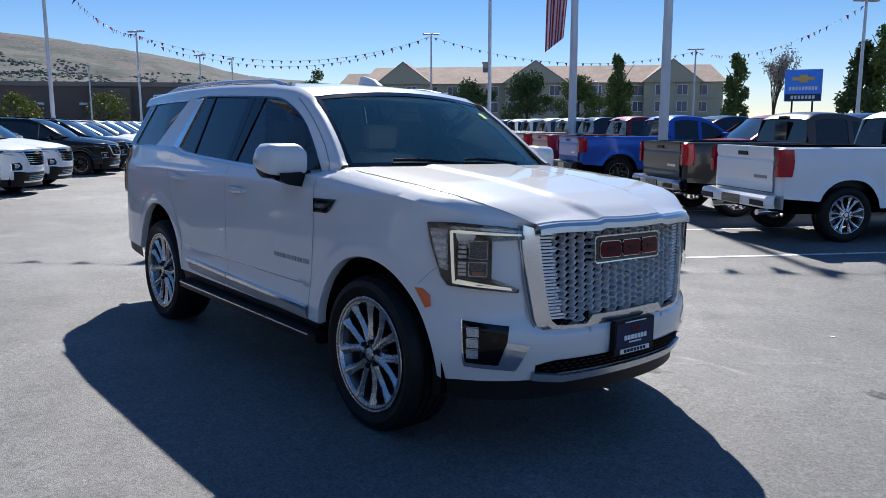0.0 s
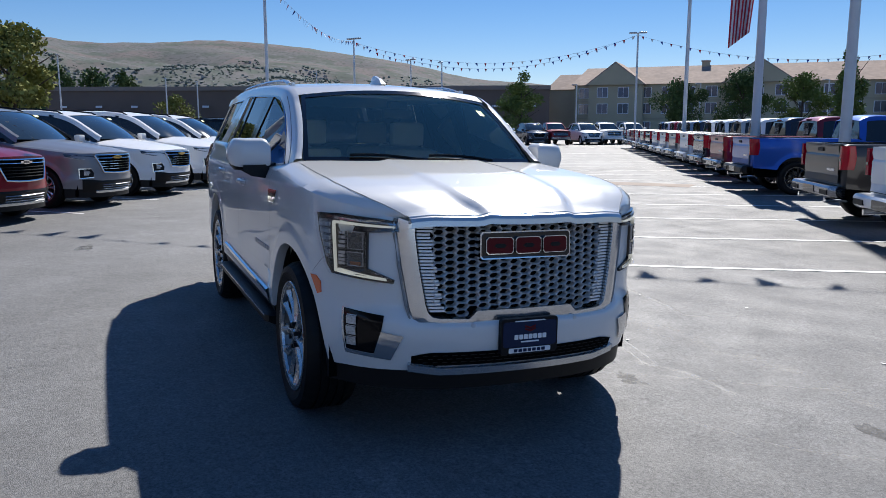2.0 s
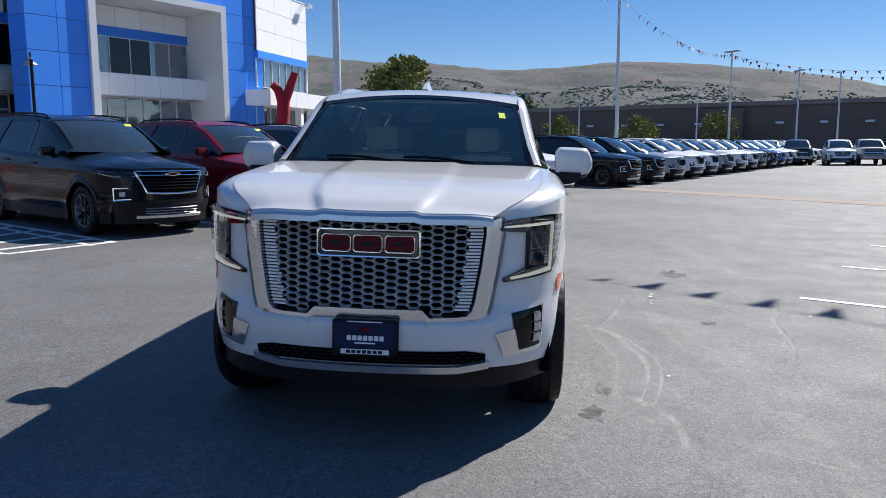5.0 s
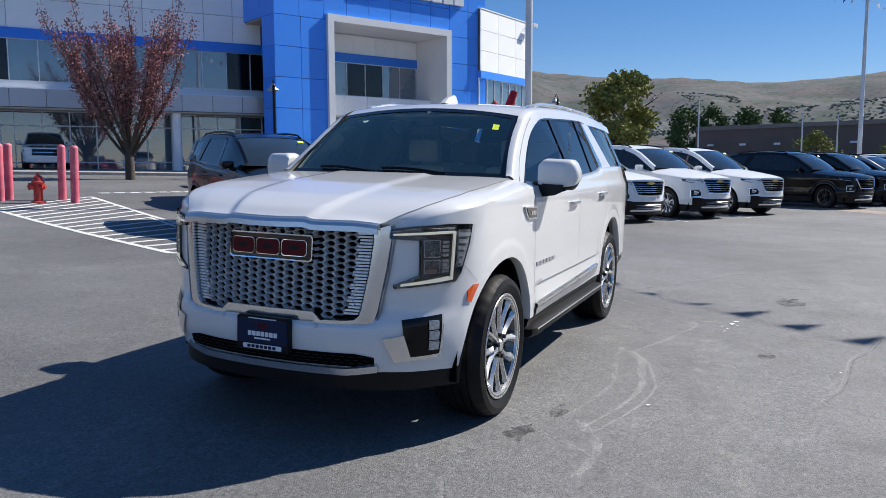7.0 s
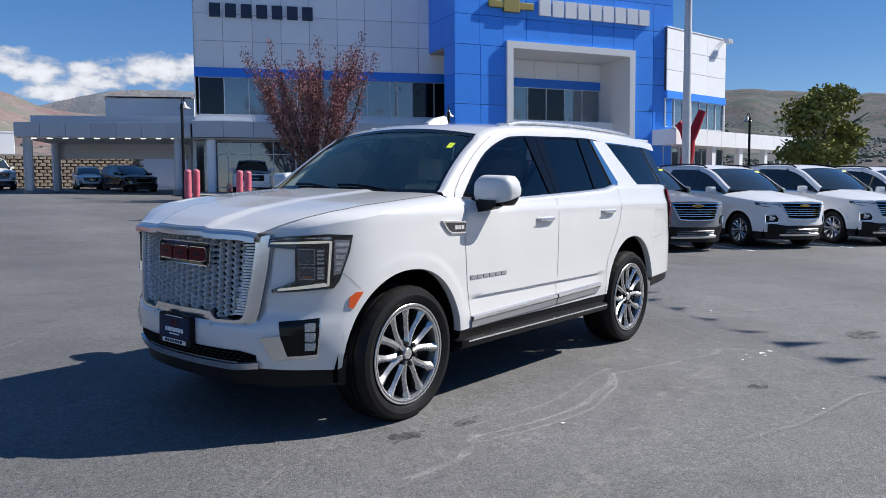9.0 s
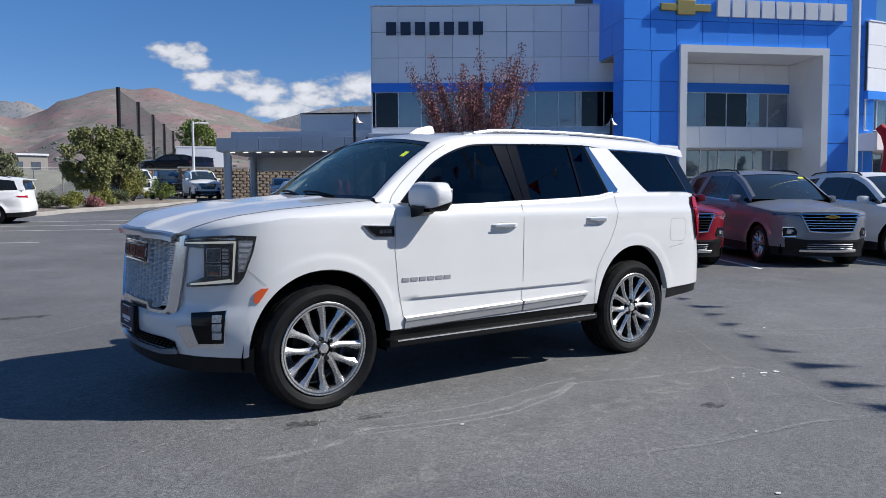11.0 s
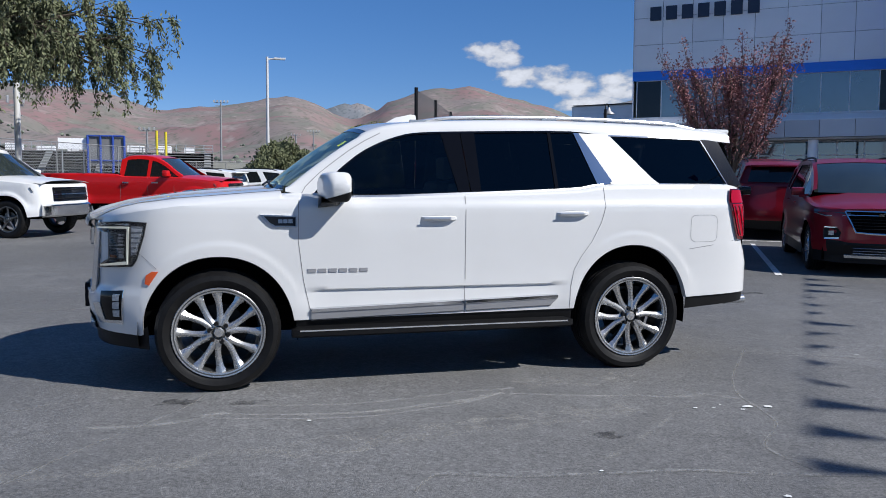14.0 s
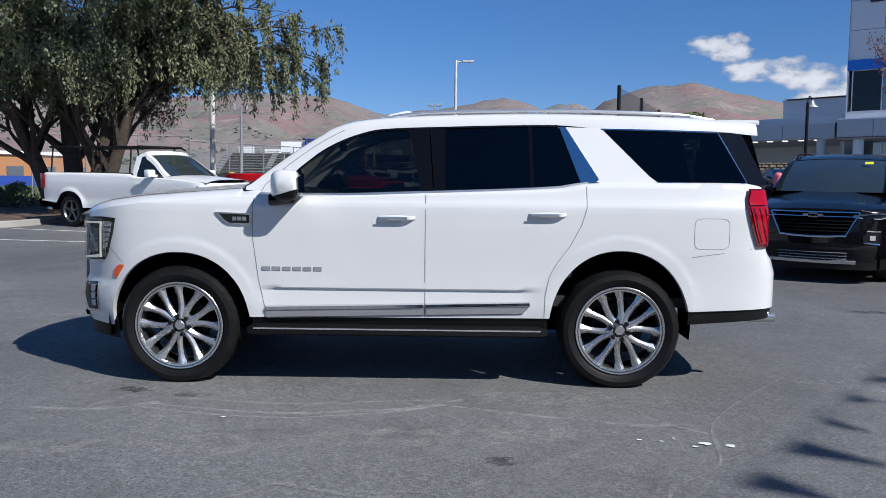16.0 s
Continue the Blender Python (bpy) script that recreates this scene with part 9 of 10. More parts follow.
def vase_tree(name, x, y, leaf, label, seed):
    """Many upswept stems from a short trunk; small leaves hug the stems in plumes with gaps between them."""
    rng = random.Random(seed)
    t = thing(name, pose(x, y, ground_z(x, y), 0, 0, 20), label, "tree")
    b = bmesh.new()
    f = Foliage()
    tube(b, [(0, 0, -0.2), (0.03, 0.0, 0.6), (0.0, 0.02, 1.35)], 0.20, 12, caps=False, r1=0.15)

    def stem(p, lean, az, length, r0, depth, bare):
        n = 9
        pts = [p.copy()]
        q = p.copy()
        for i in range(n):
            u = i / n
            k = lean * (1.15 - 0.75 * u) + rng.uniform(-0.06, 0.06)
            az2 = az + rng.uniform(-0.12, 0.12)
            q = q + Vector((math.sin(k) * math.cos(az2), math.sin(k) * math.sin(az2), math.cos(k))) * (length / n)
            pts.append(q.copy())
        tube(b, pts, r0, 6 if depth else 4, caps=False, r1=r0 * 0.22)
        for i in range(1, n + 1):
            u = i / n
            if u < bare:
                continue
            w = 0.15 + 0.20 * math.sin(math.pi * min(1.0, (u - bare) / (1 - bare) * 0.85 + 0.1))
            for half in (0.0, 0.5):
                leaves(f, rng, pts[i - 1].lerp(pts[i], half), w, 11 if depth else 8, 0.088, 0.0, 1.5)
        if depth:
            for j in range(6):
                i = rng.randint(3, n - 1)
                stem(pts[i], lean * 0.6 + rng.uniform(0.10, 0.38), az + rng.uniform(-1.5, 1.5), length * rng.uniform(0.26, 0.44), r0 * 0.34, depth - 1, 0.10)

    for k in range(17):
        az = 2 * math.pi * (k * 0.382 + rng.uniform(-0.04, 0.04))
        lean = rng.choice((0.12, 0.26, 0.40, 0.50, 0.56)) + rng.uniform(-0.04, 0.04)
        stem(Vector((0.05 * math.cos(az), 0.05 * math.sin(az), rng.uniform(0.85, 1.4))), lean, az, rng.uniform(4.3, 5.9) - 0.9 * lean, 0.075, 1, 0.30)
    part("trunk", b, M_BARK, t, "smooth dark bark", smooth=True)
    f.object("crown", leaf, t)
    return t


vase_tree("ornamental_tree", 19.9, 21.8, M_LEAFR, "pinkish russet-leaved ornamental tree with upswept stems", 11)
shaped_tree("broadleaf_tree", 43.0, 6.2, 6.2, 5.0, M_LEAFY, "full green broadleaf tree behind the car row", 21, base=1.3, n=9000, size=0.24, trunk=0.2)
shaped_tree("round_tree", 7.1, 36.9, 4.0, 2.7, M_LEAFV, "rounded olive-green tree in the gravel bed", 31, base=1.0, n=16000, size=0.12, lobes_n=44)
shaped_tree("round_tree", 9.3, 40.2, 4.0, 3.2, M_LEAFV, "rounded olive-green tree in the gravel bed", 32, base=0.7, n=16000, size=0.12, lobes_n=44)
shaped_tree("spreading_tree", 2.6, 40.6, 3.15, 5.0, M_LEAFW, "low spreading olive-green tree with drooping tips", 33, base=0.35, n=18000, size=0.13, droop=1.2, lobes_n=60, form="dome")
shaped_tree("broadleaf_tree", 30.5, 88.0, 6.4, 5.0, M_LEAFG, "green broadleaf tree behind the terrace", 34, z=4.5, base=1.4, n=5000, size=0.28)
for i, (d, az, h, w, leaf, form) in enumerate(((78, -40.9, 6.4, 4.6, M_LEAFD, "round"), (78, -44.9, 6.2, 4.8, M_LEAFD, "round"), (76, -48.6, 6.4, 4.4, M_LEAFG, "round"), (72, -51.3, 7.6, 3.2, M_LEAFG, "column"), (66, -59.2, 7.2, 2.4, M_LEAFG, "column"),
                                               (58, -66.6, 6.8, 3.0, M_LEAFD, "column"), (57, -68.2, 8.0, 3.4, M_LEAFG, "column"), (58, -69.8, 7.6, 3.2, M_LEAFD, "column"), (86, -29.6, 7.2, 4.6, M_LEAFG, "round"))):
    x, y = -3.6 + d * math.cos(radians(az)), 2.6 + d * math.sin(radians(az))
    shaped_tree("slim_tree" if form == "column" else "round_tree", x, y, h, w, leaf, "slender upright green tree" if form == "column" else "rounded green tree before the hotel", 50 + i, form=form, base=0.4, n=9000, size=0.20)
tree("bare_tree", -3.3 + 80 * math.cos(radians(-62.0)), 3.1 + 80 * math.sin(radians(-62.0)), 8.5, 1.6, 0.14, M_LEAFB, "pale nearly bare upright tree", 71, depth=4, spread=0.16, n=9, size=0.16, clump=0.4, limbs=6, up=0.965, first=2.4)
for i, (d, az) in enumerate(((112, -14.5), (112, -3.6), (110, -9.0))):
    x, y = -4 + d * math.cos(radians(az)), d * math.sin(radians(az))
    shaped_tree("young_tree", x, y, 5.2, 6.0, M_LEAFY, "young yellow-green tree before the store", 80 + i, base=0.9, n=2200, size=0.35)
for i, (d, az) in enumerate(((170, 3.5), (175, 1.2), (168, 5.0), (180, -0.6))):
    x, y = -4 + d * math.cos(radians(az)), d * math.sin(radians(az))
    shaped_tree("far_tree", x, y, 12.5, 7.5, M_LEAFD, "tall dark tree behind the store", 90 + i, base=2.0, n=1800, size=0.7)


def willow():
    """The big elm-like tree with hanging branch ends."""
    rng = random.Random(5)
    x0, y0 = -9.2, 16.8
    t = thing("large_tree", pose(x0, y0, ground_z(x0, y0)), "large spreading tree with drooping olive-green branch ends", "tree")
    b = bmesh.new()
    tips = []
    for px, py, lean, r in ((0.0, 0.0, (0.30, -0.10, 1.0), 0.24), (-0.35, 0.2, (-0.12, 0.1, 1.0), 0.28), (-0.75, 0.0, (-0.35, -0.1, 1.0), 0.22), (0.3, -0.2, (0.42, -0.15, 1.0), 0.20)):
        v = Vector(lean).normalized()
        p0 = Vector((px, py, -0.2))
        p1 = p0 + v * 3.6
        tube(b, [p0, p0 + v * 1.8 + Vector((0.05, 0, 0)), p1], r * 1.15, 9, caps=False, r1=r * 0.8)
        for k in range(8):
            a = 2 * math.pi * k / 8 + rng.uniform(-0.4, 0.4)
            d = v + Vector((math.cos(a), math.sin(a), 0.20)) * 0.85
            limb(b, rng, p0 + v * rng.uniform(1.6, 3.6), d, 1.95, r * 0.5, 2, tips, 0.75, 0.3, 0.12, 3)
    ends = []
    for tx, ty, tz in ((6.3, 1.1, 4.9), (6.4, 0.1, 5.5), (5.6, -0.3, 4.7), (5.0, 0.0, 4.3), (4.6, 0.8, 6.3), (4.0, -0.8, 5.0), (5.9, 0.7, 4.5), (3.6, 0.3, 4.0), (5.2, 1.4, 5.6), (3.0, -1.0, 4.4), (2.6, 0.6, 6.6), (4.3, 1.6, 4.6), (3.4, -0.4, 5.8), (2.0, -0.9, 5.2)):
        p0, p3 = Vector((0.9, 0, rng.uniform(2.6, 3.8))), Vector((tx * 0.95 + 0.85, ty - 0.2, tz))
        pts = []
        for k in range(11):
            u = k / 10
            q = p0.lerp(p3, u) + Vector((rng.uniform(-0.07, 0.07), rng.uniform(-0.07, 0.07), 1.3 * math.sin(math.pi * u) * (0.6 + 0.4 * u)))
            pts.append(q)
        tube(b, pts, 0.085, 6, caps=False, r1=0.014)
        for k in range(4, 11):
            for m2 in range(3):
                v = (pts[k] - pts[k - 1]).normalized() + Vector((rng.uniform(-0.9, 0.9), rng.uniform(-0.9, 0.9), rng.uniform(-0.3, 0.6)))
                q = pts[k] + v * rng.uniform(0.25, 0.65)
                tube(b, [pts[k], pts[k].lerp(q, 0.5) + Vector((0, 0, 0.05)), q], 0.016, 4, caps=False, r1=0.006)
                ends.append((q, v))
    part("trunk", b, M_BARK, t, "dark rough bark", smooth=True)
    b = Foliage()
    tw = bmesh.new()
    for p, v in tips:
        if p.z < 2.9 + 0.25 * abs(p.x):
            continue
        leaves(b, rng, p, 0.56, 56, 0.078, 0.7, 0.8, 1.5)
        # hanging sprays
        for k in range(1):
            h = Vector((v.x, v.y, 0)) * 0.35 + Vector((rng.uniform(-0.3, 0.3), rng.uniform(-0.3, 0.3), 0))
            ln = rng.uniform(0.4, 1.0)
            q = p.copy()
            pts = [q.copy()]
            for i in range(5):
                q = q + (h * (0.5 - 0.09 * i) + Vector((0, 0, -0.16 * (i + 0.6)))) * ln * 0.42
                pts.append(q.copy())
            tube(tw, pts, 0.012, 3, caps=False, r1=0.004)
            for q in pts[1:]:
                leaves(b, rng, q, 0.17, 20, 0.06, 1.4, 1.3, 1.5)
    # unseen high crown, added towards the sun to shade the branches under it
    for k in range(150):
        a, q = rng.uniform(0, 6.28), math.sqrt(rng.random())
        c = Vector((0.4 + 5.2 * q * math.cos(a), -2.6 + 4.8 * q * math.sin(a), 7.2 + 3.6 * rng.random() * math.sqrt(1 - 0.8 * q * q)))
        leaves(b, rng, c, 0.85, 190, 0.11, 0.5, 0.8, 1.5)
    for p, v in ends:
        if rng.random() < 0.34:
            continue
        leaves(b, rng, p, 0.30, 26, 0.075, 0.8, 0.9, 1.6)
        for k in range(2):
            h = Vector((v.x, v.y, 0)).normalized() * rng.uniform(0.1, 0.5)
            ln = rng.uniform(0.5, 1.5)
            q = p.copy()
            pts = [q.copy()]
            for i in range(6):
                q = q + (h * (0.5 - 0.08 * i) + Vector((rng.uniform(-0.05, 0.05), rng.uniform(-0.05, 0.05), -0.13 * (i + 0.4)))) * ln * 0.34
                pts.append(q.copy())
            tube(tw, pts, 0.010, 3, caps=False, r1=0.004)
            for q in pts[1:]:
                leaves(b, rng, q, 0.10, 11, 0.068, 1.2, 1.3, 1.7)
    part("hanging_twig", tw, M_BARK, t)
    b.object("crown", M_LEAFO, t)
    return t


willow()

# ---- poles, flags, bunting, small things of the lot ----
M_POLE = material("white_pole", (0.62, 0.62, 0.61), 0.5, 0.2, vary=0.06, scale=3)
M_POLEG = material("grey_pole", (0.42, 0.42, 0.42), 0.5, 0.4, vary=0.06, scale=3)
M_BLACKM = material("black_metal", (0.010, 0.010, 0.011), 0.45, 0.2, vary=0.1, spec=0.3)
M_FLAGR = material("red_cloth", (0.42, 0.015, 0.03), 0.8, vary=0.08, scale=4)
M_FLAGW = material("white_cloth", (0.72, 0.72, 0.72), 0.8, vary=0.05, scale=4)
M_FLAGB = material("blue_cloth", (0.02, 0.06, 0.30), 0.8, vary=0.08, scale=4)
M_PINK = material("faded_red_paint", (0.58, 0.11, 0.165), 0.55, vary=0.1, scale=5, second=(0.62, 0.19, 0.23), second_scale=2.5, second_amount=0.6)
M_HYD = material("red_hydrant_paint", (0.45, 0.04, 0.035), 0.5, vary=0.12, scale=8)
M_ROPE = material("pale_rope", (0.45, 0.45, 0.45), 0.8, vary=0.1)


def lamp_pole(x, y, top, r, heads=2, name="lamp_pole", mat=None, turn=0.0, base=True):
    z0 = ground_z(x, y)
    t = thing(name, pose(x, y, z0, 0, 0, turn), "tall pale steel lamp pole on a concrete base", "pole", "lamp poles")
    b = bmesh.new()
    tube(b, [(0, 0, 0), (0, 0, (top - z0) * 0.5), (0, 0, top - z0)], r, 12, r1=r * 0.62)
    part("shaft", b, mat or M_POLE, t, smooth=True)
    if base:
        b = bmesh.new()
        tube(b, [(0, 0, -0.1), (0, 0, 0.55)], r * 2.6, 16)
        part("base", b, M_CONC, t, smooth=True)
    for k in range(heads):
        s = 1 if k == 0 else -1
        b = bmesh.new()
        box(b, s * 0.08, s * 0.72, -0.16, 0.16, top - z0 - 0.06, top - z0 + 0.05, bevel=0.03) if s > 0 else box(b, -0.72, -0.08, -0.16, 0.16, top - z0 - 0.06, top - z0 + 0.05, bevel=0.03)
        part("lamp_head", b, M_POLEG, t, "flat lamp head")
    return t


for x, y, top, r, heads, turn in ((8.1, -13.1, 10.5, 0.13, 2, 20), (36.5, -5.9, 9.0, 0.11, 0, 0), (60.7, -17.9, 8.9, 0.11, 2, 30), (27.2, -24.9, 12.5, 0.11, 2, 0), (50.4, -39.4, 9.25, 0.11, 2, 50),
                                  (63.7, -24.2, 7.6, 0.09, 2, 10), (37.7, -59.7, 8.2, 0.11, 2, 40), (16.2, -42.9, 8.3, 0.12, 2, 60), (19.1, 4.7, 13.0, 0.13, 2, 0), (93.0, -4.9, 7.1, 0.1, 1, 0), (95.0, -8.6, 6.9, 0.1, 1, 0), (86.0, -21.0, 7.9, 0.1, 1, 0),
                                  (70.0, -30.0, 8.0, 0.1, 1, 0), (72.0, -47.5, 6.2, 0.1, 1, 0), (62.0, -56.5, 6.0, 0.1, 1, 0), (54.0, -66.0, 6.2, 0.1, 1, 0), (92.0, 6.2, 9.3, 0.1, 2, 0)):
    lamp_pole(x, y, top, r, heads, turn=turn)
# single-arm lamps on the far side
for x, y, top in ((1.85, 40.92, 9.38), (-6.47, 20.43, 8.9), (15.7, 46.6, 6.85)):
    z0 = ground_z(x, y)
    t = thing("arm_lamp", pose(x, y, z0), "white steel lamp post with a short arm", "pole", "lamp poles")
    b = bmesh.new()
    tube(b, [(0, 0, 0), (0, 0, top - z0)], 0.105, 12, r1=0.075)
    part("shaft", b, M_POLE, t, smooth=True)
    b = bmesh.new()
    tube(b, [(0, 0, top - z0 - 0.15), (0.5, 0, top - z0 - 0.08)], 0.05, 8)
    box(b, 0.4, 1.05, -0.13, 0.13, top - z0 - 0.14, top - z0 - 0.03, bevel=0.02)
    part("lamp_head", b, M_POLE, t)
# flagpole with a hanging flag
fx, fy = 13.6, -16.0
fz = ground_z(fx, fy)
t = thing("flagpole", pose(fx, fy, fz), "white flagpole standing in the pickup row", "flagpole")
b = bmesh.new()
tube(b, [(0, 0, 0), (0, 0, 7.5), (0, 0, 14.5)], 0.14, 14, r1=0.07)
part("shaft", b, M_POLE, t, smooth=True)
b = bmesh.new()
bmesh.ops.create_uvsphere(b, u_segments=12, v_segments=8, radius=0.12, matrix=Matrix.Translation((0, 0, 14.6)))
part("finial", b, M_GOLD, t, smooth=True)
fl = thing("flag", pose(fx, fy, fz), "red and white striped flag with blue corner, hanging limp", "flag")
# the cloth hangs in folds: columns run down from the hoist
for k in range(13):
    b = bmesh.new()
    rows = []
    for i in range(15):
        v = i / 14
        row = []
        for e in (k / 13, (k + 1) / 13):
            side = lerp(0.05, 0.32, v) + (0.80 - 0.22 * v) * e
            fold = 0.09 * math.sin(e * 19 + v * 2.0)
            z = 7.6 - 3.2 * v - 0.45 * e
            d = Vector((0.78, -0.63, 0))
            q = Vector((-0.63, -0.78, 0))
            row.append(-q * side + d * fold + Vector((0, 0, z)))
        rows.append(row)
    loft(b, rows)
    part("stripe", b, M_FLAGR if k % 2 == 0 else M_FLAGW, fl, smooth=True)

# bunting: a rope and single pennants
PENN = {}


def bunting(p, q, sag, label="string of red, white and blue pennants between poles", spacing=0.75, size=0.34, start=0):
    p, q = Vector(p), Vector(q)
    t = thing("bunting", Matrix.Translation(p), label, "bunting", "pennant strings")
    n = max(6, int((q - p).length / 1.2))
    b = bmesh.new()
    f = lambda u: (q - p) * u + Vector((0, 0, -4 * sag * u * (1 - u)))
    tube(b, [f(i / n) for i in range(n + 1)], 0.008, 4)
    part("rope", b, M_ROPE, t)
    m = int((q - p).length / spacing)
    d = (q - p).normalized()
    for i in range(m):
        mat = (M_FLAGR, M_FLAGW, M_FLAGB)[(i + start) % 3]
        key = (mat.name, round(size, 2))
        if key not in PENN:
            bb = bmesh.new()
            vs = [bb.verts.new(v) for v in ((-size * 0.36, 0, 0), (size * 0.36, 0, 0), (size * 0.05, 0.03, -size))]
            bb.faces.new(vs)
            me = bpy.data.meshes.new("pennant")
            bb.to_mesh(me)
            bb.free()
            me.materials.append(mat)
            PENN[key] = me
        o = new("pennant", PENN[key])
        o.parent = t
        c = f((i + 0.5) / m)
        o.matrix_basis = Matrix.Translation(c) @ pose(0, 0, 0, random.uniform(-35, 35), random.uniform(-12, 12), math.degrees(math.atan2(d.y, d.x)) + random.uniform(-30, 30))
    return t


bunting((36.5, -5.9, 8.95), (60.7, -17.9, 8.7), 0.9)
bunting((36.5, -5.9, 8.95), (19.1, 4.7, 10.5), 0.9)
bunting((60.7, -17.9, 8.7), (63.7, -24.2, 7.45), 0.3)
bunting((63.7, -24.2, 7.5), (50.4, -39.4, 9.1), 1.6, size=0.3)
bunting((60.7, -17.9, 8.6), (50.4, -39.4, 9.05), 2.0, size=0.3, start=1)
bunting((50.4, -39.4, 9.05), (37.7, -59.7, 8.0), 1.6, size=0.3)
bunting((37.7, -59.7, 8.0), (16.2, -42.9, 8.1), 1.3, size=0.3)
# a string overhead, whose pennants throw their shadows beside the car
bunting((8.1, -13.1, 9.08), (19.1, 4.7, 7.08), 0.15, spacing=0.62, size=0.40)

# bollards and hydrant
for x, y in ((9.39, 15.59), (9.84, 15.84), (10.66, 14.90), (10.29, 14.03)):
    t = thing("bollard", on_ground(x, y), "tall faded-red steel bollard", "bollard", "red bollards")
    b = bmesh.new()
    tube(b, [(0, 0, -0.1), (0, 0, 1.40)], 0.10, 18)
    part("post", b, M_PINK, t, smooth=True)
    b = bmesh.new()
    lathe(b, [(0.10, 0), (0.088, 0.03), (0.05, 0.055), (0.0, 0.06)], 18)
    bmesh.ops.transform(b, matrix=pose(0, 0, 1.40, 90, 0, 0), verts=b.verts)
    part("cap", b, M_PINK, t, smooth=True)
t = thing("fire_hydrant", on_ground(9.62, 14.52, 0), "red cast-iron fire hydrant", "hydrant")
b = bmesh.new()
lathe(b, [(0.17, 0.0), (0.17, 0.04), (0.11, 0.06), (0.11, 0.48), (0.15, 0.50), (0.15, 0.54), (0.12, 0.56), (0.10, 0.66), (0.04, 0.70), (0.04, 0.76), (0.0, 0.76)], 20)
bmesh.ops.transform(b, matrix=pose(0, 0, 0, 90, 0, 0), verts=b.verts)
part("barrel", b, M_HYD, t, smooth=True, angle=30)
for a, r in ((0, 0.06), (180, 0.06), (-120, 0.08)):
    b = bmesh.new()
    lathe(b, [(r, -0.10), (r, -0.19), (r * 1.15, -0.19), (r * 1.15, -0.22), (0.02, -0.225), (0.02, -0.25), (0.0, -0.25)], 14)
    bmesh.ops.transform(b, matrix=Matrix.Translation((0, 0, 0.42)) @ pose(0, 0, 0, 0, 0, a), verts=b.verts)
    part("nozzle", b, M_HYD, t, smooth=True, angle=30)

# black bell lamps round the showroom
for x, y, top in ((16.9, 27.3, 5.40), (25.3, 18.5, 5.05), (41.0, 9.6, 5.3)):
    z0 = ground_z(x, y)
    h = top - z0
    t = thing("bell_lamp", pose(x, y, z0, 0, 0, 40), "black lamp post with a bell-shaped shade", "lamp", "bell lamps")
    b = bmesh.new()
    tube(b, [(0, 0, 0), (0, 0, 0.5)], 0.11, 12, r1=0.09)
    tube(b, [(0, 0, 0.5), (0, 0, h)], 0.065, 10)
    tube(b, [(0, 0, h - 0.1), (0, 0, h + 0.15), (0.15, 0, h + 0.28), (0.35, 0, h + 0.22), (0.38, 0, h + 0.05)], 0.025, 8)
    part("post", b, M_BLACKM, t, smooth=True)
    b = bmesh.new()
    lathe(b, [(0.05, 0.12), (0.08, 0.05), (0.12, -0.05), (0.27, -0.16), (0.28, -0.19)], 18)
    bmesh.ops.transform(b, matrix=pose(0.38, 0, h, 90, 0, 0), verts=b.verts)
    part("shade", b, M_POLEG, t, "pale bell shade", smooth=True)

# red wind dancer by the showroom
t = thing("wind_dancer", on_ground(40.5, 13.2) @ Matrix.Scale(1.22, 4), "limp red inflatable tube on a fan base", "inflatable")
b = bmesh.new()
tube(b, [(0, 0, 0.5), (0.05, 0, 1.5), (0.1, -0.1, 2.4), (0.05, -0.1, 3.0)], 0.30, 14, r1=0.30)
part("tube", b, M_FLAGR, t, smooth=True)
for w in (1, -1):
    b = bmesh.new()
    tube(b, [(0.05, -0.1, 2.9), (0.05 + 0.15 * w, -0.1 - 0.2 * w, 3.5), (0.05 + 0.30 * w, -0.1 - 0.45 * w, 4.1 + 0.3 * w)], 0.27, 12, r1=0.18)
    part("arm", b, M_FLAGR, t, smooth=True)
b = boxes((-0.4, 0.4, -0.4, 0.4, 0, 0.55), bevel=0.03)
part("fan_box", b, M_BLACKM, t)

# roadside sign
t = thing("pole_sign", pose(23.2, -50.6, 0.75, 0, 0, 27) @ Matrix.Scale(0.83, 4), "blue roadside sign with gold mark and white bars", "sign")
b = boxes((-0.85, -0.70, -0.1, 0.1, -1.3, 3.0), bevel=0.0)
part("leg", b, M_BLACKM, t)
b = boxes((0.70, 0.85, -0.1, 0.1, -1.3, 3.0), bevel=0.0)
part("leg", b, M_BLACKM, t)
b = boxes((-1.42, 1.42, -0.2, 0.2, 2.85, 5.45), bevel=0.04)
pn = part("board", b, M_BLUE, t)
b = boxes((-1.36, 1.36, -0.215, 0.215, 2.90, 3.45))
part("lower_board", b, M_SIGNB, pn)
for sgn in (-1, 1):
    bar_row("sign_bar", M_PWHITE, pn, 9, -1.1, 1.1, 3.75, 4.05, lambda x, z: (Vector((x, sgn * 0.205, z)), Vector((0, sgn, 0))), 0.25, 0.02)
    bar_row("sign_bar", M_PWHITE, pn, 7, -0.95, 0.95, 3.05, 3.32, lambda x, z: (Vector((x, sgn * 0.22, z)), Vector((0, sgn, 0))), 0.3, 0.02)
    b = bmesh.new()
    box(b, -0.85, 0.85, sgn * 0.21 - 0.015, sgn * 0.21 + 0.015, 4.55, 4.82)
    box(b, -0.30, 0.30, sgn * 0.21 - 0.018, sgn * 0.21 + 0.018, 4.38, 5.0)
    part("sign_mark", b, M_GOLD, pn)

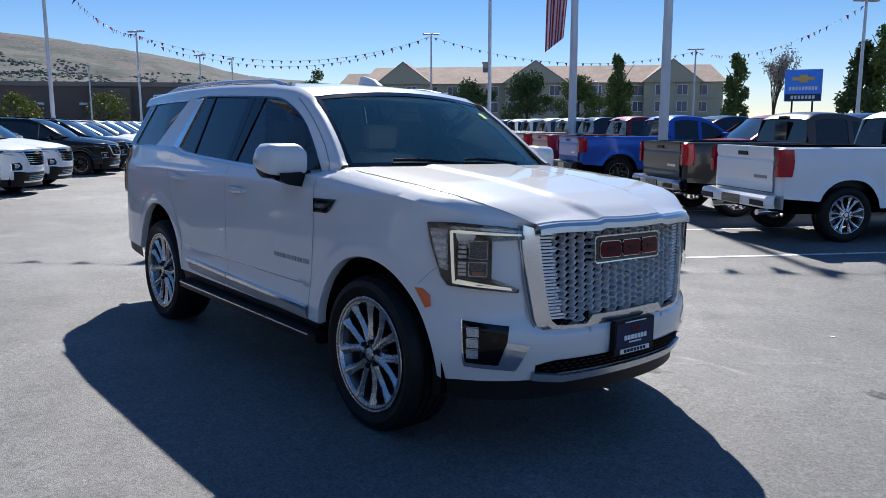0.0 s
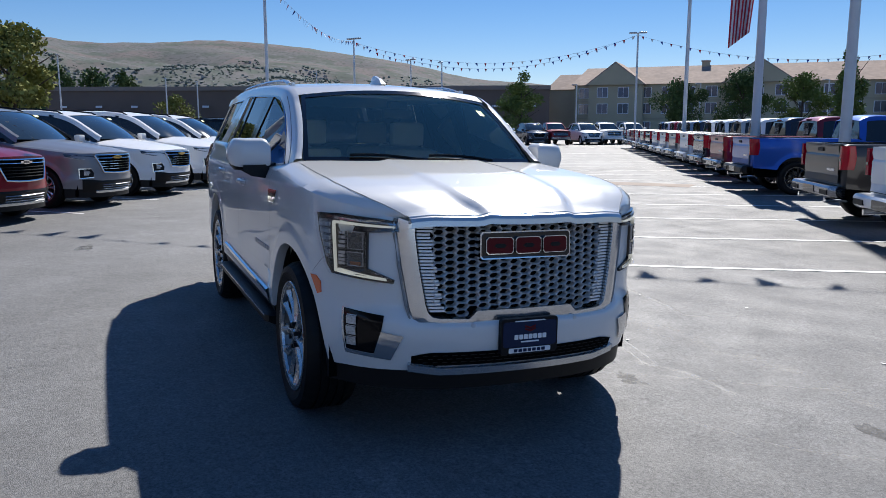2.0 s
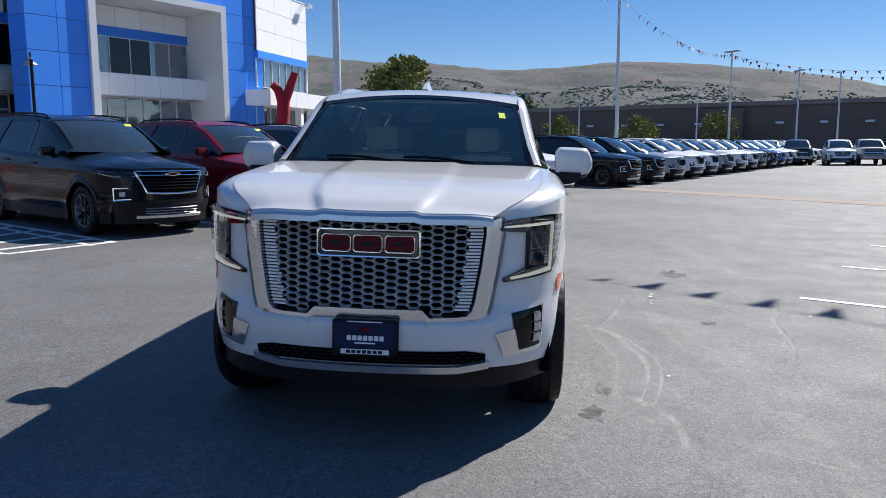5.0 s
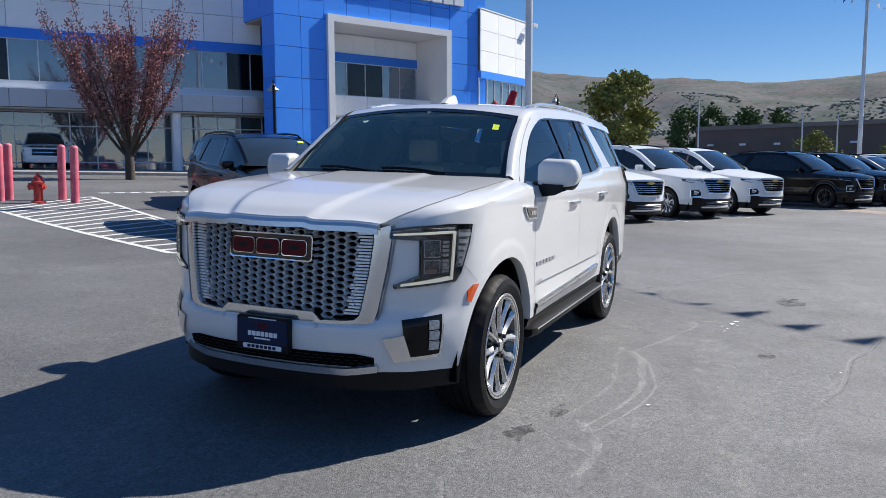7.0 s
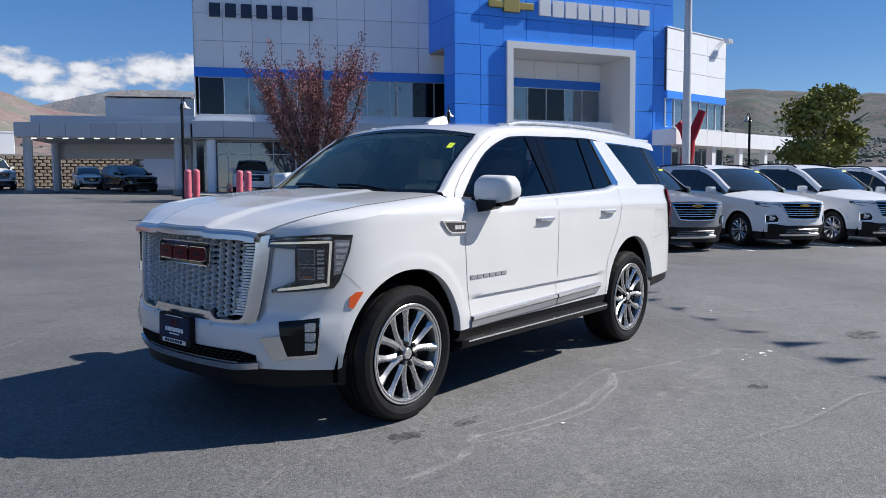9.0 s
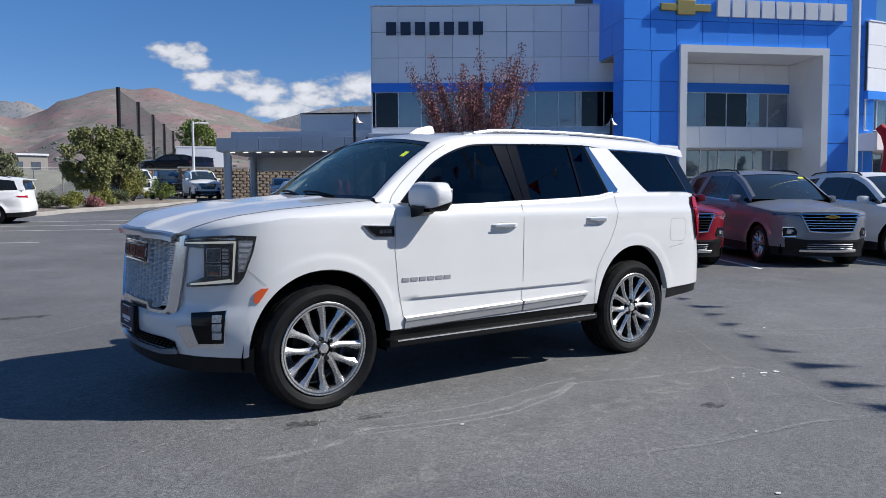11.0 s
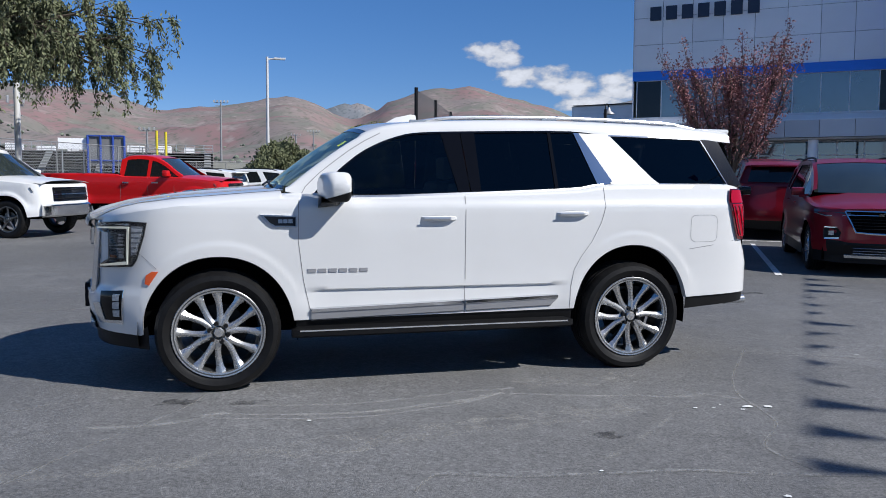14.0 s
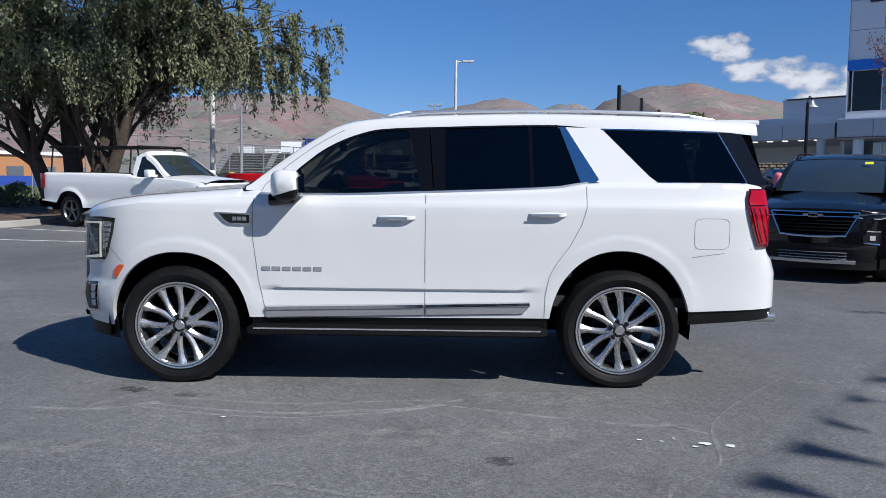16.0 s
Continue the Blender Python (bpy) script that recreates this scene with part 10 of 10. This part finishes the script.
# ---- the far side: fence, net, stands, planting ----
def mesh_material(name, color, scale, cover):
    """Woven wire: see-through between the strands."""
    m = bpy.data.materials.new(name)
    m.use_nodes = True
    nt = m.node_tree
    bs = nt.nodes["Principled BSDF"]
    bs.inputs["Base Color"].default_value = (*color, 1)
    bs.inputs["Roughness"].default_value = 0.6
    tr = nt.nodes.new("ShaderNodeBsdfTransparent")
    mx = nt.nodes.new("ShaderNodeMixShader")
    tc = nt.nodes.new("ShaderNodeTexCoord")
    outs = []
    for ang in (45, -45):
        mp = nt.nodes.new("ShaderNodeMapping")
        mp.inputs["Rotation"].default_value = (0, radians(ang), 0)
        nt.links.new(tc.outputs["Object"], mp.inputs["Vector"])
        wv = nt.nodes.new("ShaderNodeTexWave")
        wv.inputs["Scale"].default_value = scale
        nt.links.new(mp.outputs[0], wv.inputs["Vector"])
        gt = nt.nodes.new("ShaderNodeMath")
        gt.operation = "GREATER_THAN"
        gt.inputs[1].default_value = 1 - cover
        nt.links.new(wv.outputs["Fac"], gt.inputs[0])
        outs.append(gt.outputs[0])
    mxm = nt.nodes.new("ShaderNodeMath")
    mxm.operation = "MAXIMUM"
    nt.links.new(outs[0], mxm.inputs[0])
    nt.links.new(outs[1], mxm.inputs[1])
    nt.links.new(mxm.outputs[0], mx.inputs["Fac"])
    nt.links.new(tr.outputs[0], mx.inputs[1])
    nt.links.new(bs.outputs[0], mx.inputs[2])
    nt.links.new(mx.outputs[0], nt.nodes["Material Output"].inputs["Surface"])
    return m


M_CHAIN = mesh_material("chain_link", (0.26, 0.27, 0.28), 3.2, 0.022)
M_FENCE = material("weathered_fence_steel", (0.27, 0.27, 0.27), 0.6, 0.3, vary=0.08, scale=3)
M_NET = mesh_material("ball_net", (0.03, 0.03, 0.03), 1.4, 0.22)


def fence(p, q, h, n, name="chain_link_fence"):
    p, q = Vector(p), Vector(q)
    d = (q - p).normalized()
    t = thing(name, pose(p.x, p.y, ground_z(p.x, p.y), 0, 0, math.degrees(math.atan2(d.y, d.x))), "galvanised chain-link fence on steel posts", "fence")
    ln = (q - p).length
    z1 = ground_z(q.x, q.y) - ground_z(p.x, p.y)
    for i in range(n + 1):
        b = bmesh.new()
        x = ln * i / n
        tube(b, [(x, 0, z1 * i / n - 0.1), (x, 0, z1 * i / n + h)], 0.032, 8)
        part("post", b, M_FENCE, t, smooth=True)
    b = bmesh.new()
    tube(b, [(0, 0, h - 0.03), (ln, 0, z1 + h - 0.03)], 0.025, 6)
    part("top_rail", b, M_FENCE, t)
    b = bmesh.new()
    vs = [b.verts.new(v) for v in ((0, 0.03, 0.05), (ln, 0.03, z1 + 0.05), (ln, 0.03, z1 + h), (0, 0.03, h))]
    b.faces.new(vs)
    part("wire_mesh", b, M_CHAIN, t)
    return t


fence((-17.5, 29.0), (-10.8, 30.7), 3.1, 3)
fence((-10.8, 30.7), (-4.6, 48.5), 2.9, 6)
fence((-4.6, 48.5), (11, 55), 2.1, 8)
# tall ball net on black poles
nt_ = thing("ball_net", pose(0, 0, 0), "tall black ball-stop net on black poles", "net")
prev = None
for i, (az, el) in enumerate(((76.55, 7.73), (75.21, 6.83), (74.18, 6.02), (73.41, 5.43), (72.77, 4.96))):
    top = 14.0
    d = (top - 1.4) / math.tan(radians(el))
    x, y = -1.0 + d * math.cos(radians(az)), -6.2 + d * math.sin(radians(az))
    b = bmesh.new()
    tube(b, [(x, y, 0), (x, y, top)], 0.22, 10)
    part("pole", b, M_BLACKM, nt_, smooth=True)
    if prev is not None:
        b = bmesh.new()
        vs = [b.verts.new(v) for v in ((prev[0], prev[1], 2), (x, y, 2), (x, y, top - 0.2), (prev[0], prev[1], top - 0.2))]
        b.faces.new(vs)
        part("net_panel", b, M_NET, nt_)
    prev = (x, y)
# stadium lights
for x, y, top, half, count in ((-4.3, 211.0, 26.0, 1.75, 5), (24.2, 254.0, 22.2, 1.9, 5), (19.0, 262.0, 21.5, 1.5, 4), (-15.2, 55.5, 8.0, 0.5, 2), (-16.5, 150.0, 13.5, 1.3, 4)):
    t = thing("stadium_light", pose(x, y, 0), "steel stadium light mast with a bank of lamps", "mast", "stadium lights")
    b = bmesh.new()
    tube(b, [(0, 0, 0), (0, 0, top)], 0.10 + 0.0011 * y, 8, r1=0.07 + 0.0006 * y)
    part("mast", b, M_FENCE, t, smooth=True)
    b = bmesh.new()
    box(b, -half, half, -0.05, 0.05, top - 0.5, top - 0.35)
    box(b, -half * 0.8, half * 0.8, -0.05, 0.05, top - 1.2, top - 1.1)
    part("cross_arm", b, M_FENCE, t)
    for k in range(count):
        x0 = -half + 2 * half * k / (count - 1)
        b = boxes((x0 - half * 0.13, x0 + half * 0.13, -0.3, 0.05, top - 0.3, top + 0.25), bevel=0.05)
        part("floodlight", b, M_POLEG, t)
# stands on their bank behind the field
M_STAND = material("aluminium_stand", (0.20, 0.20, 0.20), 0.6, 0.2, vary=0.12, scale=1)
M_GALV = material("galvanised_rail", (0.36, 0.37, 0.38), 0.5, 0.4, vary=0.08, scale=3)
t = thing("bleachers", pose(-25.5, 81.0, 1.6, 0, 0, 2), "grey stepped bleachers behind the fence", "stand")
# near-black slope paints the shade in the gaps between the benches
b = bmesh.new()
loft(b, [[(x, 0.0, 0.0), (x, 0.0, 1.75), (x, 6.2, 4.3), (x, 6.2, 0.0)] for x in (0.0, 23.0)])
part("understructure", b, M_DARK, t)
for k in range(8):
    b = bmesh.new()
    box(b, 0, 23, k * 0.78 - 0.05, k * 0.78 + 0.30, 1.98 + 0.33 * k, 2.05 + 0.33 * k)
    box(b, 0, 23, k * 0.78 + 0.36, k * 0.78 + 0.74, 1.78 + 0.33 * k, 1.84 + 0.33 * k)
    part("bench", b, M_STAND, t)
for x in (0.4, 5.9, 11.4, 16.9, 22.4):
    b = bmesh.new()
    box(b, x - 0.35, x + 0.35, -0.1, 0.1, 1.72, 1.80)
    loft(b, [[(x - 0.35, 0.0, 1.86), (x + 0.35, 0.0, 1.86)], [(x - 0.35, 6.1, 4.45), (x + 0.35, 6.1, 4.45)]])
    part("aisle", b, M_GALV, t)
b = bmesh.new()
for k in range(24):
    tube(b, [(k, 6.3, 3.9), (k, 6.3, 5.3)], 0.04, 6)
for z in (4.6, 4.95, 5.3):
    tube(b, [(0, 6.3, z), (23, 6.3, z)], 0.035, 6)
part("back_rail", b, M_GALV, t)
rng = random.Random(12)
# plain white blocks stand in for unclear white shapes behind the rail
for k in range(7):
    b = boxes((1.2 + k * 3.1, 1.2 + k * 3.1 + rng.uniform(1.0, 2.2), 7.2, 8.6, 3.0, 5.0 + rng.uniform(-0.15, 0.35)), bevel=0.05)
    part("press_box", b, M_PANELW, t)
# white board, blue frame and yellow posts by the field
t = thing("scoreboard", pose(-16.2, 80.0, ground_z(-16.2, 80)), "white scoreboard seen from behind on two posts", "board")
b = boxes((-1.35, 1.35, -0.12, 0.12, 4.1, 5.25), bevel=0.02)
part("board", b, M_PANELW, t)
for x in (-1.0, 1.0):
    b = bmesh.new()
    tube(b, [(x, 0.16, 0), (x, 0.16, 5.1)], 0.06, 8)
    part("leg", b, M_GALV, t)
t = thing("blue_frame", pose(-12.95, 79.5, ground_z(-12.95, 79.5), 0, 0, -3), "tall blue steel frame with a grey sheet", "frame")
for x in (-1.75, -0.55, 0.65, 1.75):
    b = bmesh.new()
    tube(b, [(x, 0, 0), (x, 0, 5.55)], 0.12, 8)
    part("post", b, M_FLAGB, t, smooth=True)
for z in (3.0, 5.5):
    b = bmesh.new()
    tube(b, [(-1.75, 0, z), (1.75, 0, z)], 0.09, 8)
    part("rail", b, M_FLAGB, t, smooth=True)
b = boxes((-1.7, 1.7, 0.10, 0.16, 2.6, 5.4))
part("sheet", b, M_STAND, t)
M_YEL = material("yellow_paint", (0.62, 0.50, 0.03), 0.5, vary=0.08)
for x0, y0, h in ((-8.1, 80.0, 6.2), (-7.2, 80.0, 6.1), (-8.6, 30.0, 1.4)):
    t = thing("yellow_post", pose(x0, y0, ground_z(x0, y0)), "yellow painted steel post", "post")
    b = bmesh.new()
    tube(b, [(0, 0, 0), (0, 0, h)], 0.13, 10)
    part("shaft", b, M_YEL, t, smooth=True)
# low pale building and other far blocks
for x, y, w, dd, h, turn, mat, lb in ((19.1, 132.0, 5.4, 8, 9.0, -5, M_HOUSE, "low pale flat-roofed building far off"), (-34, 62, 8, 5, 4.3, 25, material("orange_wall", (0.42, 0.20, 0.09), 0.8, vary=0.08), "low orange-brown building far off"), (1.0, 170, 14, 8, 7.6, 5, M_HOUSE, "long pale school building far off")):
    t = thing("far_building", pose(x, y, 0, 0, 0, turn), lb, "building")
    b = boxes((-w / 2, w / 2, 0, dd, 0, h))
    part("wall", b, mat, t)
    b = boxes((-w / 2 - 0.2, w / 2 + 0.2, -0.2, dd + 0.2, h, h + 0.3))
    part("roof", b, M_PANELW, t)
    for i in range(int(w / 2.5)):
        b = boxes((-w / 2 + 0.6 + i * 2.5, -w / 2 + 1.9 + i * 2.5, -0.04, 0.0, h - 2.2, h - 1.0))
        part("window", b, M_HWIN, t)
# added bank, hides the lower part of the pale building behind it
M_BANK = material("dry_grass_bank", (0.20, 0.195, 0.155), 0.95, vary=0.2, scale=0.4, bump=0.3, bump_scale=3)
b = bmesh.new()
loft(b, [[(x, 100, 1.0), (x, 104, 3.2 + 0.5 * noise.noise(Vector((x * 0.1, 0, 0)))), (x, 112, 5.6 + 0.8 * noise.noise(Vector((x * 0.12, 3, 0)))), (x, 124, 6.4), (x, 131, 0.5)] for x in range(-20, 33, 2)])
tagged(part("grass_bank", b, M_BANK, smooth=True), "dry grass bank added to cover the foot of the far building", "bank", kind="structure")
t = thing("blue_wall", pose(-33, 54, 1.45, 0, 0, 25), "low blue boundary wall", "wall")
b = boxes((-6, 6, 0, 0.3, 0, 0.9))
part("panel", b, M_FLAGB, t)
# planting bed with kerb on the far side
M_SOIL = material("bark_mulch", (0.085, 0.055, 0.04), 0.95, vary=0.3, scale=6, bump=0.6, bump_scale=30, second=(0.16, 0.11, 0.08), second_scale=2, second_amount=0.6)
M_GRASS = material("grass_blade", (0.075, 0.12, 0.03), 0.8, vary=0.3, scale=1.5)
b = bmesh.new()
rows = []
for i in range(14):
    x = -30 + i * 1.9
    y = 21.5 - 0.40 * (x + 14)
    y = max(15.2, y) if x < -8 else 15.2 - (x + 8) * 0.0 + max(0, (x + 8)) * 2.2
    rows.append([(x, y, ground_z(x, y) - 0.05), (x, y, ground_z(x, y) + 0.14), (x, y + 0.16, ground_z(x, y) + 0.15), (x + 0.05, y + 0.18, ground_z(x, y) + 0.10), (x - 1.0, y + 14, ground_z(x, y + 14) + 0.25)])
loft(b, rows[:12])
tagged(part("planting_bed", b, M_SOIL), "brown mulch planting bed behind a kerb", "planting bed", kind="structure")
b = bmesh.new()
loft(b, [[r[0], r[1], r[2]] for r in [[Vector(p) + Vector((0, -0.004, 0.006)) for p in row] for row in rows[:12]]])
tagged(part("kerb", b, M_CONC), "pale concrete kerb along the planting bed", "kerb", kind="structure")
# mulch bed with a kerb round the large tree
e_, g_ = curve([(0, -17.0), (1, -12.5), (2, -9.6), (3, -9.05), (4, -8.9), (5, -9.2)]), curve([(0, 9.2), (1, 10.9), (2, 12.6), (3, 14.2), (4, 16.5), (5, 19.5)])
kb, gb = bmesh.new(), bmesh.new()
rows, krows = [], []
for i in range(41):
    u = i / 8
    p = Vector((e_(u), g_(u), 0))
    q = Vector((-22.0 + u, 16.0 + u * 1.2, 0))
    d = (q - p).normalized()
    g = lambda v, dz: Vector((v.x, v.y, ground_z(v.x, v.y) + dz))
    krows.append([g(p, -0.06), g(p + d * 0.01, 0.14), g(p + d * 0.03, 0.16), g(p + d * 0.17, 0.16), g(p + d * 0.18, 0.05)])
    rows.append([g(p.lerp(q, v / 8) + d * 0.17 * (1 - v / 8), 0.12 + 0.30 * v / 8 + 0.04 * noise.noise(p.lerp(q, v / 8))) for v in range(9)])
loft(kb, krows)
loft(gb, rows)
tagged(part("planting_bed", gb, M_SOIL, smooth=True), "brown mulch planting bed round the large tree", "planting bed", kind="structure")
tagged(part("kerb", kb, M_CONC), "pale concrete kerb round the mulch bed", "kerb", kind="structure")
# gravel bed with a kerb under the round trees
M_GRAVEL = material("tan_gravel", (0.21, 0.175, 0.14), 0.95, vary=0.3, scale=9, bump=0.6, bump_scale=60, second=(0.30, 0.26, 0.22), second_scale=3, second_amount=0.5)
edge_ = curve([(0, 1.0), (1, 3.3), (2, 4.3), (3, 6.0), (4, 9.6), (5, 12.5)]), curve([(0, 26.6), (1, 27.6), (2, 29.1), (3, 30.5), (4, 33.4), (5, 37.0)])
back_ = curve([(0, -2.0), (1, 1.0), (2, 4.0), (3, 8.0), (4, 11.5), (5, 13.2)]), curve([(0, 40), (1, 43), (2, 45), (3, 45.0), (4, 42.5), (5, 39.0)])
kb, gb = bmesh.new(), bmesh.new()
rows, krows = [], []
for i in range(41):
    u = i / 8
    p, q = Vector((edge_[0](u), edge_[1](u), 0)), Vector((back_[0](u), back_[1](u), 0))
    d = (q - p).normalized()
    g = lambda v, dz: Vector((v.x, v.y, ground_z(v.x, v.y) + dz))
    krows.append([g(p, -0.06), g(p + d * 0.01, 0.13), g(p + d * 0.03, 0.15), g(p + d * 0.17, 0.15), g(p + d * 0.18, 0.05)])
    rows.append([g(p.lerp(q, v / 10) + d * 0.17 * (1 - v / 10), 0.10 + 0.10 * math.sin(math.pi * v / 10) + 0.03 * noise.noise(p.lerp(q, v / 10))) for v in range(11)])
loft(kb, krows)
loft(gb, rows)
tagged(part("planting_bed", gb, M_GRAVEL, smooth=True), "tan gravel planting bed behind a kerb", "planting bed", kind="structure")
tagged(part("kerb", kb, M_CONC), "pale concrete kerb along the gravel bed", "kerb", kind="structure")
for i, (x, y, w, h, lf) in enumerate(((-12.6, 19.0, 1.7, 1.0, M_LEAFO), (-14.8, 19.5, 1.8, 1.3, M_LEAFO), (-16.5, 20.5, 1.6, 1.1, M_LEAFY), (-11.0, 19.6, 1.2, 0.7, M_LEAFO), (4.9, 31.2, 1.15, 0.85, M_LEAFY), (4.1, 31.6, 1.0, 0.75, M_LEAFW), (6.7, 33.2, 1.15, 0.80, M_LEAFY), (6.1, 32.0, 0.8, 0.45, M_LEAFR), (7.6, 34.0, 1.1, 0.8, M_LEAFW), (9.0, 36.6, 1.9, 1.5, M_LEAFY), (10.6, 37.2, 1.6, 1.3, M_LEAFG), (3.0, 33.5, 1.3, 0.8, M_LEAFW))):
    rng = random.Random(300 + i)
    t = thing("shrub", pose(x, y, ground_z(x, y) + 0.1), "loose olive-green shrub in the planting bed", "shrub", "shrubs")
    b = bmesh.new()
    for k in range(10):
        a = rng.uniform(0, 6.28)
        tube(b, [(0, 0, 0), (math.cos(a) * w * 0.2, math.sin(a) * w * 0.2, h * 0.5), (math.cos(a) * w * 0.42, math.sin(a) * w * 0.42, h * rng.uniform(0.6, 1.0))], 0.015, 4, caps=False, r1=0.005)
    part("stem", b, M_BARK, t)
    b = Foliage()
    for k in range(26):
        a, q = rng.uniform(0, 6.28), math.sqrt(rng.random())
        top = h * (0.25 + 0.65 * math.sqrt(1 - 0.85 * q * q))
        leaves(b, rng, Vector((math.cos(a) * w * 0.42 * q, math.sin(a) * w * 0.42 * q, top * rng.uniform(0.35, 1.0))), 0.20, 90, 0.075, 0.0)
    b.object("foliage", lf, t)
b = bmesh.new()
rng = random.Random(8)
for i in range(5000):
    x, y = rng.uniform(-34, -11), rng.uniform(23, 44)
    z = ground_z(x, y) + 0.24
    a = rng.uniform(0, 6.28)
    s = rng.uniform(0.03, 0.06)
    vs = [b.verts.new((x - s * math.cos(a), y - s * math.sin(a), z)), b.verts.new((x + s * math.cos(a), y + s * math.sin(a), z)), b.verts.new((x + rng.uniform(-0.08, 0.08), y + rng.uniform(-0.08, 0.08), z + rng.uniform(0.1, 0.25)))]
    b.faces.new(vs)
tagged(part("grass", b, M_GRASS), "short green grass behind the kerb", "grass", kind="stuff")
